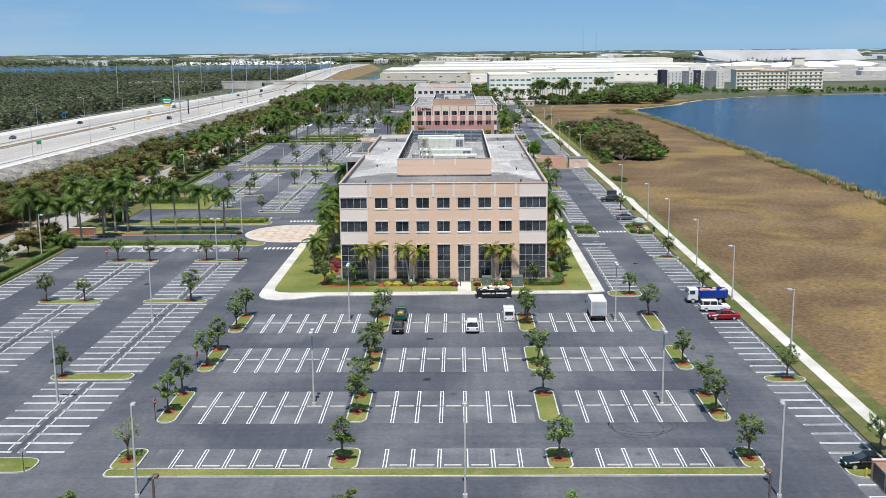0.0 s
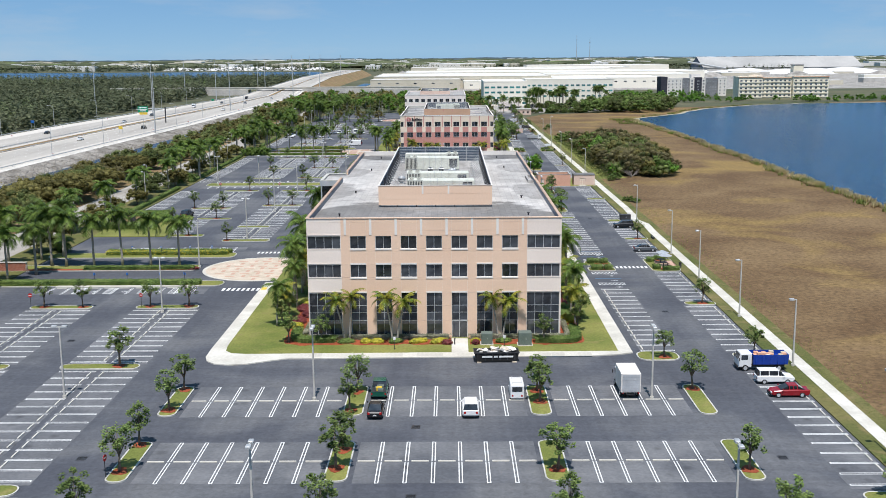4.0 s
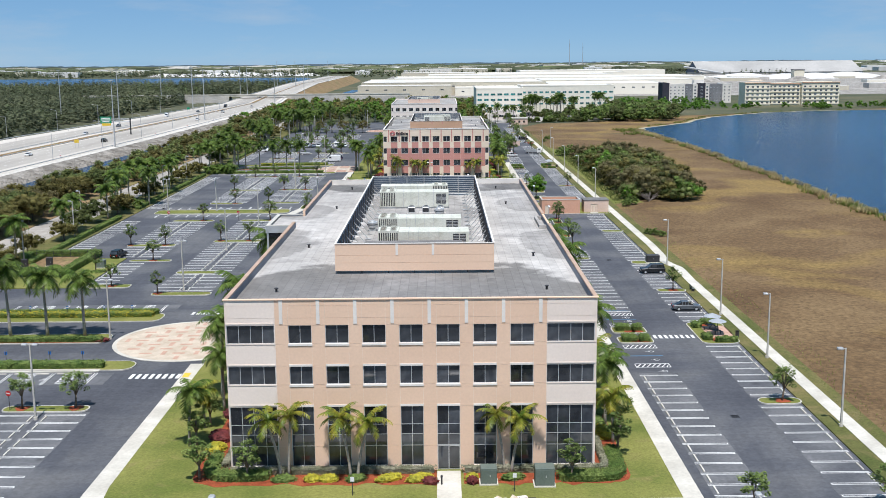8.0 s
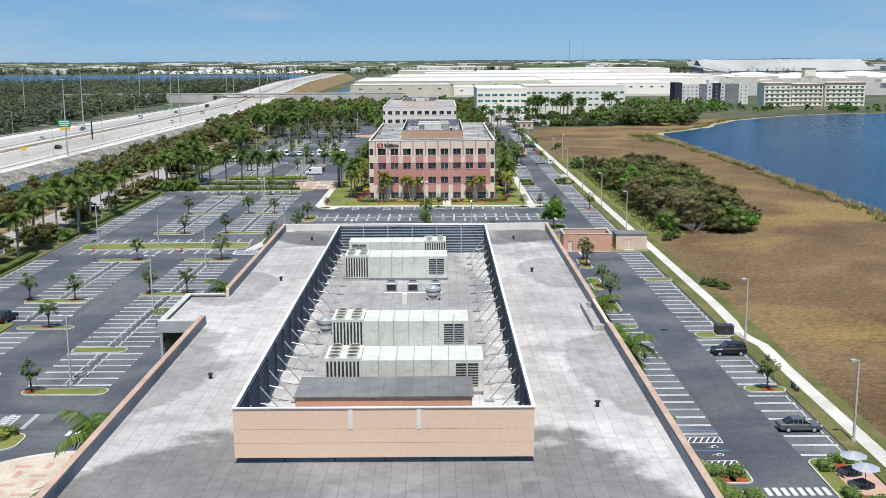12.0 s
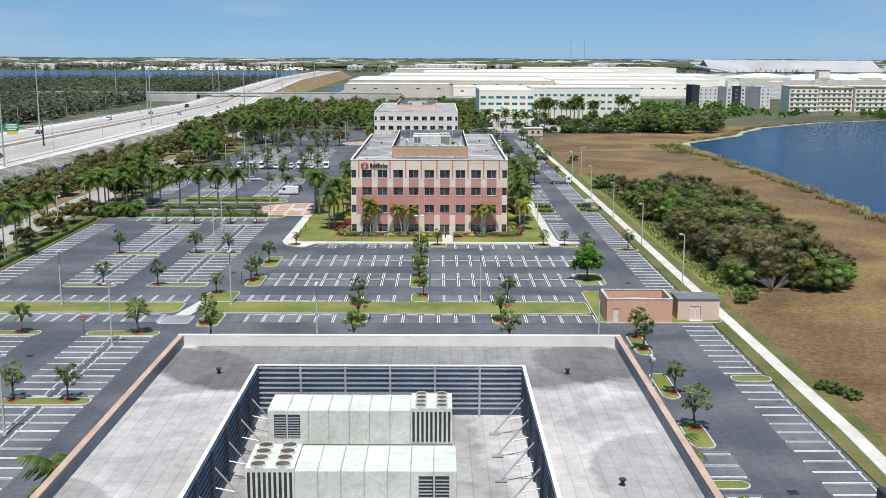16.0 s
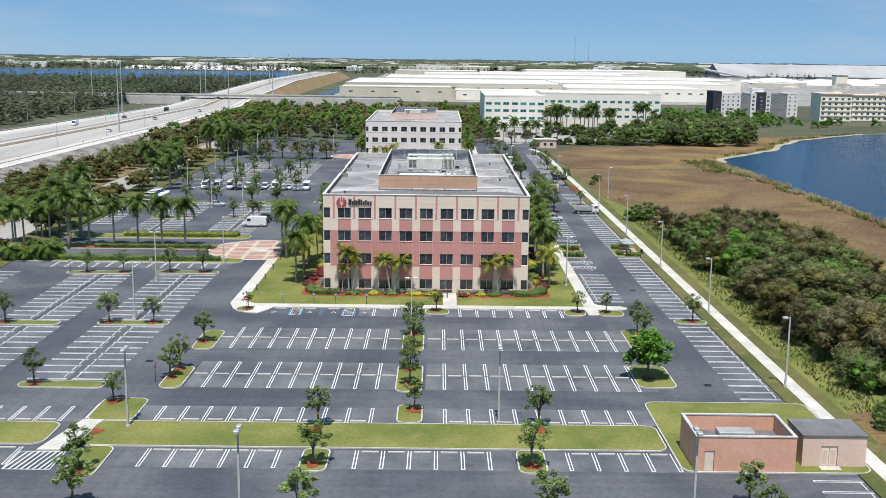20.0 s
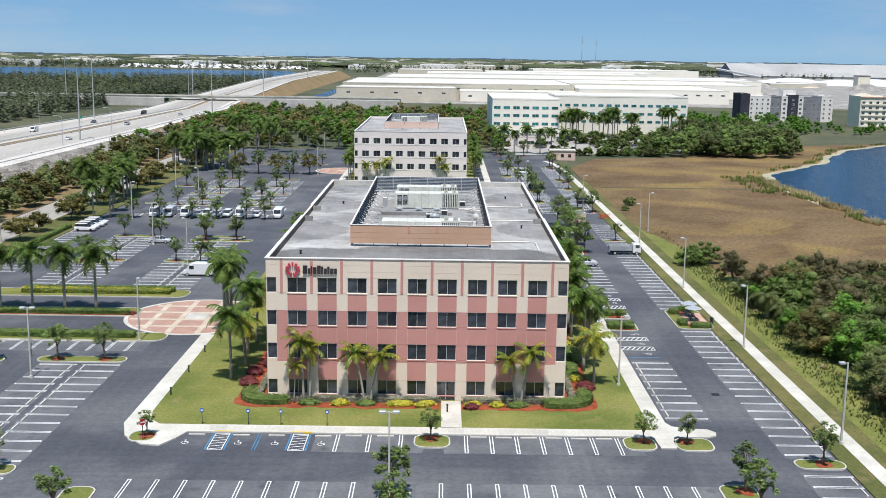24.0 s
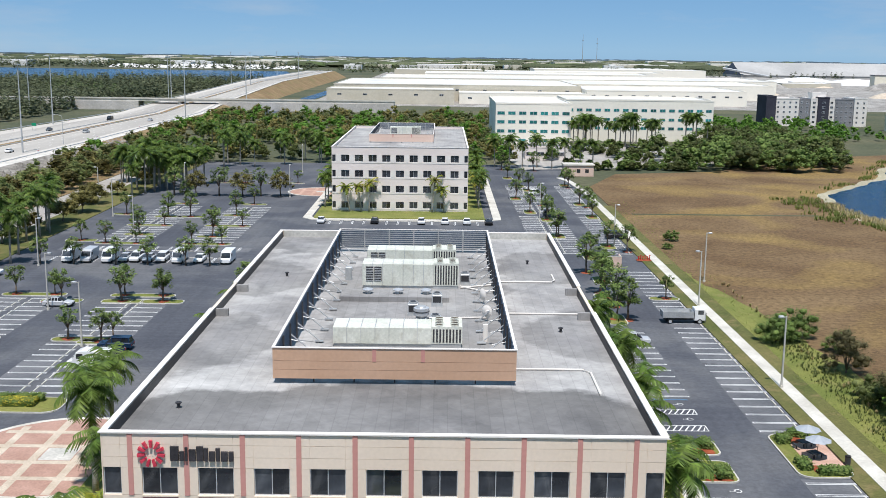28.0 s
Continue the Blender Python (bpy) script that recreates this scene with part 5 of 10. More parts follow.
roof_unit(-10.6, 0.8, 267.6, 270.6, rz1, 2.5, 1, "rooftop plant")
roof_unit(-10.2, 0.9, 257.6, 261.2, rz1, 2.7, -1, "rooftop plant")
roof_unit(-8.8, 2.4, 229.8, 233.4, rz1, 2.7, -1, "rooftop plant")
roof_unit(-8.2, 3.2, 218.6, 222.2, rz1, 2.7, -1, "rooftop plant")
solo("plant_room", M().bevbox(-9.6, 2.2, 213.2, 217.4, rz1, rz1 + 1.7, 0.05), shed_wall, "low salmon plant housing with a grey roof", "roof housing")
solo("plant_room_roof", M().box(-9.7, 2.3, 213.1, 217.5, rz1 + 1.7, rz1 + 1.8), roof_dark, "grey roof of the low plant housing", "roof housing")
for x in (-4.9, -2.7, -0.4):
    condenser_unit(x, 251.6, rz1)
def exhaust_fan(x, y, z):
    ob = thing("exhaust_fan", x, y, z, 0, "round mushroom-shaped metal exhaust fan on a kerb", "exhaust fan", "exhaust fans")
    part("kerb", M().bevbox(-0.5, 0.5, -0.5, 0.5, 0, 0.35, 0.04), galv, ob)
    part("drum", M().tube([(0, 0, 0.35), (0, 0, 0.6), (0, 0, 1.25), (0, 0, 1.3)], [0.4, 0.72, 0.72, 0.6], 16), alu, ob)
    part("ring", M().tube([(0, 0, 0.9), (0, 0, 0.98)], 0.76, 16), dark_metal, ob)
    part("cowl", M().tube([(0, 0, 1.3), (0, 0, 1.42), (0, 0, 1.5)], [0.5, 0.42, 0.15], 14), galv, ob)


exhaust_fan(-0.6, 248.6, rz1)
exhaust_fan(-10.0, 236.0, rz1)
solo("pipe_run", M().tube([(-5.6, 250.2, rz1 + 0.35), (0.4, 250.2, rz1 + 0.35)], 0.07, 6).tube([(-3.4, 250.2, rz1 + 0.35), (-3.4, 247.4, rz1 + 0.35)], 0.06, 6).box(-3.65, -3.15, 247.0, 247.4, rz1, rz1 + 1.0), trim_white, "white insulated pipes feeding the condensing units", "pipe")
for x, y in ((-8.0, 236.4), (-5.6, 237.0)):
    condenser_unit(x, y, rz1, 1.0)


def roof_vent(x, y, z, group="roof vents"):
    ob = thing("roof_vent", x, y, z, 0, "small dark vent pipe on the roof", "vent", group)
    part("pipe", M().tube([(0, 0, 0), (0, 0, 0.35)], 0.12, 8), dark_metal, ob)
    part("cap", M().tube([(0, 0, 0.35), (0, 0, 0.42), (0, 0, 0.48)], [0.22, 0.22, 0.08], 10), dark_metal, ob)


for x, y in ((-17.6, 197.0), (10.8, 197.2), (-17.4, 223), (11.0, 216), (-17.2, 258), (10.4, 262), (-16.8, 283), (9.8, 283)):
    roof_vent(x, y, rz1)

# --- the pink block
B2 = thing("office_building", -2.1, 479, 0, 0, "four-storey pink and cream stucco office block with a dark sign", "office building")
B2.matrix_basis = Matrix.Identity(4)
cx0, cx1, cy0, cy1, cz = -19.75, 15.55, 442.0, 516.6, 17.15
bays2 = [-16.13 + 3.512 * i for i in range(9)]
floors2 = ((13.07, 14.89), (9.14, 10.95), (5.12, 6.99), (0.78, 2.55))
ops, wins = [], []
for c in bays2:
    for z0, z1 in floors2:
        if z0 < 1 and abs(c - 1.43) < 0.3:
            ops.append((c - 1.12, c + 1.12, 0.0, 2.55))
            continue
        ops.append((c - 1.12, c + 1.12, z0, z1))
        wins.append((c - 1.12, z0, 2.24, z1 - z0, 2, ()))
for a in (cx0 + 0.08, cx1 - 1.2):
    for z0, z1 in floors2:
        ops.append((a, a + 1.12, z0, z1))
        wins.append((a, z0, 1.12, z1 - z0, 1, ()))
xs = sorted({cx0, cx1, cx0 + 0.08, cx0 + 1.2, cx1 - 1.2, cx1 - 0.08, *[c - 1.12 for c in bays2], *[c + 1.12 for c in bays2]})
zs = sorted({0.0, 0.78, 2.55, 4.75, 5.12, 6.99, 9.14, 10.95, 13.07, 14.89, 15.6, 16.4, cz})


def tint2(x, z):
    col = any(abs(x - c) < 1.13 for c in bays2)
    if x < cx0 + 1.25 or x > cx1 - 1.25 or z > 13.0 or z < 2.5:
        return cream
    if 10.9 < z < 13.0 or 2.5 < z < 4.75:
        return pink if col else cream
    return pink


front2 = frame_pose(0, cy0, 0)
grid_wall(B2, xs, zs, ops, tint2, front2)
for w in wins:
    add_window(B2, *w, front2)
for c in bays2:
    for z0, z1 in floors2:
        part("window_sill", M().box(c - 1.14, c + 1.14, -0.06, 0.1, z0 - 0.1, z0 - 0.004), cream if z0 > 13 else pink, B2, at=front2)
for i in range(10):
    x = -17.93 + 3.512 * i
    part("pilaster_strip", M().box(x - 0.16, x + 0.16, -0.05, -0.002, 13.05, cz - 0.03), pink, B2, at=front2)
part("door", M().box(0.31, 0.39, 0.16, 0.24, 0.05, 2.5).box(2.47, 2.55, 0.16, 0.24, 0.05, 2.5).box(1.39, 1.47, 0.16, 0.24, 0.05, 2.5).box(0.31, 2.55, 0.16, 0.24, 2.4, 2.54).box(0.31, 2.55, 0.16, 0.24, 0.05, 0.2), alu, B2, "glass double door in an aluminium frame", at=front2)
for a in (0.39, 1.47):
    part("door_pane", M().box(a, a + 1.0, 0.19, 0.21, 0.2, 2.4), dark_glass, B2, at=front2)
for name, rz, ox, oy, length in (("left", -90, cx0, cy1, cy1 - cy0), ("right", 90, cx1, cy0, cy1 - cy0), ("rear", 180, cx1, cy1, cx1 - cx0)):
    n = int(length / 3.52)
    step = length / n
    so, sw = [], []
    for i in range(n):
        c = step * (i + 0.5)
        for z0, z1 in floors2:
            so.append((c - 1.12, c + 1.12, z0, z1))
            sw.append((c - 1.12, z0, 2.24, z1 - z0, 2, ()))
    xs2 = sorted({0.0 if rz == 180 else 0.3, length if rz == 180 else length - 0.3, *[a for a, *_ in so], *[b for _, b, *_ in so]})
    place = pose(ox, oy, 0, 0, 0, rz)
    grid_wall(B2, xs2, sorted({0.0, 0.78, 2.55, 2.85, 4.75, 5.12, 6.99, 9.14, 10.95, 13.07, 14.89, cz}), so, lambda x, z: cream if z > 11 or z < 2.8 else pink, place, panels=False)
    window_run(B2, sw, place)
# another added dark box; its colour stands in for unlit rooms
part("core", M().box(cx0 + 0.9, cx1 - 0.9, cy0 + 0.9, cy1 - 0.9, 0, 15.8), dark_metal, B2, "solid dark box in place of the unlit rooms behind the tinted glass")
rz2 = 16.35
roof_slab(B2, cx0, cx1, cy0, cy1, rz2, roof_mid)
coping(B2, [(cx0 + 0.12, cy0 + 0.12), (cx1 - 0.12, cy0 + 0.12)], cz, trim_white)
coping(B2, [(cx0 + 0.12, cy1 - 0.12), (cx1 - 0.12, cy1 - 0.12)], cz, trim_white)
for x in (cx0 + 0.12, cx1 - 0.12):
    coping(B2, [(x, cy0 + 0.12), (x, 474.2)], cz, trim_white)
    coping(B2, [(x, 484.6), (x, cy1 - 0.12)], cz, trim_white)
for s, x in ((1, cx0), (-1, cx1)):
    part("flashing", M().box(min(x + s * 0.31, x + s * 0.36), max(x + s * 0.31, x + s * 0.36), cy0 + 0.4, cy1 - 0.4, rz2, cz - 0.1), dark_metal, B2, "dark flashing up the inside of the parapet")
    a, b = sorted((x + s * 0.32, x + s * 1.5))
    part("parapet_step", M().box(a, b, 474.2, 474.6, rz2, cz - 0.1), roof_mid, B2)
    part("parapet_step", M().box(a, b, 484.2, 484.6, rz2, cz - 0.1), roof_mid, B2)
part("flashing", M().box(cx0 + 0.4, cx1 - 0.4, cy1 - 0.36, cy1 - 0.31, rz2, cz - 0.02), kerb_mat, B2, "roof membrane turned up the parapet")
screen2 = thing("roof_screen", 0, 0, 0, 0, "peach clad screen wall round the roof plant", "roof screen")
tan_skin = material("tan_cladding", (0.50, 0.31, 0.20), (0.55, 0.35, 0.235), 0.15, 4.0, 0.8, fine=0.04)
screen_wall(screen2, -11.0, 7.0, 454.6, 506.7, 16.75, 19.1, tan_skin, pink, (-3.5, 0.1))
roof_unit(-7.6, 3.2, 464.6, 467.6, rz2, 1.7, 1, "rooftop plant", False)
roof_unit(-6.8, 3.2, 486.6, 489.4, rz2, 2.6, 1, "rooftop plant")
roof_unit(-6.8, 3.0, 493.8, 496.6, rz2, 2.7, 1, "rooftop plant")
for x, y in ((1.0, 479.4), (0.9, 470.8), (-1.2, 475.6), (3.9, 489.0)):
    condenser_unit(x, y, rz2, 1.0)


def conduit(pts, z, group):
    ob = solo("roof_conduit", M().tube([(x, y, z) for x, y in pts], 0.09, 6), trim_white, "white pipe lying across the roof", "pipe", group)


conduit([(7.2, 458.6), (12.4, 458.6), (13.0, 457.8), (13.0, 452.6)], rz2 + 0.1, "roof pipes")
conduit([(7.2, 476.2), (14.4, 476.2)], rz2 + 0.1, "roof pipes")
conduit([(7.2, 490.0), (13.2, 490.0), (13.6, 491), (13.6, 494)], rz2 + 0.1, "roof pipes")
conduit([(-0.8, 474.0), (5.8, 474.6)], rz2 + 0.1, "roof pipes")


def dish(x, y, z, turn):
    ob = thing("satellite_dish", x, y, z, turn, "white satellite dish on a short post", "satellite dish", "roof dishes")
    part("post", M().tube([(0, 0, 0), (0, 0, 0.9)], 0.05, 8), galv, ob)
    rings = [[(r * math.cos(2 * math.pi * q / 16), -0.15 - 0.4 * (1 - r * r / 0.36) * 0.4, 0.95 + r * math.sin(2 * math.pi * q / 16)) for q in range(16)] for r in (0.6, 0.42, 0.22, 0.05)]
    part("reflector", M().loft(rings), trim_white, ob)
    part("feed_arm", M().tube([(0, -0.3, 0.5), (0, -0.9, 0.95)], 0.03, 6), galv, ob)


dish(5.6, 480.4, rz2, -60)
dish(5.7, 473.6, rz2, -40)
for x, y in ((-16.6, 449), (12.0, 470), (-15.4, 492), (11.4, 500)):
    roof_vent(x, y, rz2)

solo("vent_platform", M().box(-8.6, 2.2, 480.6, 483.8, rz2, rz2 + 0.5), roof_mid, "low membrane-covered platform on the roof", "roof platform")
for x in (-5.9, -2.9, -0.1):
    ob = thing("mushroom_vent", x, 482.2, rz2 + 0.5, 0, "squat round metal vent on the roof platform", "vent", "mushroom vents")
    part("neck", M().tube([(0, 0, 0), (0, 0, 0.3)], 0.3, 10), galv, ob)
    part("cap", M().tube([(0, 0, 0.3), (0, 0, 0.42), (0, 0, 0.55)], [0.55, 0.55, 0.2], 12), alu, ob)
exhaust_fan(-0.4, 473.4, rz2)
solo("switch_box", M().bevbox(5.0, 5.4, 466.6, 466.9, rz2, rz2 + 1.5, 0.03), trim_white, "tall white switch box on the roof", "electrical box", "roof boxes")
solo("switch_box", M().bevbox(-8.9, -8.2, 490.2, 490.9, rz2, rz2 + 1.4, 0.04), galv, "grey electrical cabinet beside the air handler", "electrical box", "roof boxes")
conduit([(3.4, 487.4), (5.6, 485.4), (7.0, 485.4)], rz2 + 0.12, "roof pipes")
conduit([(3.4, 486.8), (6.9, 488.4)], rz2 + 0.12, "roof pipes")
# sign on the pink block
sign = thing("wall_sign", -13.5, cy0 - 0.02, 15.85, 0, "dark lettered wall sign with a red sunburst emblem", "sign")
sign_dark = material("sign_black", (0.03, 0.028, 0.03), (0.05, 0.045, 0.05), 1.0, 6.0, 0.5)
sign_rose = material("sign_rose", (0.50, 0.03, 0.06), (0.58, 0.06, 0.09), 1.0, 6.0, 0.5)
for i in range(11):
    a = radians(90 + 32.7 * i)
    r0, r1, wd = 0.40, 0.86, 0.105
    c, s = math.cos(a), math.sin(a)
    pts = [(-3.1 + c * r0 - s * wd * 0.6, s * r0 + c * wd * 0.6), (-3.1 + c * r1 - s * wd, s * r1 + c * wd), (-3.1 + c * r1 + s * wd, s * r1 - c * wd), (-3.1 + c * r0 + s * wd * 0.6, s * r0 - c * wd * 0.6)]
    part("emblem_ray", M().loft([[(x, -0.18, z) for x, z in pts], [(x, 0.0, z) for x, z in pts]]), sign_rose, sign, "red ray of the emblem")
for x, w, h in ((-1.9, 0.52, 0.95), (-1.32, 0.3, 0.62), (-0.98, 0.16, 0.9), (-0.74, 0.42, 0.75), (-0.26, 0.42, 0.95), (0.2, 0.26, 0.85), (0.52, 0.36, 0.62), (0.94, 0.26, 0.85), (1.26, 0.42, 0.62), (1.74, 0.3, 0.62)):
    part("sign_bar", M().box(x, x + w, -0.16, 0.0, -0.45, -0.45 + h), sign_dark, sign, "dark block in place of a letter")

# --- the pale block
B3 = thing("office_building", -9.3, 682, 0, 0, "four-storey pale stucco office block with small square windows", "office building")
B3.matrix_basis = Matrix.Identity(4)
ex0, ex1, ey0, ey1, ez = -26.6, 8.0, 646.0, 719.0, 16.4
floors3 = ((12.65, 14.4), (8.75, 10.5), (4.85, 6.6), (0.8, 2.5))
for rz, ox, oy, length, n in ((0, ex0, ey0, ex1 - ex0, 9), (-90, ex0, ey1, ey1 - ey0, 20), (90, ex1, ey0, ey1 - ey0, 20), (180, ex1, ey1, ex1 - ex0, 9)):
    st = (length - 3.4) / n
    so, sw = [], []
    for z0, z1 in floors3:
        for i in range(n):
            c = 1.7 + st * (i + 0.5)
            so.append((c - 1.05, c + 1.05, z0, z1))
            sw.append((c - 1.05, z0, 2.1, z1 - z0, 2, ()))
        if not rz:
            for a in (0.12, length - 1.02):
                so.append((a, a + 0.9, z0, z1))
                sw.append((a, z0, 0.9, z1 - z0, 1, ()))
    xs3 = sorted({0.3 if abs(rz) == 90 else 0.0, length - 0.3 if abs(rz) == 90 else length, *[a for a, *_ in so], *[b for _, b, *_ in so]})
    place = pose(ox, oy, 0, 0, 0, rz)
    grid_wall(B3, xs3, sorted({0.0, ez, 11.6, 15.2, *[a for a, _ in floors3], *[b for _, b in floors3]}), so, lambda x, z: pale_wall, place, panels=False)
    if rz:
        window_run(B3, sw, place)
        continue
    for w in sw:
        add_window(B3, *w, place)
    for z0, z1 in floors3:
        part("sill_course", M().box(0.02, length - 0.02, -0.06, -0.002, z0 - 0.34, z0 - 0.06), trim_white, B3, "white sill course", at=place)
        for i in range(n + 1):
            c = 1.7 + st * i
            part("wall_panel", M().box(c - 0.55, c + 0.55, -0.03, -0.002, z0, z1), trim_white, B3, at=place)
# added filler box, dark colour for the shade indoors
part("core", M().box(ex0 + 0.9, ex1 - 0.9, ey0 + 0.9, ey1 - 0.9, 0, 15.2), dark_metal, B3, "solid dark box in place of the unlit rooms behind the tinted glass")
roof_slab(B3, ex0, ex1, ey0, ey1, 15.8, roof_mid)
coping(B3, [(ex0 + 0.12, ey0 + 0.12), (ex1 - 0.12, ey0 + 0.12)], ez, trim_white)
coping(B3, [(ex0 + 0.12, ey1 - 0.12), (ex1 - 0.12, ey1 - 0.12)], ez, trim_white)
for x in (ex0 + 0.12, ex1 - 0.12):
    coping(B3, [(x, ey0 + 0.12), (x, ey1 - 0.12)], ez, trim_white)
screen3 = thing("roof_screen", 0, 0, 0, 0, "tan clad screen wall round the roof plant", "roof screen")
screen_wall(screen3, -18.4, -1.0, 665.5, 710.0, 16.1, 18.2, shed_pale, pink, (-12, -7))
roof_unit(-14, -5, 690, 693, 15.8, 2.5, 1, "rooftop plant")

# ---------- plants ----------
def leaf_quad(m, p, size, lift=0.35):
    """One small leaf spray: a bent quad of any direction, leaning upwards."""
    a = rng.uniform(0, 2 * math.pi)
    d = Vector((math.cos(a), math.sin(a), rng.uniform(-0.4, 0.4))).normalized()
    n = Vector((rng.gauss(0, 0.5), rng.gauss(0, 0.5) - 0.15, lift + 0.45 + rng.random())).normalized()
    s = d.cross(n).normalized()
    d, s = d * size * 0.7, s * size * 0.52
    m.poly(p - d * 0.6 - s, p - d * 0.5 + s, p + d)


ICO = [Vector(v).normalized() for v in ((0, 1, 1.618), (0, -1, 1.618), (0, 1, -1.618), (0, -1, -1.618), (1, 1.618, 0), (-1, 1.618, 0), (1, -1.618, 0), (-1, -1.618, 0), (1.618, 0, 1), (-1.618, 0, 1), (1.618, 0, -1), (-1.618, 0, -1))]
ICO_F = [(a, b, c) for a in range(12) for b in range(a + 1, 12) for c in range(b + 1, 12) if max((ICO[a] - ICO[b]).length, (ICO[b] - ICO[c]).length, (ICO[a] - ICO[c]).length) < 1.1]
ICO_F = [f if (ICO[f[1]] - ICO[f[0]]).cross(ICO[f[2]] - ICO[f[0]]).dot(ICO[f[0]]) > 0 else (f[0], f[2], f[1]) for f in ICO_F]


def knot(m, c, r):
    """The dense leafy heart of one clump, an uneven lump."""
    n = len(m.v)
    m.v += [tuple(c + Vector((v.x, v.y, v.z * 0.8)) * r * rng.uniform(0.7, 1.15)) for v in ICO]
    m.f += [tuple(n + i for i in f) for f in ICO_F]


def crown(m, clumps, per, size, heart=0.0):
    if heart:
        for c, r in clumps:
            knot(m, c, r * heart)
        m.soft = len(m.f)
    for c, r in clumps:
        for i in range(per):
            v = Vector((rng.gauss(0, 1), rng.gauss(0, 1), rng.gauss(0, 0.75)))
            v = v.normalized() * r * (0.35 + 0.65 * rng.random() ** 0.6)
            leaf_quad(m, c + v, size * rng.uniform(0.7, 1.35))


def tree_meshes(height, spread, bole, clumps, per, leaf, leaf_mat, airy=1.0, heart=0.0):
    """Trunk with limbs, and a crown of leaf sprays in uneven clumps on the limbs' ends."""
    wood, leaves, spots = M(), M(), []
    lean = Vector((rng.uniform(-0.12, 0.12), rng.uniform(-0.12, 0.12), 1))
    fork = lean * bole
    r0 = 0.035 * height ** 0.8
    wood.tube([(0, 0, -0.1), lean * bole * 0.5, fork], [r0 * 1.25, r0, r0 * 0.8], 7)
    for i in range(clumps):
        a = 2.4 * i + rng.uniform(-0.4, 0.4)
        f = (i + 0.5) / clumps
        rr = spread * (0.25 + 0.72 * math.sqrt(f) * rng.uniform(0.75, 1.1)) * (1.0 if i % 3 else 0.55)
        z = bole + (height - bole) * rng.uniform(0.18, 0.95) * (1.0 - 0.45 * (rr / spread) ** 2)
        tip = Vector((math.cos(a) * rr, math.sin(a) * rr, z))
        spots.append((tip, spread * rng.uniform(0.22, 0.36) * airy))
        if i < 9:
            wood.tube([fork * 0.92, fork.lerp(tip, 0.5) + Vector((0, 0, 0.12 * spread)), tip], [r0 * 0.55, r0 * 0.32, r0 * 0.12], 5)
    crown(leaves, spots, per, leaf, heart)
    return wood.mesh("trunk", bark, True), leaves.mesh("crown", leaf_mat)


OAKS = [tree_meshes(4.8 + 0.5 * (k % 2), 1.50 + 0.11 * k, 1.7, 25, 46, 0.21, oak_leaf, 0.82) for k in range(4)]
SPARSE = tree_meshes(5.2, 1.7, 1.7, 24, 13, 0.19, oak_leaf, 0.85)
BRIGHT = [tree_meshes(5.3, 2.3, 1.3, 40, 100, 0.26, bright_leaf, 0.95, 0.5)]
BROAD = [tree_meshes(7.6, 4.9, 2.0, 46, 72, 0.33, (olive_leaf, thicket_leaf, olive_leaf, olive_leaf)[k], 0.95, 0.66) for k in range(4)]
FINE = [tree_meshes(7.5, 3.6, 2.0, 34, 56, 0.36, brown_leaf if k else olive_leaf, 0.9, 0.35) for k in range(2)]
SHRUBS = [tree_meshes(h, w, 0.4, n, 105, 0.16, mt, 1.0, 0.62) for mt, h, w, n in ((thicket_leaf, 4.8, 3.0, 40), (bright_leaf, 3.8, 2.6, 34), (brown_leaf, 5.2, 2.8, 34), (hedge_leaf, 4.2, 3.0, 36), (olive_leaf, 4.8, 3.0, 38), (thicket_leaf, 3.4, 3.2, 36))]


def tree(meshes, x, y, size, label, category, group, name="tree", z=0.12):
    ob = thing(name, x, y, z, rng.uniform(0, 360), label, category, group)
    ob.scale = (size * rng.uniform(0.92, 1.08), size * rng.uniform(0.92, 1.08), size)
    part("trunk", meshes[0], None, ob)
    part("crown", meshes[1], None, ob)
    return ob


for i, (x, y, kind, size) in enumerate(TREES):
    if kind == "bright":
        tree(BRIGHT[0], x, y, size, "full bright green tree on a kerbed car park island", "tree", "car park trees")
    elif abs(y - 107.6) < 0.8 and x < -30:
        tree(SPARSE, x, y, size, "thin young oak with few leaves in red mulch", "tree", "car park trees")
    else:
        tree(OAKS[i % 4], x, y, size, "young oak with an airy dark green crown in red mulch", "tree", "car park trees")


for i, (x, y) in enumerate(((-65, 633), (-59.6, 633), (-65, 608), (-48.6, 606), (-49, 636), (-76, 636), (-60, 546), (-50.2, 546), (-43.6, 546), (-67, 521), (-46, 522), (-31, 552), (-66, 655), (-48, 655), (-75, 600))):
    island(x - 3.4, x + 3.4, y - 1.3, y + 1.3, 1.0, ((x, y),))
    tree(OAKS[i % 4], x, y, rng.uniform(0.95, 1.3), "young green tree on a northern car park island", "tree", "northern trees")
for i, x in enumerate((-73, -67, -60.5, -54, -49, -43.5)):
    tree(FINE[0] if i % 2 else OAKS[1], x, 671 + rng.uniform(-1, 1), 0.95 if i % 2 else 1.6, "round-crowned tree in the hedge strip of the northern car park", "tree", "northern trees")
for x in (-74.5, -68.2, -60.2, -54.2, -47.0, -42.4):
    tree(OAKS[rng.randrange(4)], x, 575.4, 1.15, "full green tree between the parked vans", "tree", "northern trees", z=0.0)

for x, y, a, b in ((-61.6, 278.6, 4.0, 1.5), (-60.6, 303.2, 4.4, 1.0)):
    island(x - a, x + a, y - b, y + b, 1.0, ((x + 0.5, y),))
    tree(OAKS[2], x + 0.5, y, 0.95, "young oak with an airy green crown on a car park island", "tree", "car park trees")
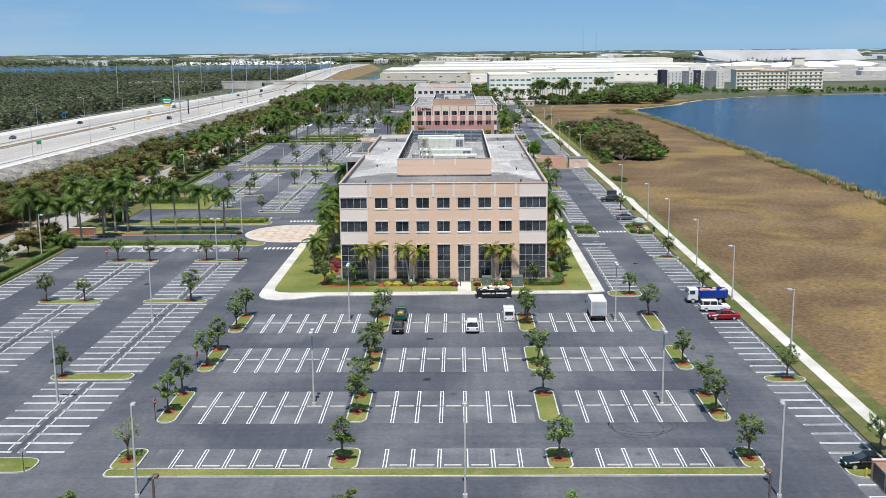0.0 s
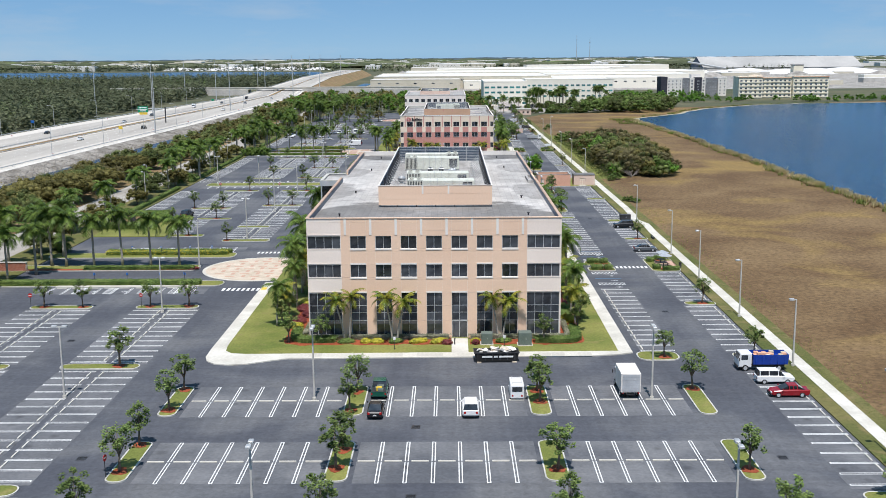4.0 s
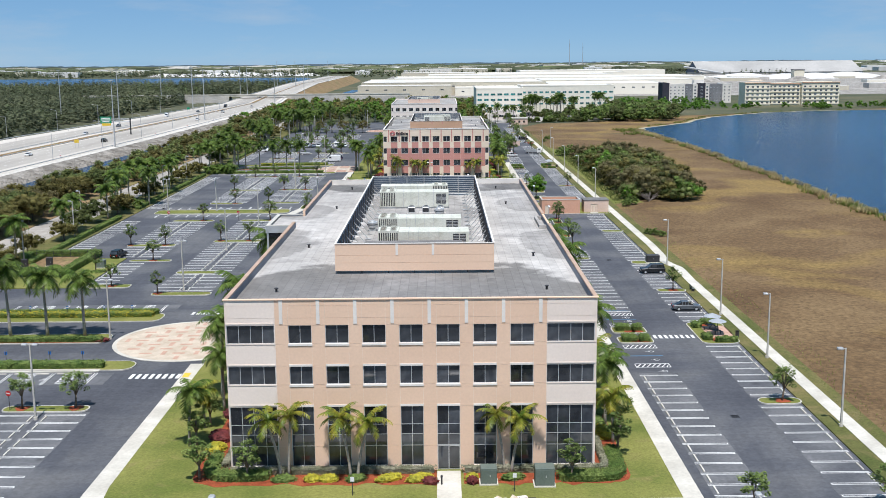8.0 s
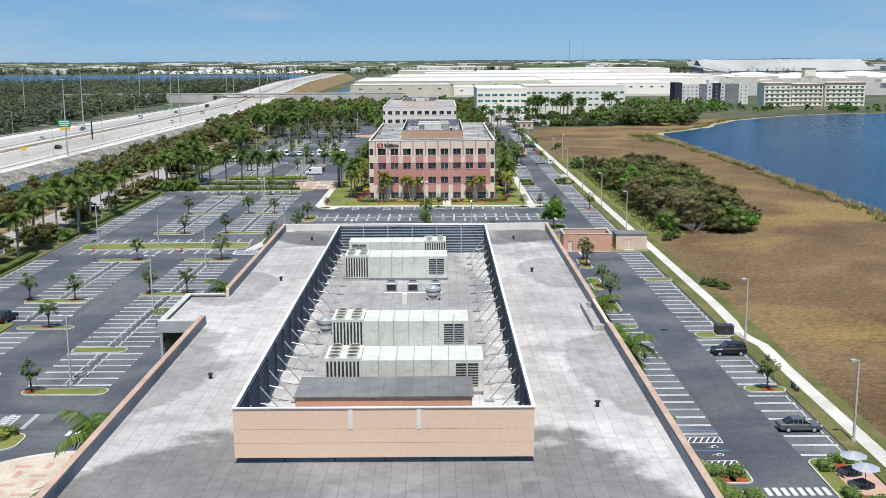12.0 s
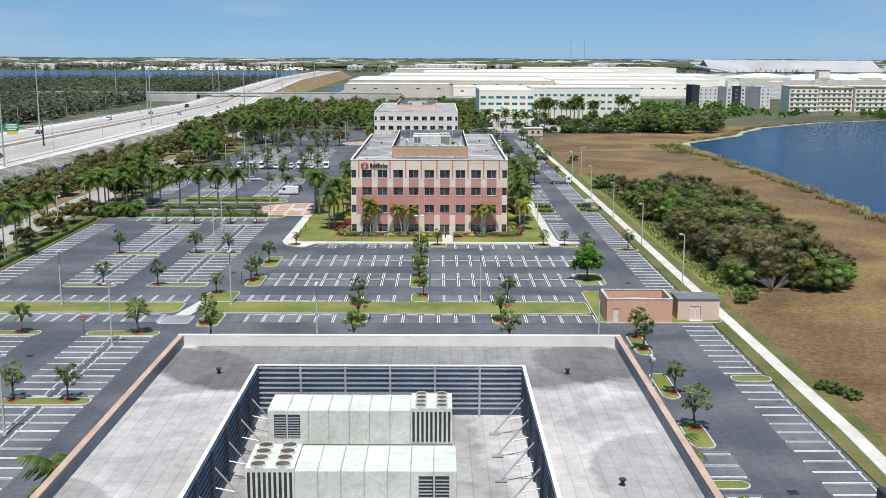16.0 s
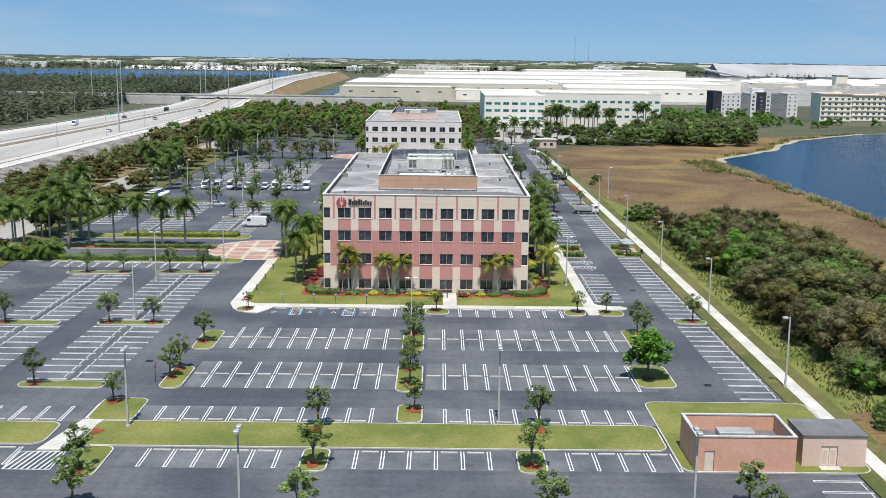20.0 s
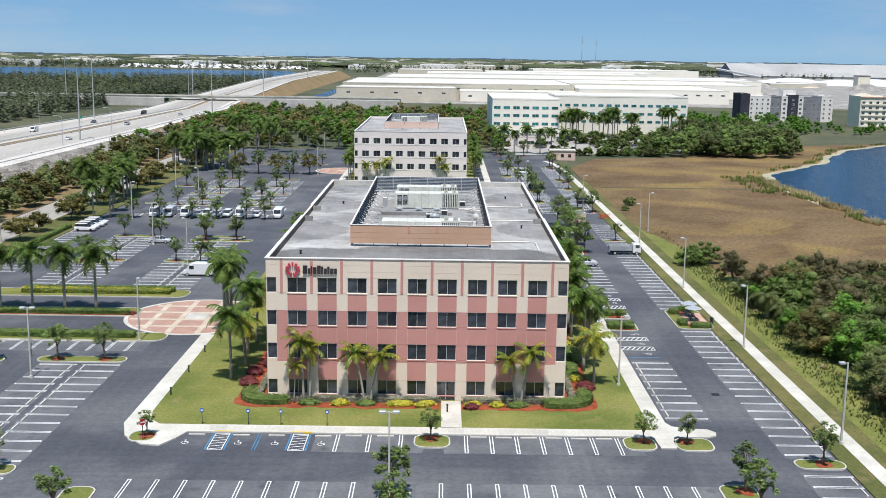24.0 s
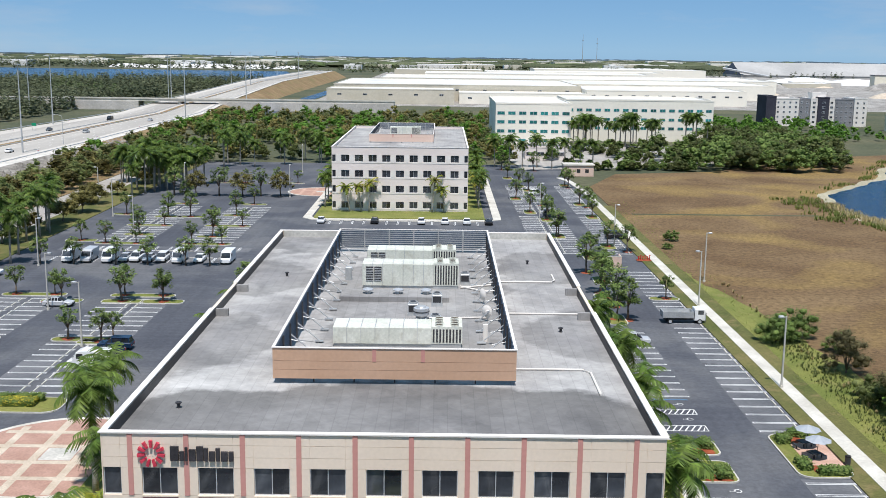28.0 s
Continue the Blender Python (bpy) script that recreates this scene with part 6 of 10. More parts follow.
tree(OAKS[0], -68.0, 291.0, 1.0, "young oak with an airy green crown on the yard lawn", "tree", "car park trees")
# ---------- palms ----------
def palm_meshes(height, fronds, length, leaf_mat, bend=0.0, girth=0.2, droop=1.0, shaft=True, leaflet=0.30):
    wood, leaves = M(), M()
    pts = [Vector((bend * (i / 6) ** 1.6, 0, height * i / 6)) for i in range(7)]
    wood.tube([p - Vector((0, 0, 0.1 if not i else 0)) for i, p in enumerate(pts)], [girth * (1.35, 1.05, 0.95, 0.95, 0.9, 0.8, 0.7)[i] for i in range(7)], 8)
    top = pts[-1]
    if shaft:
        leaves.tube([top, top + Vector((0, 0, 0.9))], [girth * 0.7, girth * 0.3], 7)
        top = top + Vector((0, 0, 0.7))
    for k in range(fronds):
        a = 2.399 * k + rng.uniform(-0.2, 0.2)
        up = 1.25 - 1.75 * (k / fronds) + rng.uniform(-0.15, 0.15)
        ln = length * rng.uniform(0.85, 1.1)
        out = Vector((math.cos(a), math.sin(a), 0))
        side = Vector((-math.sin(a), math.cos(a), 0))
        p, ang, n, path = top.copy(), up, 9, [top.copy()]
        for i in range(n):
            ang -= droop * (0.10 + 0.14 * i / n)
            p = p + (out * math.cos(ang) + Vector((0, 0, math.sin(ang)))) * (ln / n)
            path.append(p.copy())
        for i in range(n):
            e = side * 0.05 * (1 - i / 11)
            leaves.poly(path[i] - e, path[i] + e, path[i + 1] + e * 0.9, path[i + 1] - e * 0.9)
        for i in range(1, n + 1):
            q, d = path[i], (path[i] - path[i - 1])
            w = ln * leaflet * math.sin(math.pi * (0.12 + 0.8 * i / n)) ** 0.7
            for s in (-1, 1):
                for h in (0.0, 0.5):
                    b = q - d * h
                    tip = b + side * s * w * rng.uniform(0.8, 1.1) + d * 0.9 + Vector((0, 0, -w * rng.uniform(0.35, 0.75)))
                    leaves.poly(b - d * 0.27, b + d * 0.29, tip + d * 0.13, tip - d * 0.06)
    return wood.mesh("trunk", palm_bark, True), leaves.mesh("fronds", leaf_mat)


ROYAL = [palm_meshes(7.8 + 0.5 * k, 19, 3.5, palm_leaf, 0.15 * k, 0.21) for k in range(3)]
TALL = [palm_meshes(9.6 + 0.6 * k, 20, 3.6, palm_leaf, 0.2, 0.27) for k in range(2)]
SLIM = [palm_meshes(4.7 + 0.5 * k, 13, 2.25, gold_leaf, (0.9, -0.8, 0.3, 0.5)[k], 0.13, 0.92, True, 0.22) for k in range(4)]
DENSE = [palm_meshes(6.6, 16, 2.8, palm_leaf, 0.4, 0.16, 1.0), palm_meshes(4.6, 15, 2.6, gold_leaf, -0.3, 0.15, 1.0), palm_meshes(7.8, 17, 3.0, palm_leaf, 0.2, 0.18, 1.0)]
FAN = [palm_meshes(1.6 + k, 16, 1.8, thicket_leaf, 0.1, 0.18, 1.3, False) for k in range(2)] + [palm_meshes(1.1, 20, 1.5, palm_leaf, 0.05, 0.12, 1.25, False)]


def palm(meshes, x, y, size=1.0, turn=None, label="palm with a grey trunk and arching green fronds", group="palms", name="palm_tree", z=0.12):
    ob = thing(name, x, y, z, rng.uniform(0, 360) if turn is None else turn, label, "palm", group)
    ob.scale = (size, size, size * rng.uniform(0.94, 1.06))
    part("trunk", meshes[0], None, ob)
    part("fronds", meshes[1], None, ob)
    return ob


CLUMP = "tall dark green palm in a dense group by the access road"
for i in range(46):
    cx, cy, rx, ry = ((-86, 708, 12, 16), (-88, 800, 13, 12), (-88, 606, 4, 16), (-80, 690, 8, 8))[(0, 0, 1, 2, 3)[i % 5]]
    palm(ROYAL[i % 3], cx + rng.uniform(-rx, rx), cy + rng.uniform(-ry, ry), rng.uniform(0.9, 1.15), None, CLUMP, "palm groups")
MEDIAN = "tall palm with a smooth grey trunk on the planted median"
for yc, xs in ((243.0, (-54.2, -59.8, -65.4, -71.0)), (482.8, (-53.4, -58.3, -63.4, -68.4, -73.6))):
    for i, x in enumerate(xs):
        palm(ROYAL[i % 3], x, yc, 1.06, None, MEDIAN, "median palms")
ENTRY = "palm in the cluster beside the entrance drive"
for x, y in ((-76.6, 243.4), (-79.6, 243.8), (-79.8, 236.2), (-82.4, 229.4), (-85.0, 229.0), (-88.2, 227.0), (-92, 233), (-89, 246), (-84, 250), (-81, 254), (-88, 258), (-92, 226), (-95, 230)):
    palm(ROYAL[rng.randrange(3)], x, y, rng.uniform(0.95, 1.15), None, ENTRY, "entrance palms")
for x, y in ((-84.9, 472.5), (-84.9, 491), (-79, 487), (-77, 480), (-82, 479), (-87, 482), (-89, 494), (-86, 500), (-80, 496), (-88, 470), (-91, 486), (-78, 491), (-88, 521), (-83, 572), (-80, 575), (-82, 584), (-82, 674), (-80.5, 678), (-77.6, 681), (-74, 690), (-84, 668), (-79, 686), (-86, 680), (-74, 743), (-78, 700), (-70, 695)):
    palm(ROYAL[rng.randrange(3)], x, y, rng.uniform(0.9, 1.2), None, ENTRY, "entrance palms")
for x, y in ((-87.4, 361), (-89.9, 376), (-91.6, 387), (-93, 399), (-90.5, 405), (-88, 409), (-86, 395), (-84, 388), (-85, 415), (-88, 372), (-87, 300), (-90, 285), (-88, 330), (-90, 344), (-88, 430), (-90, 446)):
    palm(ROYAL[rng.randrange(3)], x, y, rng.uniform(0.9, 1.15), None, "palm on the verge beside the access road", "verge palms")
for x, y in ((-31.9, 476.4), (-32.2, 482.7), (-30.4, 471.6)):
    palm(TALL[rng.randrange(2)], x, y, 0.92, None, "very tall palm with a thick grey trunk by the plaza", "plaza palms")
FRONT = "slender palm with a curved trunk and yellowing fronds before the facade"
for i, (x, y, k, turn) in enumerate(((-16.4, 188.1, 0, 190), (-15.6, 188.1, 2, 10), (-9.4, 187.5, 1, 20), (-8.7, 187.5, 0, 15), (5.9, 189.0, 1, 0), (6.6, 188.6, 0, 20),
                                     (-15.3, 440.6, 2, 150), (-14.6, 440.8, 3, 80), (-8.2, 440.6, 0, 170), (-7.4, 440.6, 0, 10), (9.6, 440.8, 1, 10), (10.3, 440.8, 0, 10), (-16.4, 440.5, 2, 0))):
    palm(SLIM[k], x, y, (1.15, 1.0, 1.12)[i % 3] if i < 12 else 0.7, turn, FRONT, "facade palms")
for i, x in enumerate((-22, -19, -17, -1, 2)):
    palm(SLIM[i % 4], x, 644.2, 1.15, None, FRONT, "facade palms")
SIDE = "palm in the planting bed along the side of the office block"
for i in range(17):
    y = 197 + i * 5.6
    if not 237 < y < 252:
        palm(DENSE[i % 3], -26.6 + rng.uniform(-1.2, 1.0), y, rng.uniform(1.2, 1.5) if i > 2 else rng.uniform(0.7, 0.95), None, SIDE, "bed palms")
    palm(DENSE[(i + 1) % 3], 18.3 + rng.uniform(-0.6, 0.9), y, rng.uniform(1.05, 1.35) if i > 2 else rng.uniform(0.75, 1.0), None, SIDE, "bed palms")
for i in range(12):
    y = 449 + i * 5.6
    if not 473 < y < 486:
        palm(DENSE[i % 3], -24.4 + rng.uniform(-1.4, 1.2), y, rng.uniform(1.0, 1.25), None, SIDE, "bed palms")
    palm(DENSE[(i + 1) % 3], 20.4 + rng.uniform(-1.0, 1.0), y, rng.uniform(1.0, 1.3), None, SIDE, "bed palms")
for x, y in ((-81, 467), (-79, 469.5), (-77, 467.5), (-83, 470), (-76, 470), (-80, 472.6), (-84, 467), (-78, 473.5), (-82, 474), (-86, 227), (-84, 224.6), (-88, 224), (-85, 262), (-83, 259), (-88, 378), (-85, 381), (-90, 383)):
    palm(FAN[2], x, y, rng.uniform(1.3, 1.9), None, "bushy clump of low palms beside the drive", "palm clumps", "palm_shrub")
for i in range(7):
    palm(DENSE[i % 2], 11.0, 652 + i * 9, 1.25, None, SIDE, "bed palms")
    palm(DENSE[i % 2], -29.0, 652 + i * 9, 1.2, None, SIDE, "bed palms")
for x, y in ((-26.8, 197.0), (-24.4, 187.6), (-19.6, 187.4), (12.4, 186.8), (18.0, 193.6), (19.2, 200), (-26.6, 203)):
    tree(OAKS[1], x, y, rng.uniform(0.8, 0.95), "small green tree in the planting bed", "tree", "bed trees")

# ---------- tree belt between car parks and highway ----------
BELT = "broad spreading tree with an olive green crown by the road"
far_belt = ([], [])
for i in range(250):
    y = 120 + i * 2.6 + rng.uniform(-3, 3)
    x = (-107.5, -113, -119)[i % 3] + rng.uniform(-2.2, 2.2)
    kind = rng.random()
    if y > 420:
        far_belt[i % 2].append((x, y, rng.uniform(5, 7.5)))
    elif kind < 0.78:
        tree(BROAD[rng.randrange(4)], x, y, rng.uniform(0.82, 1.08), BELT, "tree", "roadside trees")
    else:
        tree(FINE[rng.randrange(2)], x, y, rng.uniform(0.75, 1.0), "thin brownish tree with a sparse crown", "tree", "roadside trees")
for i in range(44):
    y = 128 + i * 14.2 + rng.uniform(-3, 3)
    if any(abs(y - c) < 9 for c in (243, 482, 682)):
        continue
    tree(BROAD[rng.randrange(4)], -88.6 + rng.uniform(-1.5, 1.5), y, rng.uniform(0.5, 0.8), BELT, "tree", "roadside trees")

# ---------- thicket beside the footpath ----------
THICK = "dense wild shrub of green and brown leaves in the dry field"


def between(pairs, v):
    """Reads a value off a line of (place, value) pairs."""
    for (a, p), (b, q) in zip(pairs, pairs[1:]):
        if v <= b:
            return p + (q - p) * max(0.0, (v - a) / (b - a))
    return pairs[-1][1]


for i in range(128):
    y = 387.5 + 116 * rng.random() ** 1.1
    a, b = 53.4, between([(384, 70), (392, 75), (430, 77), (470, 79), (492, 76), (504, 64)], y)
    x = a + (b - a) * ((i * 0.618) % 1.0)
    if abs(x - 59) < 4 and y < 391:
        y += 7
    deep = min(x - a, b - x, (y - 384) * 0.6, (508 - y) * 0.6)
    tree(SHRUBS[rng.choice((0, 0, 1, 2, 3, 4, 4, 5) if y < 412 else (0, 0, 1, 2, 2, 2, 3, 3, 4, 4, 5))], x, y, rng.uniform(0.95, 1.4) + min(0.5, 0.08 * max(0.0, deep)), THICK, "shrub", "thicket shrubs", "shrub", 0.0)
tree(SHRUBS[3], 61.5, 395.5, 1.3, "large dark green shrub at the near end of the thicket", "shrub", "thicket shrubs", "shrub", 0.0)
for x, y, s in ((47.8, 331.0, 0.36), (49.0, 329.6, 0.42), (50.2, 327.4, 0.36), (50.6, 377, 0.5), (52.6, 380, 0.62), (49.6, 526, 1.0), (53.0, 528.5, 1.1), (57.0, 521.5, 0.75), (52.0, 608, 0.6), (49, 598, 0.35)):
    tree(SHRUBS[3], x, y, s, "low dark green bush in the dry grass", "shrub", "field bushes", "bush", 0.0)
tree(SHRUBS[2], 54.2, 511.5, 1.15, "round brown bush beside the thicket", "shrub", "field bushes", "bush", 0.0)
for x, y in ((52.6, 478), (54.6, 481), (52.4, 484), (54.8, 487), (53.0, 490), (56.2, 492), (53.4, 473)):
    palm(FAN[rng.randrange(2)], x, y, rng.uniform(1.1, 1.5), None, "low wild palm at the edge of the thicket", "wild palms", "palm_shrub", 0.0)
# bare dead branches at the near end of the thicket
dead = thing("dead_tree", 58.5, 385.5, 0, 0, "leafless grey dead tree lying against the thicket", "dead tree")
twigs = M()
for i in range(26):
    a = rng.uniform(0, 2 * math.pi)
    d = Vector((math.cos(a), 0.4 * math.sin(a), rng.uniform(0.25, 1.0))).normalized()
    l = rng.uniform(2.4, 5.0)
    mid = d * l * 0.5 + Vector((0, 0, 0.3))
    twigs.tube([(0, 0, 0.2), mid, d * l], [0.07, 0.045, 0.015], 5)
    for j in range(3):
        e = mid + Vector((rng.uniform(-1, 1), rng.uniform(-0.6, 0.6), rng.uniform(0, 0.9)))
        twigs.tube([mid, e], [0.03, 0.01], 4)
part("branches", twigs, material("dead_wood", (0.20, 0.17, 0.15), (0.32, 0.28, 0.25), 1.0, 8.0, 0.95), dead)
part("stump", M().tube([(0, 0, -0.1), (0, 0, 0.5)], [0.25, 0.15], 8), bark, dead)

# ---------- joined vegetation too many to count ----------
def tuft_field(name, spots, size, mt, label, blades=6):
    m = M()
    for x, y in spots:
        h = size * rng.uniform(0.6, 1.3)
        for k in range(blades):
            a = rng.uniform(0, 2 * math.pi)
            dx, dy = math.cos(a), math.sin(a)
            w = 0.10 * size
            m.poly((x - dy * w, y + dx * w, 0), (x + dy * w, y - dx * w, 0), (x + dx * h * 0.45, y + dy * h * 0.45, h))
    solo(name, m, mt, label, "grass", kind="stuff")


dry_tussock = material("dry_tussock", (0.19, 0.13, 0.06), (0.29, 0.205, 0.095), 0.03, 1.0, 0.95, island=0.3, glow_through=0.4)
lime_weed = material("green_weeds", (0.16, 0.21, 0.05), (0.28, 0.30, 0.085), 0.2, 2.0, 0.9, island=0.3, glow_through=0.4)
shore_line = [p for p in SHORE if 150 < p[1] < 668]
straw, green = [], []
for i in range(330):
    k = rng.randrange(len(shore_line) - 1)
    f = rng.random()
    x = shore_line[k][0] + (shore_line[k + 1][0] - shore_line[k][0]) * f
    y = shore_line[k][1] + (shore_line[k + 1][1] - shore_line[k][1]) * f
    fresh = rng.random() < 0.42
    back = rng.uniform(1.6, 4.2) if fresh else rng.uniform(-0.4, 3.0)
    for n in range(rng.randrange(8, 20)):
        (green if fresh else straw).append((x - back + rng.gauss(0, 0.8), y + rng.gauss(0, 1.6)))
tip_line = [p for p in SHORE if 668 <= p[1] < 855]
for i in range(70):
    x, y = tip_line[rng.randrange(len(tip_line))]
    for n in range(7):
        green.append((x - 4.5 + rng.gauss(0, 1.2), y + 3.0 + rng.gauss(0, 1.2)))
for i in range(26):
    x, y = 96 + 9 * rng.random(), 632 + 52 * rng.random()
    for n in range(12):
        green.append((x + rng.gauss(0, 1.0), y + rng.gauss(0, 1.4)))
tuft_field("shore_reeds", straw, 1.25, reed_leaf, "dry yellow reeds along the lake shore", 9)
tuft_field("shore_scrub", green, 1.0, lime_weed, "green reeds and low scrub along the lake shore", 8)
tuft_field("field_tussocks", [(49 + 58 * rng.random(), 130 + 590 * rng.random()) for _ in range(18000)], 0.17, dry_tussock, "tussocks of dry straw-coloured grass", 3)
tuft_field("verge_weeds", [(46.8 + 5.5 * rng.random() ** 1.5, 150 + 520 * rng.random()) for _ in range(5000)], 0.26, lime_weed, "green weeds along the footpath", 4)


tuft_field("verge_scrub", [(48.4 + 5.2 * rng.random() ** 0.7, y) for y in (382 + 150 * rng.random() for _ in range(2600))], 0.5, thicket_leaf, "rough dark grass and low scrub before the thicket", 7)
tuft_field("path_tussocks", [(51.6 + 1.3 * rng.random(), 385 + 180 * rng.random()) for _ in range(120)], 0.65, reed_leaf, "grey-brown grass tussocks along the footpath", 22)


def grove(name, spots, label, mt, clumps=9, per=16, leaf=1.0):
    """Many broad-leaved trees as one mass: each a dome of uneven clumps of leaf sprays."""
    m, lumps = M(), M()
    for x, y, h in spots:
        r = h * rng.uniform(0.40, 0.54)
        for k in range(clumps):
            a = 2.4 * k + rng.random()
            f = math.sqrt((k + 0.4) / clumps)
            c = Vector((x + math.cos(a) * r * f, y + math.sin(a) * r * f, h * (0.80 - 0.60 * f * f) * rng.uniform(0.85, 1.1)))
            cr = r * rng.uniform(0.34, 0.5)
            knot(lumps, c, cr * 0.72)
            for i in range(per):
                v = Vector((rng.gauss(0, 1), rng.gauss(0, 1), rng.gauss(0.25, 0.8))).normalized() * cr * rng.uniform(0.65, 1.0)
                leaf_quad(m, c + v, leaf * rng.uniform(0.8, 1.5), 0.2)
    n = len(lumps.v)
    lumps.soft = len(lumps.f)
    lumps.v += m.v
    lumps.f += [tuple(n + k for k in f) for f in m.f]
    solo(name, lumps, mt, label, "wood", kind="stuff")


def wood_mass(name, spots, label, mt, quads=14, leaf=0.36):
    m = M()
    for x, y, h in spots:
        r = h * 0.33
        for k in range(quads):
            f = (k + 0.5) / quads
            a = 2.4 * k + rng.random()
            rr = r * (1 - f) ** 0.6 * rng.uniform(0.4, 1.0)
            leaf_quad(m, Vector((x + math.cos(a) * rr, y + math.sin(a) * rr, h * (0.12 + 0.86 * f))), h * leaf * (1.1 - 0.55 * f), 0.1)
    solo(name, m, mt, label, "wood", kind="stuff")


grove("roadside_wood", far_belt[0], "olive brown trees along the far access road", olive_leaf, 12, 34, 0.55)
grove("roadside_wood", far_belt[1], "green trees along the far access road", thicket_leaf, 12, 34, 0.55)
spots = []
while len(spots) < 12500:
    y = 240 + 1560 * rng.random()
    edge = -232 if y < 1100 else -232 + (y - 1100) * 0.05
    x = edge - 640 * rng.random() ** 1.3 * (0.5 + y / 1800)
    if y < 1650 - 0.06 * abs(x):
        spots.append((x, y, rng.uniform(7, 12.5)))
wood_mass("pine_wood", spots, "dense grey-green pine wood beyond the highway", wood_leaf, 20, 0.24)
spots = [(-240 - 1500 * rng.random(), 2280 + 500 * rng.random(), rng.uniform(9, 14)) for _ in range(1500)]
spots += [(-200 + 900 * rng.random(), 2150 + 700 * rng.random(), rng.uniform(7, 12)) for _ in range(900)]
wood_mass("far_wood", spots, "distant dark woods on the horizon", wood_leaf, 8, 0.42)


def canopy(name, spots, label, mt):
    """Wide low masses of far tree crowns."""
    m = M()
    for x, y, rx, ry, h in spots:
        n = len(m.v)
        m.v += [(x + v.x * rx * rng.uniform(0.7, 1.15), y + v.y * ry * rng.uniform(0.7, 1.15), h * 0.4 + v.z * h * 0.6 * rng.uniform(0.8, 1.1)) for v in ICO]
        m.f += [tuple(n + i for i in f) for f in ICO_F]
    solo(name, m, mt, label, "wood", kind="stuff")


canopy("far_canopy", [(rng.uniform(-2600, 2600), rng.uniform(2700, 4100), rng.uniform(20, 90), rng.uniform(20, 60), rng.uniform(7, 14)) for _ in range(1500)], "far flat woods between the industrial buildings", wood_leaf)
# distance haze is put into this skyline's blue-grey base colour
far_blue = material("hazy_distant_woods", (0.085, 0.120, 0.150), (0.125, 0.165, 0.195), 0.004, 0.03, 0.95, fine=0.12, spec=0.0)
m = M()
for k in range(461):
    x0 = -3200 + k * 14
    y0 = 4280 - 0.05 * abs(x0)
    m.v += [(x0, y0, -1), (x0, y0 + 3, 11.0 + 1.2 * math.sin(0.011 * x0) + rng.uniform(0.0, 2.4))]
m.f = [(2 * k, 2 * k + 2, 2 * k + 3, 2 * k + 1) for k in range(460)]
solo("backdrop", m, far_blue, "plain far wooded skyline with distance haze in its blue-grey colour", "skyline", kind="structure")
spots = [(-92 + rng.uniform(0, 120), 748 + rng.uniform(0, 270), rng.uniform(5.5, 8.5)) for _ in range(360)]
spots += [(-130 + rng.uniform(0, 30), 720 + rng.uniform(0, 310), rng.uniform(5.5, 8)) for _ in range(140)]
keep = [s for s in spots if not (-38 < s[0] < 20 and s[1] < 775)]
keep = [s for i, s in enumerate(keep) if i % 4]
grove("park_trees", keep[::3], "green tree belt between the car parks and the warehouses", thicket_leaf, 9, 26, 0.6)
grove("park_trees", keep[1::3], "olive green tree belt between the car parks and the warehouses", olive_leaf, 9, 26, 0.6)
grove("park_trees", keep[2::3], "fresh green tree belt between the car parks and the warehouses", bright_leaf, 9, 26, 0.6)
for i in range(22):
    palm(ROYAL[i % 3], -84 + 3.9 * i + rng.uniform(-2, 2) if i < 14 else 20 + 5 * (i - 14), 742 + rng.uniform(0, 34) if i < 14 else 748 + rng.uniform(0, 8), rng.uniform(0.85, 1.15), None, "palm among the trees of the northern park", "park palms")
spots = [(84 + 66 * rng.random(), 745 + 58 * rng.random(), rng.uniform(6, 11)) for _ in range(100)]
spots += [(44 + 48 * rng.random(), 746 + 9 * rng.random(), rng.uniform(2.5, 4)) for _ in range(40)]
spots += [(40 + 78 * rng.random(), 772 + 66 * rng.random(), rng.uniform(3, 5.5)) for _ in range(34)]
spots += [(118 + 44 * rng.random(), 800 + 70 * rng.random(), rng.uniform(6, 10)) for _ in range(70)]
grove("lakeside_wood", spots[::2], "green mangrove wood at the end of the lake", thicket_leaf, 10, 26, 0.7)
grove("lakeside_wood", spots[1::2], "grey-green mangrove wood at the end of the lake", hedge_leaf, 10, 26, 0.7)
spots = [(150 + 330 * rng.random(), 872 + 50 * rng.random(), rng.uniform(3, 6)) for _ in range(110)] + [(120 + 90 * rng.random(), 930 + 60 * rng.random(), rng.uniform(4, 8)) for _ in range(60)]
grove("lakeside_hedge", spots, "row of low green trees before the apartments", bright_leaf, 6, 16, 0.9)

# ---------- lamp posts ----------
pole_grey = material("pale_grey_pole", (0.42, 0.40, 0.36), (0.52, 0.50, 0.46), 0.5, 6.0, 0.7, fine=0.06)


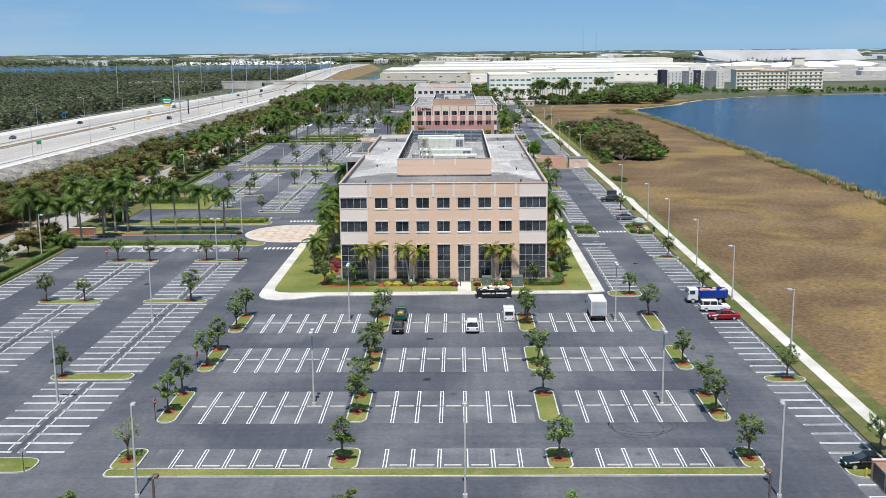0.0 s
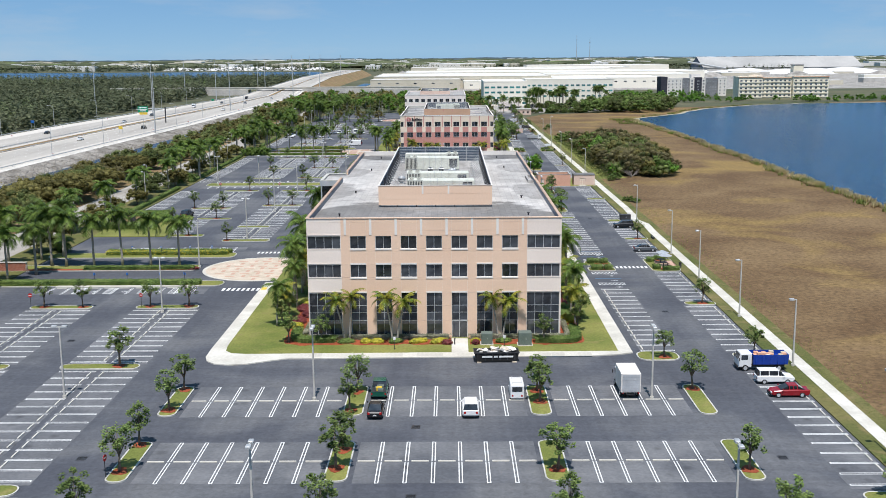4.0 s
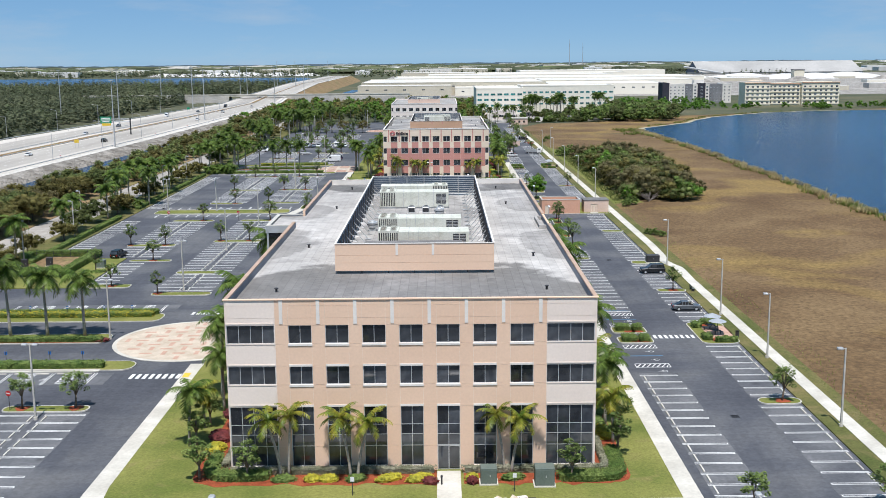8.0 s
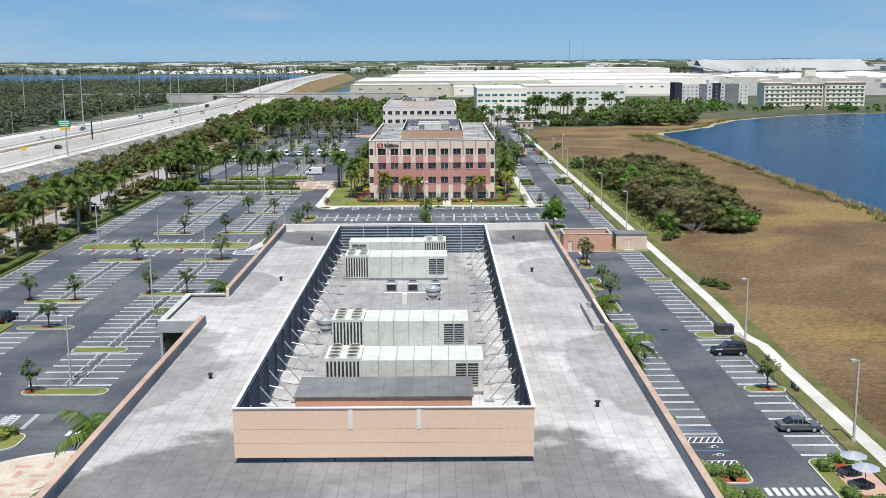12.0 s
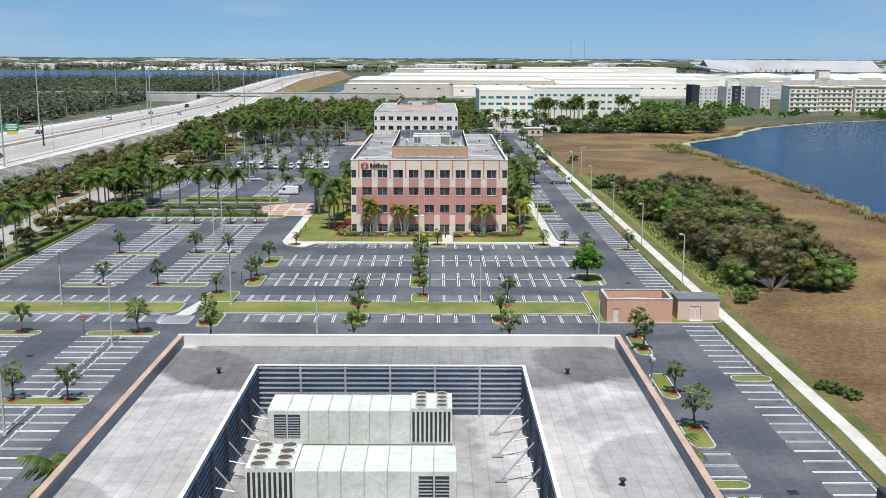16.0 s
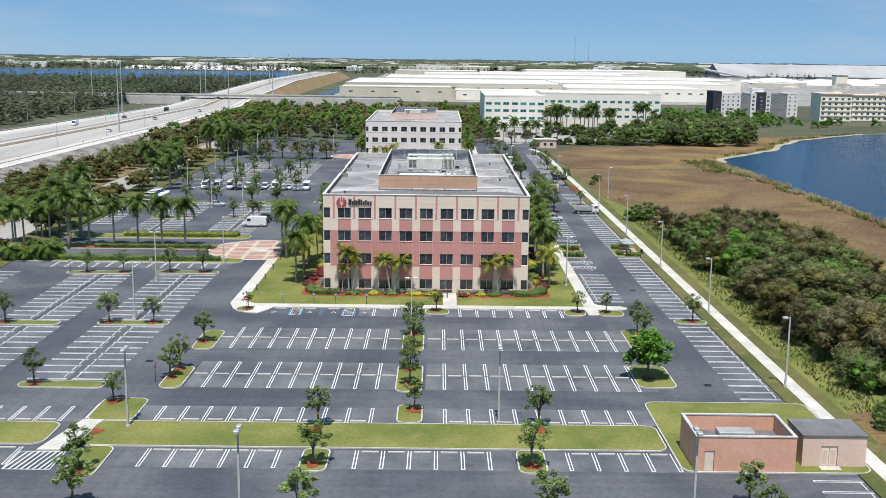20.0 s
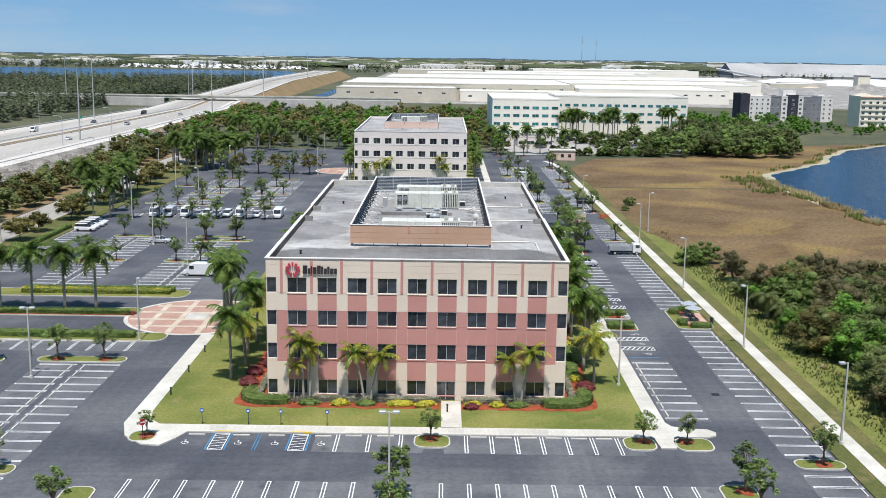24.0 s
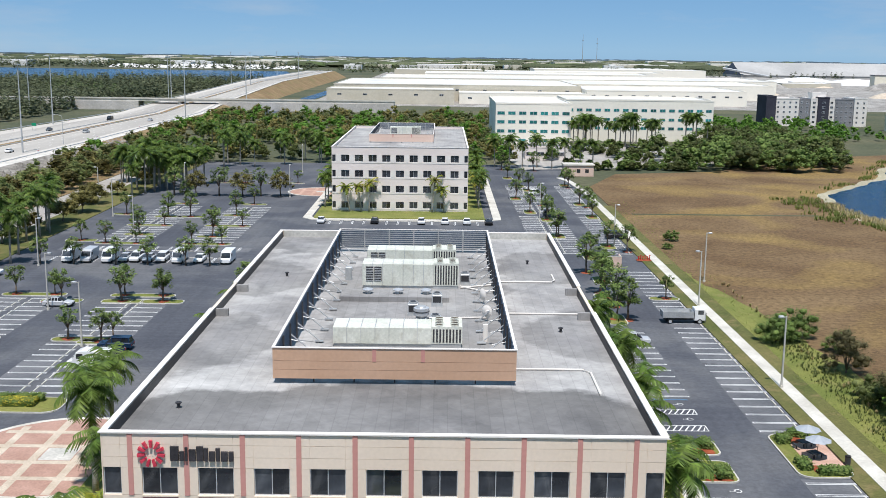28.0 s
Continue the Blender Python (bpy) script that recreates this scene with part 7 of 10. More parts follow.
def lamp_post(x, y, heads, turn, z=0.0, h=9.1, paint=None):
    ob = thing("street_lamp", x, y, z, turn, "pale grey square lamp post with one boxy head" if heads == 1 else "pale grey square lamp post with two boxy heads", "street lamp", "lamp posts")
    part("base", M().tube([(0, 0, -0.05), (0, 0, 0.35)], 0.24, 10), concrete, ob)
    part("pole", M().loft([[(s * a, t * a, zz) for s, t in ((-1, -1), (1, -1), (1, 1), (-1, 1))] for a, zz in ((0.11, 0.35), (0.075, h))]), paint or pole_grey, ob)
    for k in range(heads):
        s = 1 if k == 0 else -1
        part("arm", M().box(min(0.05 * s, 0.35 * s), max(0.05 * s, 0.35 * s), -0.04, 0.04, h - 0.12, h - 0.04), pole_grey, ob)
        a, b = sorted((0.30 * s, 0.95 * s))
        head = part("head", M().bevbox(a, b, -0.24, 0.24, h - 0.16, h + 0.08, 0.06), paint or galv, ob)
        part("lens", M().box(a + 0.06, b - 0.06, -0.18, 0.18, h - 0.175, h - 0.162), trim_white, head, "pale glass lens")
    return ob


for x, y, n, t in ((23.2, 162, 2, 90), (23.1, 124, 2, 90), (29.1, 98.2, 1, 90), (-17.5, 162.3, 2, 90), (-17.9, 124.4, 2, 90), (-48.2, 163.4, 2, 0), (-48.6, 125, 2, 0), (-31.2, 98.6, 1, 90), (-0.2, 98.4, 1, 90),
                   (-47.7, 206.2, 2, 0), (-50.0, 241.8, 2, 0), (-46.9, 274.7, 2, 0), (-47.2, 314.8, 2, 0), (-46.2, 350, 2, 0), (-74.7, 373, 2, 0), (-84.6, 212.7, 1, 0), (22.8, 350.9, 2, 90), (-17.2, 350.3, 2, 90),
                   (22.9, 314.5, 2, 90), (-34.1, 374.6, 2, 90), (-61.8, 374.2, 2, 90), (7.0, 377, 2, 90), (-46.6, 421.2, 2, 0), (23.1, 448.8, 1, 0), (-3.8, 412.6, 2, 0), (-50.6, 449, 2, 0), (-41.9, 466.1, 1, 90)):
    lamp_post(x, y, n, t)
for y in (201.3, 228.5, 253.1, 293.8, 391.3, 429.6, 466.9, 505.0, 547.6, 175, 144):
    lamp_post(44.3 + 0.5 * east(y), y, 1, 180, 0.1)
for x, y in ((-78.5, 633), (-65.3, 605), (-70, 671), (-40.7, 669.7), (-45, 729), (-74.2, 573.6), (38.1, 600), (25.4, 635), (26.8, 715), (49, 566), (-60, 540), (-48, 520), (-85.5, 330), (-85.5, 300), (-85.5, 440), (-85.5, 410)):
    lamp_post(x, y, 1, rng.choice((0, 90, 180)))
brown_metal = material("brown_lamp_metal", (0.11, 0.075, 0.06), (0.16, 0.115, 0.095), 0.5, 6.0, 0.6, fine=0.1)
for x, y in ((-24.4, 81.8), (23.3, 82.5)):
    ob = lamp_post(x, y, 1, 90, 0.0, 9.1, brown_metal)
    tagged(ob, "brown square lamp post with one boxy head", "street lamp", "lamp posts")
# posts along the access road
for y in range(160, 720, 62):
    lamp_post(-91.2, y + 6, 1, 180, 0.1, 8.6)


# ---------- small signs ----------
def road_sign(x, y, face, label, group, turn=0, h=2.1, octagon=True):
    ob = thing("road_sign", x, y, 0.1, turn, label, "sign", group)
    part("post", M().tube([(0, 0, -0.1), (0, 0, h)], 0.04, 6), dark_metal, ob)
    if octagon:
        pts = [(0.36 * math.cos(radians(22.5 + 45 * i)), 0.36 * math.sin(radians(22.5 + 45 * i)) + h) for i in range(8)]
        part("plate", M().loft([[(a, -0.07, b) for a, b in pts], [(a, -0.045, b) for a, b in pts]]), face, ob)
        part("back", M().loft([[(a, -0.044, b) for a, b in pts], [(a, -0.032, b) for a, b in pts]]), galv, ob, "bare metal back of the sign")
        part("stop_bar", M().box(-0.24, 0.24, -0.078, -0.072, h - 0.07, h + 0.07), paint_white, ob)
    else:
        part("plate", M().box(-0.18, 0.18, -0.07, -0.045, h - 0.45, h), face, ob)
        part("plate_bar", M().box(-0.12, 0.12, -0.078, -0.072, h - 0.34, h - 0.14), paint_white, ob)


for x, y, turn in ((-70.4, 209.6, 8), (-52.0, 209.4, -12), (-70.6, 357.6, 5), (-52.6, 357.2, -8), (-30.6, 427.7, 38), (-35.2, 138.6, 78), (-35.4, 119.6, 74), (-33.9, 343.6, 80), (-44.4, 104.6, 176), (-35.4, 391, 84),
                   (-54.0, 458, 172), (-68.6, 456.4, 186), (29.4, 119.0, 262), (28.6, 342.4, 258)):
    road_sign(x, y, sign_red, "red octagonal stop sign on a thin dark post", "stop signs", turn)
for x in (-25.5, -20.4, -16.8, -11.7):
    road_sign(x, 432.9, sign_blue, "small blue and white parking sign on a thin post", "parking signs", 0, 1.9, False)
for x, y in ((-8.9, 183.6), (6.6, 184.2)):
    road_sign(x, y, paint_white, "small white notice on a thin post in the lawn", "lawn notices", 0, 1.9, False)
for x in (-66, -60, -54, -49.5):
    road_sign(x, 228.2, sign_blue, "small blue and white parking sign on a thin post", "parking signs", 180, 1.9, False)
    road_sign(x - 1, 255.2, sign_blue, "small blue and white parking sign on a thin post", "parking signs", 0, 1.9, False)


# ---------- hedges, beds and shrubs ----------
def hedge(x0, x1, y0, y1, h, mt, label, group, z=0.13, name="hedge"):
    cx, cy = (x0 + x1) / 2, (y0 + y1) / 2
    ob = thing(name, cx, cy, z, 0, label, "hedge", group)
    w, d = (x1 - x0) / 2, (y1 - y0) / 2
    m = M()
    n = max(2, int(w / 0.6)), max(2, int(d / 0.6))
    part("body", M().bevbox(-w + 0.06, w - 0.06, -d + 0.06, d - 0.06, -0.05, h - 0.05, min(0.2, w * 0.4, d * 0.4)), hedge_leaf if mt is not red_leaf else red_leaf, ob)
    area = 4 * w * d + 4 * (w + d) * h
    for k in range(min(1600, int(area * 20))):
        f = rng.random() * area
        if f < 4 * w * d:
            p = Vector((rng.uniform(-w, w), rng.uniform(-d, d), h + rng.uniform(-0.04, 0.08)))
        elif rng.random() < w / (w + d):
            p = Vector((rng.uniform(-w, w), rng.choice((-d, d)), rng.uniform(0.05, h)))
        else:
            p = Vector((rng.choice((-w, w)), rng.uniform(-d, d), rng.uniform(0.05, h)))
        leaf_quad(m, p, 0.22)
    part("foliage", m, mt, ob)
    return ob


GREEN_H, LIME_H = "clipped dark green hedge beside the drive", "clipped hedge with yellow-green tips beside the drive"
for x0, x1, y0, y1, h, mt, lab in ((-72, -50.5, 239.6, 240.6, 0.8, hedge_leaf, GREEN_H), (-88, -46.2, 226.2, 227.7, 0.9, hedge_leaf, GREEN_H), (-72.5, -47.2, 254.6, 256.2, 0.8, lime_leaf, LIME_H), (-72.5, -46.6, 256.4, 257.3, 0.9, hedge_leaf, GREEN_H),
                                   (-72, -47.5, 480.6, 481.6, 0.8, hedge_leaf, GREEN_H), (-70, -45, 494.6, 496.2, 0.8, lime_leaf, LIME_H), (-70, -44.5, 496.4, 497.3, 0.9, hedge_leaf, GREEN_H), (-82, -43, 467.4, 468.9, 0.9, hedge_leaf, GREEN_H)):
    hedge(x0, x1, y0, y1, h, mt, lab, "drive hedges")
for a, b in ((150, 186), (186.4, 222), (300, 340), (340.4, 362), (378, 420), (420.4, 462), (505, 560)):
    hedge(-85.2, -83.9, a, b, 0.9, hedge_leaf, "long clipped hedge along the edge of the car park", "boundary hedges")
for x0, x1, y0, y1 in ((-88, -72.6, 289.2, 290.9), (-88, -86.4, 291.1, 308), (-74.4, -72.6, 291.1, 308), (-88, -72.6, 308.2, 309.8), (-86, -71.6, 287.2, 288.2)):
    hedge(x0, x1, y0, y1, 1.3, hedge_leaf, "tall clipped hedge round the utility yard", "yard hedges")
for y0, y1 in ((237.2, 238.5), (243.4, 244.4), (476.0, 477.6), (483.8, 484.9)):
    for x0, x1 in ((26.0, 28.2), (28.5, 30.0)):
        hedge(x0, x1, y0, y1 + 0.9, 0.8, hedge_leaf, "clipped hedge on a mulched kerbed island", "island hedges", 0.14)
for yc, dx in ((242.2, 0.0), (483.0, -0.6)):
    for x0, x1, y0, y1 in ((37.9, 39.2, -4.6, -2.4), (39.4, 42.6, -5.8, -4.6), (37.9, 39.4, 2.6, 4.4), (39.6, 42.0, 4.6, 5.8)):
        hedge(x0 + dx, x1 + dx, yc + y0, yc + y1, 0.75, hedge_leaf, "clipped round hedge beside the garden umbrellas", "seating hedges", 0.14)


def bed(name, pts, label):
    return solo(name, M().prism(pts, 0.1, 0.155), mulch, label, "planting bed", kind="structure")


def wavy(x0, x1, y0, y1, amp, n=28, turn=""):
    front = [(x0 + (x1 - x0) * i / n, y0 + amp * math.sin(1.3 * i) * (0.5 + 0.5 * math.sin(0.7 * i + x0))) for i in range(n + 1)]
    if turn == "west":
        front = [(x0, y0 + 2.0), (x0 + 0.35, y0 + 0.9)] + [p for p in front if p[0] > x0 + 1.0]
    if turn == "east":
        front = [p for p in front if p[0] < x1 - 1.0] + [(x1 - 0.35, y0 + 0.9), (x1, y0 + 2.0)]
    return front + [(x1, y1), (x0, y1)]


bed("planting_bed_1", wavy(-25.2, -0.9, 186.1, 189.68, 0.5, turn="west"), "red mulch bed along the foot of the facade")
bed("planting_bed_2", wavy(1.8, 18.4, 186.0, 189.68, 0.5, turn="east"), "red mulch bed along the foot of the facade")
bed("planting_bed_3", rect(-25.2, -21.7, 189.7, 290), "red mulch bed along the side wall")
bed("planting_bed_4", rect(15.1, 18.4, 189.7, 290), "red mulch bed along the side wall")
bed("planting_bed_5", wavy(-23.6, 0.8, 438.9, 441.98, 0.4, turn="west"), "red mulch bed along the foot of the facade")
bed("planting_bed_6", wavy(3.3, 19.4, 438.8, 441.98, 0.4, turn="east"), "red mulch bed along the foot of the facade")
bed("planting_bed_7", rect(-23.4, -19.8, 442.02, 516), "red mulch bed along the side wall")
bed("planting_bed_8", rect(15.6, 19.4, 442.02, 516), "red mulch bed along the side wall")


def shrub(x, y, rx, ry, h, mt, label, group="bed shrubs"):
    ob = thing("shrub", x, y, 0.13, rng.uniform(0, 30), label, "shrub", group)
    m = M()
    for k in range(int(60 + 70 * rx * ry)):
        a, b = rng.uniform(0, 2 * math.pi), math.acos(rng.random())
        leaf_quad(m, Vector((rx * math.cos(a) * math.sin(b), ry * math.sin(a) * math.sin(b), h * (0.15 + 0.85 * math.cos(b)))) * rng.uniform(0.8, 1.05), 0.24)
    rings = [[(rx * f * math.cos(2 * math.pi * i / 10), ry * f * math.sin(2 * math.pi * i / 10), h * g) for i in range(10)] for f, g in ((0.85, 0.0), (0.9, 0.4), (0.6, 0.8), (0.15, 0.93))]
    part("body", M().loft(rings), mt, ob)
    part("foliage", m, mt, ob)


LIME, RED, DARK = "low yellow-green shrub in red mulch", "low dark red shrub in red mulch", "rounded green shrub in red mulch"
for x, rx, mt, lab in ((-2.6, 1.6, lime_leaf, LIME), (-5.6, 1.5, lime_leaf, LIME), (-11.6, 1.2, lime_leaf, LIME), (-13.2, 0.9, lime_leaf, LIME), (-1.5, 0.8, red_leaf, RED), (-8.9, 1.2, hedge_leaf, DARK), (-16.0, 1.3, hedge_leaf, DARK),
                       (2.6, 0.8, lime_leaf, LIME), (2.6, 0.6, red_leaf, RED), (6.6, 1.3, hedge_leaf, DARK)):
    shrub(x, 187.2 if mt is not red_leaf else 186.4, rx, 0.7, 0.7, mt, lab)


def bent_hedge(path, width, h, mt, label, group, body=None):
    """A clipped hedge along a bent line, with rounded shoulders and ends."""
    x0, y0 = path[0]
    ob = thing("hedge", x0, y0, 0.13, 0, label, "hedge", group)
    line = []
    for (ax, ay), (bx, by) in zip(path, path[1:]):
        n = max(2, int(math.hypot(bx - ax, by - ay) / 0.5))
        line += [(ax + (bx - ax) * i / n - x0, ay + (by - ay) * i / n - y0) for i in range(n)]
    line.append((path[-1][0] - x0, path[-1][1] - y0))
    for _ in range(3):
        line = [line[0]] + [((a[0] + 2 * b[0] + c[0]) / 4, (a[1] + 2 * b[1] + c[1]) / 4) for a, b, c in zip(line, line[1:], line[2:])] + [line[-1]]
    w, m, shell = width / 2, M(), []
    for i, p in enumerate(line):
        a, b = line[max(i - 1, 0)], line[min(i + 1, len(line) - 1)]
        d = Vector((b[0] - a[0], b[1] - a[1])).normalized()
        k = w * (0.55 if i in (0, len(line) - 1) else 0.9)
        shell.append([(p[0] + d.y * o * k, p[1] - d.x * o * k, z) for o, z in ((-1, -0.05), (-1, h * 0.75), (-0.7, h * 0.93), (0.7, h * 0.93), (1, h * 0.75), (1, -0.05))])
        for j in range(int(44 * (width + 2 * h) * 0.5)):
            o = rng.uniform(-1, 1)
            f = rng.random() * (width + 2 * h)
            q = Vector((p[0] + d.y * o * k + d.x * rng.uniform(-0.3, 0.3), p[1] - d.x * o * k + d.y * rng.uniform(-0.3, 0.3), h + rng.uniform(-0.06, 0.05)))
            if f > width:
                o = rng.choice((-1, 1)) * 1.05
                q = Vector((p[0] + d.y * o * k + d.x * rng.uniform(-0.3, 0.3), p[1] - d.x * o * k + d.y * rng.uniform(-0.3, 0.3), rng.uniform(0.03, h * 0.92)))
            leaf_quad(m, q, 0.17)
    part("body", M().loft(shell), body or mt, ob)
    part("foliage", m, mt, ob)
    return ob


CLIP, GREY = "rounded clipped green hedge in a red mulch border", "low clipped grey-green hedge along the foot of the wall"
for path, width in (([(-17.6, 187.9), (-20.5, 187.6), (-22.8, 187.8), (-23.7, 189.4), (-23.7, 193.2)], 1.6), ([(11.2, 187.2), (14.5, 187.0), (16.6, 187.2), (17.3, 188.6), (17.3, 194.2)], 1.7),
                    ([(-17.2, 440.6), (-19.5, 440.3), (-21.3, 440.7), (-22.2, 442.2), (-21.9, 444.2)], 1.9), ([(13.0, 440.5), (15.2, 440.2), (17.3, 440.8), (18.3, 442.4), (18.0, 444.8)], 1.9)):
    bent_hedge(path, width, 0.85, hedge_leaf, CLIP, "corner hedges")
for path in ([(-21.6, 189.05), (-1.2, 189.05)], [(1.9, 189.05), (15.2, 189.05), (16.2, 189.3), (16.2, 197.5)], [(-22.4, 190.2), (-22.4, 197.0)],
             [(-20.6, 441.2), (0.6, 441.2)], [(3.5, 441.2), (15.8, 441.2), (16.6, 441.6), (16.6, 450.6)], [(-20.9, 441.8), (-20.9, 450.0)]):
    bent_hedge(path, 0.75, 0.72, grey_leaf, GREY, "wall hedges")
for x, y, rx, mt, lab in ((-23.0, 447.4, 1.3, red_leaf, RED), (18.7, 447.2, 1.3, red_leaf, RED), (18.0, 450.4, 0.9, lime_leaf, LIME), (-24.4, 195.8, 1.1, lime_leaf, LIME), (17.2, 199.8, 1.2, lime_leaf, LIME)):
    shrub(x, y, rx, rx * 1.1, 0.9, mt, lab)
for x, rx, mt, lab in ((-4.0, 1.9, lime_leaf, LIME), (-1.0, 1.4, lime_leaf, LIME), (-11.0, 1.2, lime_leaf, LIME), (-8.0, 1.3, hedge_leaf, DARK), (-14.6, 1.4, hedge_leaf, DARK), (4.6, 1.2, lime_leaf, LIME), (4.4, 0.9, red_leaf, RED), (9.8, 1.4, hedge_leaf, DARK), (7.4, 0.9, lime_leaf, LIME)):
    shrub(x, 440.0 if mt is not red_leaf else 439.2, rx, 0.7, 0.7, mt, lab)
for i in range(2, 26):
    y = 191.5 + i * 3.8
    for x in (-24.2, 17.4):
        mt, lab = rng.choice(((hedge_leaf, DARK), (lime_leaf, LIME), (red_leaf, RED), (hedge_leaf, DARK)))
        shrub(x + rng.uniform(-1, 1), y, 1.3, 1.8, 1.0, mt, lab)
for i in range(2, 19):
    y = 444 + i * 3.8
    for x in (-22.4, 18.2):
        mt, lab = rng.choice(((red_leaf, RED), (lime_leaf, LIME), (red_leaf, RED), (hedge_leaf, DARK)))
        shrub(x + rng.uniform(-1, 1), y, 1.2, 1.7, 1.0, mt, lab)
for yc, xe in ((240.6, -50), (481.6, -47)):
    shrub(xe - 0.8, yc - 0.3, 1.2, 0.8, 0.5, red_leaf, "low red flowering shrub at the tip of the median", "median shrubs")


# ---------- utility boxes, dumpster ----------
box_green = material("grey_green_paint", (0.11, 0.14, 0.12), (0.15, 0.18, 0.155), 0.5, 6.0, 0.6, fine=0.08)


def utility_box(x, y, w, d, h, label, mt, group="utility boxes"):
    ob = thing("utility_box", x, y, 0.14, 0, label, "utility box", group)
    part("plinth", M().box(-w / 2 - 0.12, w / 2 + 0.12, -d / 2 - 0.12, d / 2 + 0.12, 0, 0.12), concrete, ob)
    part("cabinet", M().bevbox(-w / 2, w / 2, -d / 2, d / 2, 0.12, h, 0.06), mt, ob)
    part("door", M().box(-w / 2 + 0.08, -0.02, -d / 2 - 0.025, -d / 2 - 0.002, 0.25, h - 0.2), mt, ob)
    part("door", M().box(0.02, w / 2 - 0.08, -d / 2 - 0.025, -d / 2 - 0.002, 0.25, h - 0.2), mt, ob)
    part("handle", M().box(0.08, 0.16, -d / 2 - 0.05, -d / 2 - 0.026, h * 0.5, h * 0.62), galv, ob)


utility_box(4.2, 186.4, 1.6, 1.3, 1.7, "grey-green transformer box on a concrete plinth", box_green)
utility_box(9.6, 185.9, 1.9, 1.5, 1.9, "grey-green transformer box on a concrete plinth", box_green)
utility_box(-68.5, 296.0, 1.6, 1.4, 1.6, "dark green utility box on the lawn", box_green)
utility_box(42.0, 296.8, 2.6, 1.5, 1.5, "large dark bin enclosure beside the footpath", dark_metal)
skip = thing("rubbish_skip", 5.2, 178.6, 0.0, 2, "black open-topped rubbish skip heaped with pale debris", "skip")
part("body", M().loft([[(x, y, z) for x, y in rect(-3.0 + e, 3.0 - e, -1.1, 1.1)] for z, e in ((0.15, 0.25), (1.35, 0.0))]), black_rubber, skip)
part("rim", M().box(-3.08, 3.08, -1.18, -1.1, 1.28, 1.4).box(-3.08, 3.08, 1.1, 1.18, 1.28, 1.4).box(-3.08, -3.0, -1.1, 1.1, 1.28, 1.4).box(3.0, 3.08, -1.1, 1.1, 1.28, 1.4), dark_metal, skip)
for i in range(6):
    part("rib", M().box(-2.6 + i * 1.0, -2.5 + i * 1.0, -1.16, -1.101, 0.3, 1.28), dark_metal, skip)
for x, w in ((-2.0, 1.4), (-0.4, 0.5), (0.3, 1.9)):
    part("lettering_bar", M().box(x, x + w, -1.172, -1.162, 0.72, 0.95), paint_white, skip, "white bar in place of lettering")
for i in range(34):
    a = rng.uniform(0, 6.28)
    c, s = math.cos(a) * rng.uniform(0.2, 0.6), math.sin(a) * rng.uniform(0.2, 0.6)
    x, y, z = rng.uniform(-2.5, 2.5), rng.uniform(-0.7, 0.7), rng.uniform(1.25, 1.65)
    part("debris", M().loft([[(x - c, y - s, z), (x + s, y - c, z + 0.1), (x + c, y + s, z + rng.uniform(-0.1, 0.25)), (x - s, y + c, z + 0.05)], [(x - c, y - s, z + 0.05), (x + s, y - c, z + 0.15), (x + c, y + s, z + 0.3), (x - s, y + c, z + 0.1)]]), trim_white if i % 4 else cream_stone, skip)
for x in (-2.4, 2.4):
    part("skid", M().box(x - 0.3, x + 0.3, -1.3, 1.3, 0.0, 0.15), cream_stone, skip)


# garden umbrellas with benches
def umbrella(x, y):
    ob = thing("garden_umbrella", x, y, 0.14, rng.uniform(0, 45), "pale grey garden umbrella over a dark table", "umbrella", "garden umbrellas")
    part("pole", M().tube([(0, 0, 0), (0, 0, 2.5)], 0.035, 8), dark_metal, ob)
    ring = [(1.35 * math.cos(2 * math.pi * i / 8), 1.35 * math.sin(2 * math.pi * i / 8), 2.05) for i in range(8)]
    part("canopy", M().loft([ring, [(0.03 * a, 0.03 * b, 2.55) for a, b, _ in ring]]), alu, ob, "pale grey canopy")
    for i in range(8):
        part("rib", M().tube([(ring[i][0] * 0.98, ring[i][1] * 0.98, 2.03), (0, 0, 2.5)], 0.015, 4), dark_metal, ob)


def picnic_table(x, y):
    ob = thing("picnic_table", x, y, 0.14, 20, "dark metal picnic table with benches under an umbrella", "table", "picnic tables")
    part("tabletop", M().bevbox(-0.6, 0.6, -0.6, 0.6, 0.70, 0.76, 0.02), dark_metal, ob)
    part("pedestal", M().tube([(0, 0, 0), (0, 0, 0.7)], 0.08, 8), dark_metal, ob)
    for s in (-1, 1):
        part("bench", M().box(s * 0.95 - 0.15, s * 0.95 + 0.15, -0.6, 0.6, 0.42, 0.46).box(s * 0.95 - 0.03, s * 0.95 + 0.03, -0.05, 0.05, 0, 0.42), dark_metal, ob)


for yc, dx in ((242.2, 0.0), (483.0, -0.6)):
    for dy in (-1.4, 1.7):
        umbrella(40.6 + dx, yc + dy)
        picnic_table(40.3 + dx, yc + dy)
    solo("seating_pad", M().box(39.2 + dx, 43.0 + dx, yc - 3.4, yc + 3.8, 0.1, 0.15), rose_stone, "small paved pad under the garden umbrellas", "paving", kind="structure")


def litter_bin(x, y):
    ob = thing("litter_bin", x, y, 0.14, 0, "dark round litter bin on the grass", "litter bin", "litter bins")
    part("drum", M().tube([(0, 0, 0), (0, 0, 0.85)], 0.28, 12), dark_metal, ob)
    part("lid", M().tube([(0, 0, 0.85), (0, 0, 0.95), (0, 0, 1.02)], [0.3, 0.3, 0.12], 12), black_rubber, ob)


litter_bin(43.2, 239.4)
litter_bin(42.6, 480.2)


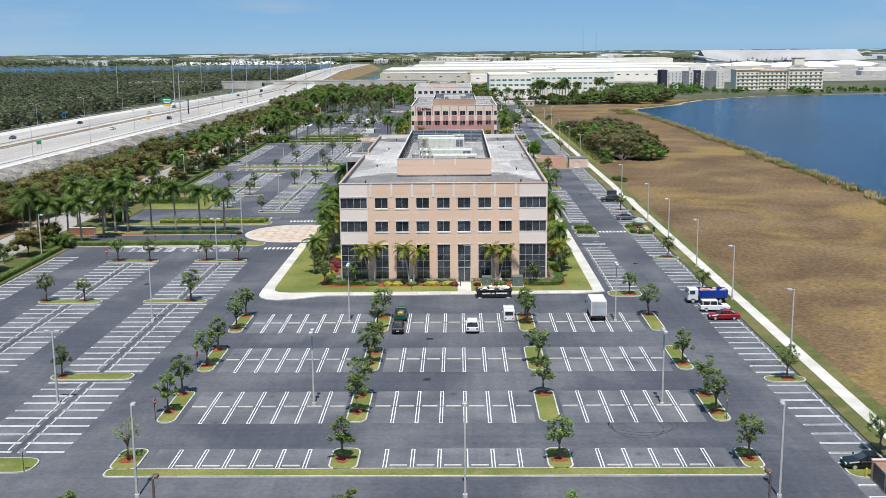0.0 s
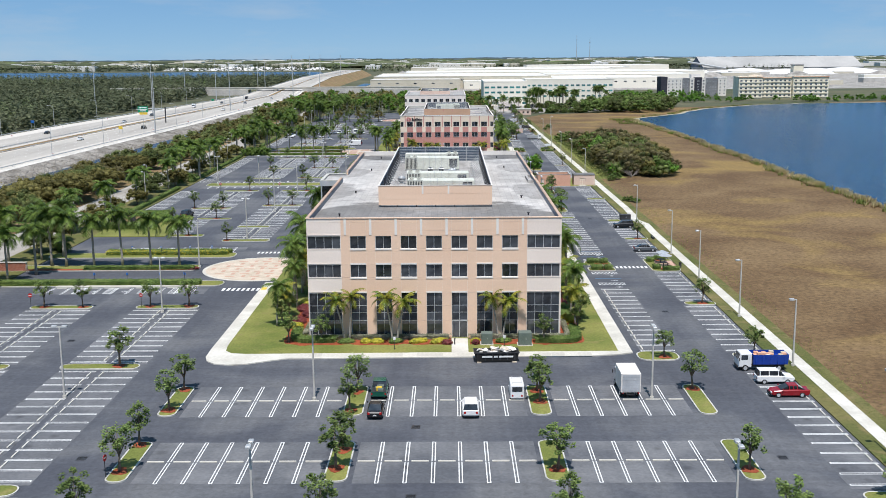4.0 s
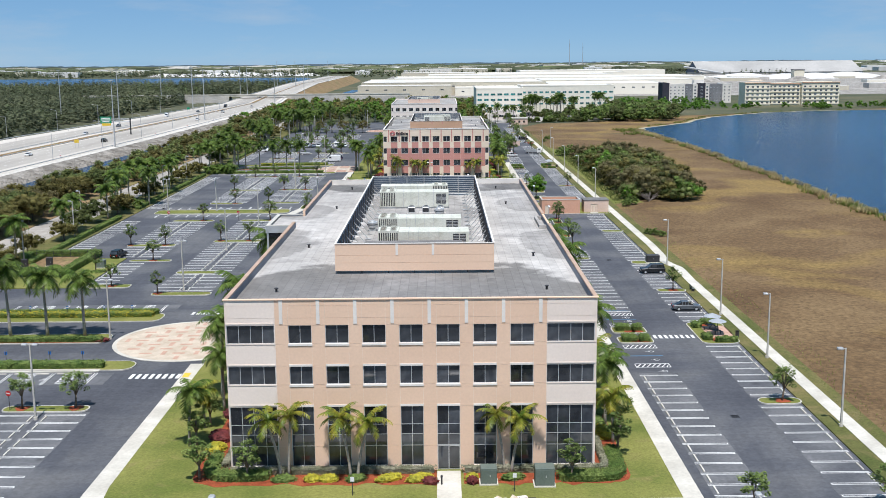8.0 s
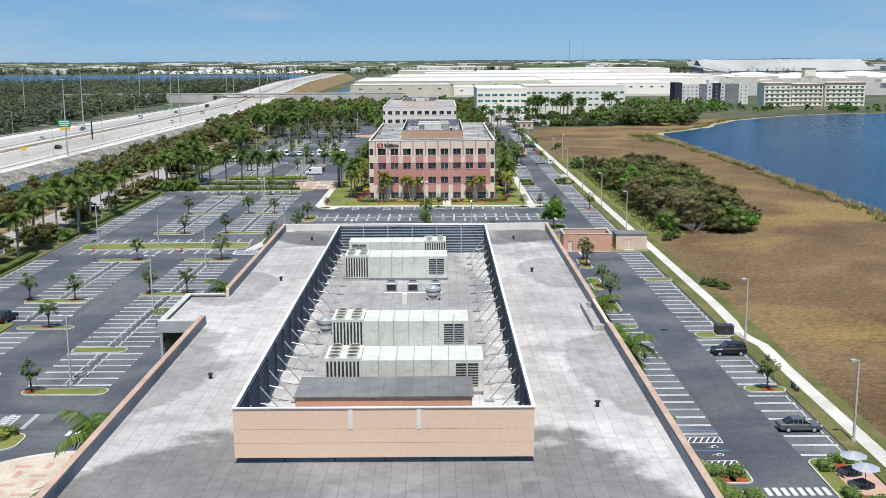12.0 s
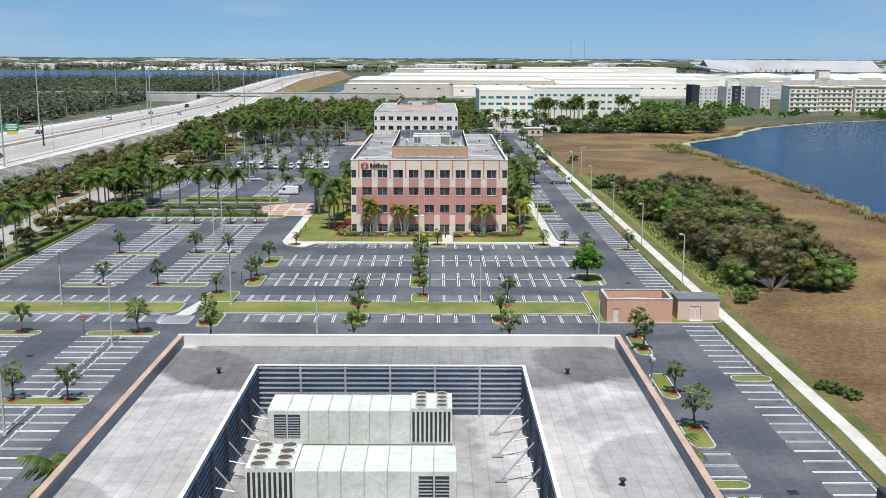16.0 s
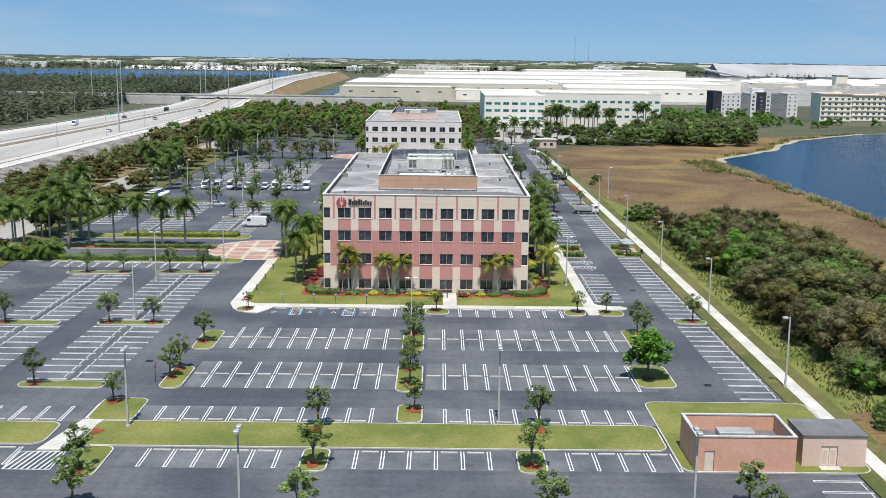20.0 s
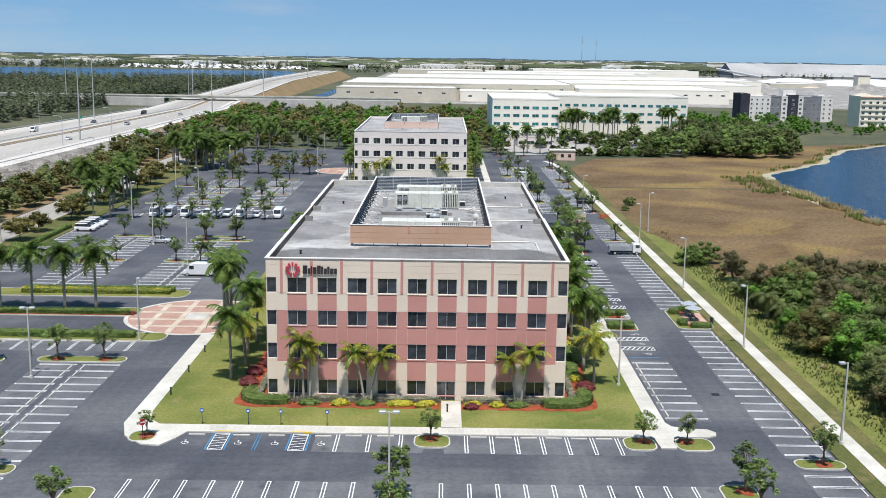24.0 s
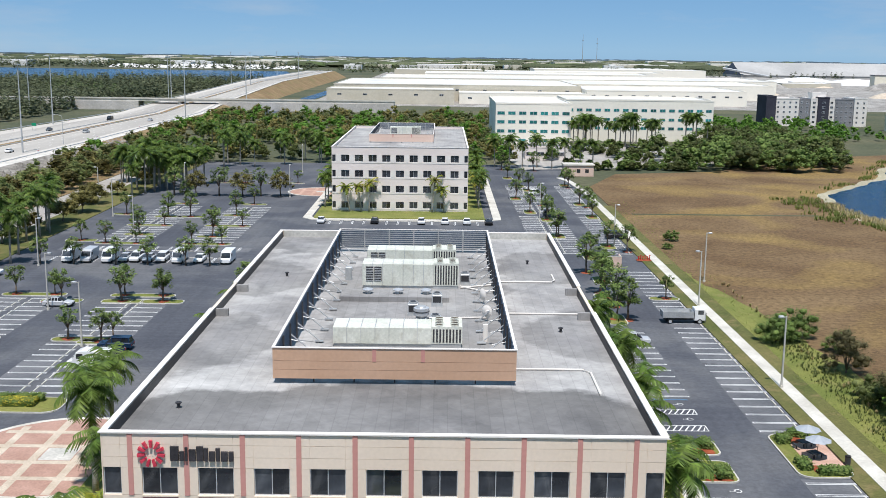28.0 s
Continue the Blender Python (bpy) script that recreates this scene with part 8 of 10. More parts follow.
def bench(x, y, turn):
    ob = thing("park_bench", x, y, 0.14, turn, "dark green park bench beside the footpath", "bench", "benches")
    for i in range(4):
        part("seat_slat", M().box(-0.9, 0.9, -0.25 + i * 0.12, -0.16 + i * 0.12, 0.43, 0.46), box_green, ob)
    for i in range(3):
        part("back_slat", M().box(-0.9, 0.9, 0.24, 0.27, 0.55 + i * 0.13, 0.64 + i * 0.13), box_green, ob)
    for x1 in (-0.75, 0.75):
        part("leg", M().box(x1 - 0.04, x1 + 0.04, -0.25, 0.28, 0, 0.43).box(x1 - 0.04, x1 + 0.04, 0.27, 0.31, 0.43, 0.95), dark_metal, ob)


bench(43.9, 270.8, 90)


def bollard(x, y):
    ob = thing("bollard_light", x, y, 0.14, 0, "short dark bollard light in the lawn", "bollard", "bollard lights")
    part("post", M().tube([(0, 0, 0), (0, 0, 0.75)], 0.09, 8), dark_metal, ob)
    part("cap", M().tube([(0, 0, 0.75), (0, 0, 0.9), (0, 0, 0.98)], [0.12, 0.12, 0.05], 8), dark_metal, ob)


for y in (442.8, 451.8, 461.0, 470.2):
    bollard(-31.5, y)
bollard(-0.4, 186.0)
bollard(1.6, 438.0)

# ---------- two small utility buildings on the grass strip ----------
shed = thing("utility_building", 0, 0, 0, 0, "roofless salmon stucco enclosure with a pale door", "utility building", "utility buildings")
ax0, ax1, ay0, ay1, ah = 26.0, 36.1, 363.6, 370.4, 3.75
part("wall", M().box(ax0, 26.9, ay0, ay0 + 0.25, 0, ah).box(26.9, 27.9, ay0, ay0 + 0.25, 2.3, ah).box(27.9, ax1, ay0, ay0 + 0.25, 0, ah), shed_wall, shed)
part("wall", M().box(ax0, ax0 + 0.25, ay0 + 0.25, ay1, 0, ah), shed_wall, shed)
part("wall", M().box(ax1 - 0.25, ax1, ay0 + 0.25, ay1, 0, ah), shed_wall, shed)
part("wall", M().box(ax0 + 0.25, ax1 - 0.25, ay1 - 0.25, ay1, 0, ah), shed_wall, shed)
part("coping", M().box(ax0 - 0.06, ax1 + 0.06, ay0 - 0.06, ay0 + 0.3, ah, ah + 0.12).box(ax0 - 0.06, ax1 + 0.06, ay1 - 0.3, ay1 + 0.06, ah, ah + 0.12).box(ax0 - 0.06, ax0 + 0.3, ay0 + 0.3, ay1 - 0.3, ah, ah + 0.12).box(ax1 - 0.3, ax1 + 0.06, ay0 + 0.3, ay1 - 0.3, ah, ah + 0.12), kerb_mat, shed)
part("inner_deck", M().box(ax0 + 0.26, ax1 - 0.26, ay0 + 0.26, ay1 - 0.26, 1.9, 2.1), roof_dark, shed, "grey sunken roof deck")
part("roof_unit", M().bevbox(29.4, 33.2, 367.6, 369.4, 2.1, 2.75, 0.05), galv, shed, "low grey metal equipment box")
door_a = part("door", M().box(26.94, 27.86, ay0 + 0.08, ay0 + 0.14, 0.1, 2.28), cream, shed, "pale metal door")
part("handle", M().box(27.68, 27.74, ay0 + 0.03, ay0 + 0.08, 1.0, 1.2), galv, door_a)
shed2 = thing("utility_building", 0, 0, 0, 0, "small pale salmon utility house with a flat grey roof", "utility building", "utility buildings")
sx0, sx1, sy0, sy1, sh = 37.3, 43.8, 365.2, 370.0, 3.3
part("wall", M().box(sx0, 39.2, sy0, sy0 + 0.25, 0, sh).box(39.2, 40.9, sy0, sy0 + 0.25, 2.3, sh).box(40.9, sx1, sy0, sy0 + 0.25, 0, sh), shed_pale, shed2)
part("wall", M().box(sx0, sx0 + 0.25, sy0 + 0.25, sy1, 0, sh), shed_pale, shed2)
part("wall", M().box(sx1 - 0.25, sx1, sy0 + 0.25, sy1, 0, sh), shed_pale, shed2)
part("wall", M().box(sx0 + 0.25, sx1 - 0.25, sy1 - 0.25, sy1, 0, sh), shed_pale, shed2)
part("roof", M().box(sx0 - 0.1, sx1 + 0.1, sy0 - 0.1, sy1 + 0.1, sh, sh + 0.18), roof_dark, shed2, "flat grey roof")
for a in (39.24, 40.07):
    dr = part("door", M().box(a, a + 0.79, sy0 + 0.08, sy0 + 0.14, 0.1, 2.28), cream, shed2, "pale metal door")
    part("louvre", M().box(a + 0.15, a + 0.62, sy0 + 0.055, sy0 + 0.079, 0.4, 1.9), shed_pale, dr)
solo("door_step", M().bevbox(39.0, 41.1, 364.2, 365.1, 0.1, 0.2, 0.03), concrete, "pale concrete step before the double door", "step")
# low walls further north and at the gate by the lane
for x0, x1, y, h in ((31.4, 36.0, 577.8, 2.2),):
    ob = thing("bin_enclosure", 0, 0, 0, 0, "low tan stucco bin enclosure with a flat coping", "enclosure", "bin enclosures")
    part("wall", M().box(x0, x1, y, y + 0.25, 0, h).box(x0, x0 + 0.25, y + 0.25, y + 3, 0, h).box(x1 - 0.25, x1, y + 0.25, y + 3, 0, h), shed_pale, ob)
    part("coping", M().box(x0 - 0.05, x1 + 0.05, y - 0.05, y + 0.3, h, h + 0.1), concrete, ob)
ob = thing("bin_enclosure", 39.2, 102.2, 0, 0, "tan stucco bin enclosure with a dark brown slatted gate", "enclosure", "bin enclosures")
part("wall", M().box(0.0, 6.8, 0.0, 0.25, 0, 2.0), shed_wall, ob)
part("wall", M().box(6.55, 6.8, -6.2, -0.01, 0, 2.0), shed_wall, ob)
part("coping", M().box(-0.05, 6.85, -0.05, 0.3, 2.003, 2.1), shed_pale, ob)
for k in range(2):
    leaf = part("gate", M().box(0.06, 0.10, -3.0 - 3.0 * k, -0.08 - 3.0 * k, 0.1, 1.95), brown_metal, ob, "dark brown metal gate leaf")
    part("gate_frame", M().box(0.02, 0.055, -0.16 - 3.0 * k, -0.08 - 3.0 * k, 0.1, 1.98).box(0.02, 0.055, -3.0 - 3.0 * k, -2.92 - 3.0 * k, 0.1, 1.98).box(0.02, 0.055, -2.9 - 3.0 * k, -0.18 - 3.0 * k, 1.88, 1.98), galv, leaf)
ob = thing("yellow_bollard", 38.9, 102.75, 0.1, 0, "yellow steel bollard before the bin enclosure", "bollard")
part("post", M().tube([(0, 0, -0.1), (0, 0, 0.85), (0, 0, 0.93)], [0.1, 0.1, 0.04], 10), paint_yellow, ob)
gate_house = thing("gate_house", 0, 0, 0, 0, "small tan gate house with a flat roof", "gate house")
part("wall", M().box(41.8, 51.6, 727.5, 733, 0, 3.6), shed_pale, gate_house)
part("roof", M().box(41.5, 51.9, 727.2, 733.3, 3.6, 4.0), concrete, gate_house)
for x in (43.6, 46.6, 49.4):
    part("window", M().box(x - 0.6, x + 0.6, 727.45, 727.49, 1.2, 2.4), dark_glass, gate_house)


# ---------- vehicles ----------
def paint_of(name, c):
    return material(name, tuple(v * 0.92 for v in c), c, 0.8, 6.0, 0.25, fine=0.03, spec=0.5)


CAR_WHITE, CAR_BLACK, CAR_RED, CAR_GREY = paint_of("white_car_paint", (0.78, 0.78, 0.77)), paint_of("black_car_paint", (0.012, 0.013, 0.015)), paint_of("red_car_paint", (0.26, 0.008, 0.014)), paint_of("grey_car_paint", (0.10, 0.11, 0.12))
CAR_BLUE, CAR_GREEN, CAR_NAVY, CAR_SILVER = paint_of("blue_truck_paint", (0.012, 0.05, 0.32)), paint_of("green_car_paint", (0.01, 0.09, 0.06)), paint_of("navy_car_paint", (0.01, 0.03, 0.07)), paint_of("silver_car_paint", (0.5, 0.51, 0.52))
head_glass = material("headlight_glass", (0.7, 0.7, 0.68), (0.8, 0.8, 0.78), 1.0, 6.0, 0.1, spec=0.6)
tail_glass = material("tail_light_red", (0.35, 0.01, 0.01), (0.42, 0.02, 0.02), 1.0, 6.0, 0.2)
WHEEL = M().tube([(-0.11, 0, 0), (0.11, 0, 0)], 0.33, 14).mesh("tyre", black_rubber)
RIM = M().tube([(-0.12, 0, 0), (0.12, 0, 0)], 0.21, 10).mesh("rim", alu)


def section(x, w, z0, z1, b):
    return [(x, -w, z0 + b), (x, -w + b, z0), (x, w - b, z0), (x, w, z0 + b), (x, w, z1 - b), (x, w - b, z1), (x, -w + b, z1), (x, -w, z1 - b)]


def wheels(ob, xs, w, scale=1.0):
    for x in xs:
        for s in (-1, 1):
            at = Matrix.Translation((x, s * (w - 0.1), 0.33 * scale)) @ pose(0, 0, 0, 0, 0, 90) @ Matrix.Diagonal((scale, scale, scale, 1))
            ty = part("tyre", WHEEL, None, ob, at=at)
            part("rim", RIM, None, ty)


SHAPES = {   # body stations (x, half width, bottom, top), cabin stations (x, half width, top)
    "sedan": (((-2.35, 0.78, 0.42, 0.82), (-2.2, 0.88, 0.26, 0.95), (-0.9, 0.91, 0.22, 0.98), (0.9, 0.91, 0.22, 0.94), (2.0, 0.87, 0.26, 0.82), (2.35, 0.74, 0.4, 0.66)), ((-1.75, 0.72, 0.96), (-0.85, 0.62, 1.44), (0.15, 0.62, 1.46), (1.15, 0.72, 0.95)), (-1.4, 1.45)),
    "suv": (((-2.35, 0.84, 0.5, 1.0), (-2.25, 0.94, 0.34, 1.08), (-0.9, 0.96, 0.3, 1.1), (0.9, 0.96, 0.3, 1.06), (2.1, 0.92, 0.34, 0.98), (2.35, 0.82, 0.48, 0.85)), ((-2.28, 0.80, 1.08), (-2.0, 0.70, 1.72), (0.3, 0.70, 1.74), (1.2, 0.80, 1.06)), (-1.45, 1.45)),
    "van": (((-2.9, 0.95, 0.45, 2.2), (-2.8, 1.0, 0.32, 2.42), (0.9, 1.0, 0.3, 2.45), (1.6, 0.98, 0.3, 2.2), (2.15, 0.97, 0.32, 1.2), (2.85, 0.86, 0.42, 0.95)), (), (-1.8, 1.95)),
}


def car(kind, x, y, turn, mt, label, group="parked vehicles", size=1.0, far=False):
    body, cab, axles = SHAPES[kind]
    ob = thing("van" if kind == "van" else "car", x, y, 0.01, turn, label, "van" if kind == "van" else "car", group)
    ob.scale = (size, size, size)
    part("body", M().loft([section(a, w, b, c, 0.10) for a, w, b, c in body]), mt, ob, smooth=False)
    if cab:
        glass = [[(a, -w - 0.10 * (t < 1.3), t0), (a, w + 0.10 * (t < 1.3), t0), (a, w, t), (a, -w, t)] for (a, w, t), t0 in zip(cab, (0.9, 0.9, 0.9, 0.88))]
        part("cabin_glass", M().loft(glass), dark_glass, ob)
        (x1, w1, t1), (x2, w2, t2) = cab[1], cab[2]
        part("roof", M().bevbox(x1 - 0.06, x2 + 0.1, -w1 - 0.03, w1 + 0.03, t1 - 0.03, t1 + 0.05, 0.04), mt, ob)
        for xa in () if far else (x1 + 0.02, (x1 + x2) / 2, x2):
            for s in (-1, 1):
                part("pillar", M().loft([[(xa - 0.05, s * 0.86, 0.95), (xa + 0.05, s * 0.86, 0.95), (xa + 0.05, s * 0.80, 0.95), (xa - 0.05, s * 0.80, 0.95)], [(xa - 0.05, s * (w1 + 0.03), t1), (xa + 0.05, s * (w1 + 0.03), t1), (xa + 0.05, s * (w1 - 0.05), t1), (xa - 0.05, s * (w1 - 0.05), t1)]]), mt, ob)
    else:
        part("windscreen", M().poly((1.63, -0.84, 2.1), (1.63, 0.84, 2.1), (2.16, 0.86, 1.24), (2.16, -0.86, 1.24)), dark_glass, ob, at=(0.03, 0, 0.02))
        for s in (-1, 1):
            part("side_window", M().box(0.75, 1.6, s * 1.0 - 0.012, s * 1.0 + 0.012, 1.35, 2.0), dark_glass, ob)
        part("rear_window", M().box(-2.93, -2.89, -0.75, 0.75, 1.4, 2.1), dark_glass, ob)
    fx, bx = body[-1][0], body[0][0]
    for s in () if far else (-1, 1):
        part("headlight", M().box(fx - 0.12, fx + 0.01, s * 0.62 - 0.16, s * 0.62 + 0.16, 0.6, 0.74), head_glass, ob)
        part("tail_light", M().box(bx - 0.015, bx + 0.1, s * 0.68 - 0.12, s * 0.68 + 0.12, 0.66, 0.9), tail_glass, ob)
        part("mirror", M().bevbox(0.9, 1.05, s * 1.04 - 0.09, s * 1.04 + 0.09, 1.0, 1.16, 0.03), mt, ob)
    if far:
        for ax in axles:
            for s in (-1, 1):
                part("tyre", WHEEL, None, ob, at=Matrix.Translation((ax, s * (body[2][1] - 0.1), 0.33)) @ pose(0, 0, 0, 0, 0, 90))
        return ob
    part("bumper", M().bevbox(fx - 0.06, fx + 0.06, -0.72, 0.72, 0.3, 0.5, 0.04), black_rubber, ob)
    part("number_plate", M().box(bx - 0.03, bx - 0.016, -0.2, 0.2, 0.5, 0.62), paint_white, ob)
    wheels(ob, axles, body[2][1])
    return ob


car("suv", 1.3, 157.6, 90, CAR_WHITE, "white sport utility car in a marked stall")
car("sedan", -9.7, 157.4, 90, CAR_BLACK, "black car in a marked stall")
car("suv", 39.8, 168.4, 0, CAR_WHITE, "white sport utility car in a side stall")
car("sedan", 40.0, 163.2, 180, CAR_RED, "dark red saloon car in a side stall")
car("sedan", 39.9, 105.4, 180, CAR_BLACK, "black saloon car at the end of the lane")
car("sedan", 39.7, 257.0, 0, CAR_GREY, "grey saloon car in a side stall")
car("suv", 40.0, 286.8, 180, CAR_BLACK, "black sport utility car in a side stall")
car("suv", -68.5, 307.6, 80, CAR_BLACK, "black sport utility car in the west car park")
car("suv", 28.8, 524.4, 0, CAR_SILVER, "silver car beside the pavement")
for i, x in enumerate((-70.0, -66.4, -62.4, -49.0, -39.7)):
    car("van", x, 579.0, -90, CAR_WHITE if x != -66.4 else CAR_SILVER, "white delivery van parked in a row", "van row", far=True)
for x, k in ((-57.4, "suv"), (-55.0, "sedan"), (-52.4, "suv"), (-45.2, "sedan"), (-59.6, "sedan")):
    car(k, x, 579.4, -90, CAR_WHITE if k == "suv" or x > -50 else CAR_SILVER, "white car parked in the row of vans", "van row", far=True)
for x, y, c in ((-79.6, 556.0, CAR_WHITE), (-79.8, 559, CAR_WHITE), (-79.6, 562, CAR_WHITE), (-79.8, 565, CAR_WHITE)):
    car("suv", x, y, 0, c, "white car parked at the edge of the lot", "van row", far=True)
car("sedan", -59.4, 542.8, 0, CAR_SILVER, "pale blue-white car in the north-west lot")
car("van", -43.6, 510.6, 180, CAR_WHITE, "white delivery van in the lot beside the plaza")
car("suv", -43.0, 519.0, 180, CAR_NAVY, "dark blue pickup-like car in the lot")
car("sedan", -43.2, 515.6, 180, CAR_BLACK, "black car in the lot beside the plaza")
for x, c in ((-27.2, CAR_WHITE), (-14.5, CAR_BLACK), (-3.4, CAR_WHITE), (2.2, CAR_WHITE), (7.4, CAR_WHITE), (12.6, CAR_BLACK)):
    car("sedan", x, 627.6, 90, c, "car parked before the pale office block", "pale block cars", far=True)
for x, y, c in ((29.0, 640, CAR_GREY), (28.6, 680, CAR_WHITE), (40, 610, CAR_BLACK)):
    car("suv", x, y, 0, c, "car in the far lot", "far lot cars", far=True)
# small cargo van with a ladder rack
cargo = car("van", 7.0, 164.0, 90, CAR_WHITE, "white cargo van with a roof rack in a stall", "parked vehicles", 0.82)
part("roof_rack", M().box(-2.4, 0.8, -0.7, -0.66, 2.5, 2.56).box(-2.4, 0.8, 0.66, 0.7, 2.5, 2.56).box(-2.0, -1.94, -0.66, 0.66, 2.5, 2.55).box(0.2, 0.26, -0.66, 0.66, 2.5, 2.55), galv, cargo)


def cab_over(ob, mt, x0=1.5, x1=3.2, w=1.05, h=2.35):
    part("cab", M().loft([section(x0, w, 0.5, h, 0.08), section(x1 - 0.25, w, 0.5, h, 0.1), section(x1, w * 0.96, 0.5, h - 0.75, 0.1)]), mt, ob)
    part("windscreen", M().poly((x1 - 0.22, -0.9, h - 0.12), (x1 - 0.22, 0.9, h - 0.12), (x1 + 0.015, 0.9, h - 0.85), (x1 + 0.015, -0.9, h - 0.85)), dark_glass, ob, at=(0.02, 0, 0.02))
    for s in (-1, 1):
        part("side_window", M().box(x0 + 0.5, x1 - 0.35, s * w - 0.012, s * w + 0.012, h - 0.85, h - 0.2), dark_glass, ob)
        part("headlight", M().box(x1 - 0.05, x1 + 0.02, s * 0.75 - 0.14, s * 0.75 + 0.14, 0.75, 0.95), head_glass, ob)
        part("mirror", M().box(x1 - 0.1, x1, s * 1.25 - 0.06, s * 1.25 + 0.06, 1.4, 1.85), dark_metal, ob)
    part("chassis", M().box(-3.0, x1 - 0.3, -0.45, 0.45, 0.45, 0.7), dark_metal, ob)
    part("bumper", M().box(x1 - 0.05, x1 + 0.08, -1.0, 1.0, 0.42, 0.66), dark_metal, ob)


box_truck = thing("box_truck", 20.7, 165.2, 0.01, 90, "white box truck with a plain cargo body in a stall", "truck", "trucks")
cab_over(box_truck, CAR_WHITE)
part("cargo_box", M().bevbox(-3.1, 1.35, -1.2, 1.2, 0.85, 3.2, 0.05), trim_white, box_truck)
part("rear_door", M().box(-3.13, -3.102, -1.05, 1.05, 0.95, 3.05), alu, box_truck, "grey roller door")
for i in range(5):
    part("slat_line", M().box(-3.145, -3.131, -1.05, 1.05, 1.3 + i * 0.36, 1.33 + i * 0.36), galv, box_truck)
for s in (-1, 1):
    part("tail_light", M().box(-3.14, -3.1, s * 0.95 - 0.08, s * 0.95 + 0.08, 0.7, 0.82), tail_glass, box_truck)
wheels(box_truck, (-2.0, 2.3), 1.1, 1.2)

dump = thing("tipper_truck", 39.8, 174.2, 0.01, 180, "white-cabbed tipper truck with a blue body full of debris", "truck", "trucks")
cab_over(dump, CAR_WHITE)
part("tipper_body", M().loft([rect(-3.2, 1.3, -1.15, 1.15), rect(-3.3, 1.35, -1.25, 1.25)] and [[(x, y, 0.9) for x, y in rect(-3.2, 1.3, -1.15, 1.15)], [(x, y, 2.2) for x, y in rect(-3.3, 1.35, -1.25, 1.25)], [(x, y, 2.2) for x, y in rect(-3.2, 1.25, -1.15, 1.15)], [(x, y, 1.7) for x, y in rect(-3.2, 1.25, -1.15, 1.15)]]), CAR_BLUE, dump, "blue steel tipper body")
for i in range(5):
    for s in (-1, 1):
        part("rib", M().box(-2.9 + i * 0.95, -2.78 + i * 0.95, s * 1.24 - 0.05, s * 1.24 + 0.05, 0.95, 2.18), CAR_BLUE, dump)
for i in range(22):
    x, y = rng.uniform(-2.9, 0.9), rng.uniform(-0.9, 0.9)
    part("debris", M().bevbox(x - 0.3, x + 0.3, y - 0.22, y + 0.22, 1.7, rng.uniform(1.95, 2.35), 0.05), shed_wall if i % 3 else cream_stone, dump)
wheels(dump, (-2.1, 2.3), 1.1, 1.25)

flat = thing("tipper_truck", 38.7, 537.0, 0.01, 0, "white-cabbed tipper truck with a grey steel body", "truck", "trucks")
cab_over(flat, CAR_WHITE)
part("tipper_body", M().loft([[(x, y, 0.95) for x, y in rect(-3.4, 1.3, -1.15, 1.15)], [(x, y, 1.9) for x, y in rect(-3.4, 1.35, -1.2, 1.2)], [(x, y, 1.9) for x, y in rect(-3.3, 1.25, -1.1, 1.1)], [(x, y, 1.2) for x, y in rect(-3.3, 1.25, -1.1, 1.1)]]), galv, flat, "grey steel tipper body")
for i in range(6):
    for s in (-1, 1):
        part("rib", M().box(-3.1 + i * 0.8, -3.0 + i * 0.8, s * 1.2 - 0.05, s * 1.2 + 0.05, 1.0, 1.88), galv, flat)
wheels(flat, (-2.2, 2.3), 1.1, 1.2)

pickup = thing("pickup_truck", -9.7, 164.6, 0.01, 90, "dark green pickup truck with equipment in its bed", "truck", "trucks")
part("body", M().loft([section(-2.6, 0.95, 0.5, 1.0, 0.08), section(0.2, 0.98, 0.4, 1.05, 0.1), section(1.6, 0.96, 0.4, 1.05, 0.1), section(2.75, 0.85, 0.5, 0.9, 0.1)]), CAR_GREEN, pickup)
part("cabin_glass", M().loft([[(x, -w, 1.0), (x, w, 1.0), (x, w - 0.14, t), (x, -w + 0.14, t)] for x, w, t in ((-0.6, 0.9, 1.1), (-0.45, 0.9, 1.75), (0.7, 0.9, 1.78), (1.45, 0.9, 1.1))]), dark_glass, pickup)
part("roof", M().bevbox(-0.5, 0.75, -0.8, 0.8, 1.74, 1.84, 0.04), CAR_GREEN, pickup)
part("bed", M().box(-2.55, -0.75, -0.85, 0.85, 1.02, 1.08), dark_metal, pickup)
for i in range(5):
    x = -2.3 + i * 0.35
    part("cargo", M().bevbox(x - 0.2, x + 0.2, -0.6 + 0.2 * (i % 3), 0.1 + 0.2 * (i % 3), 1.08, 1.4 + 0.12 * (i % 2), 0.05), paint_yellow if i == 1 else box_green, pickup)
for s in (-1, 1):
    part("headlight", M().box(2.7, 2.78, s * 0.65 - 0.14, s * 0.65 + 0.14, 0.68, 0.84), head_glass, pickup)
    part("tail_light", M().box(-2.62, -2.58, s * 0.82 - 0.08, s * 0.82 + 0.08, 0.7, 0.95), tail_glass, pickup)
wheels(pickup, (-1.7, 1.75), 0.98, 1.1)

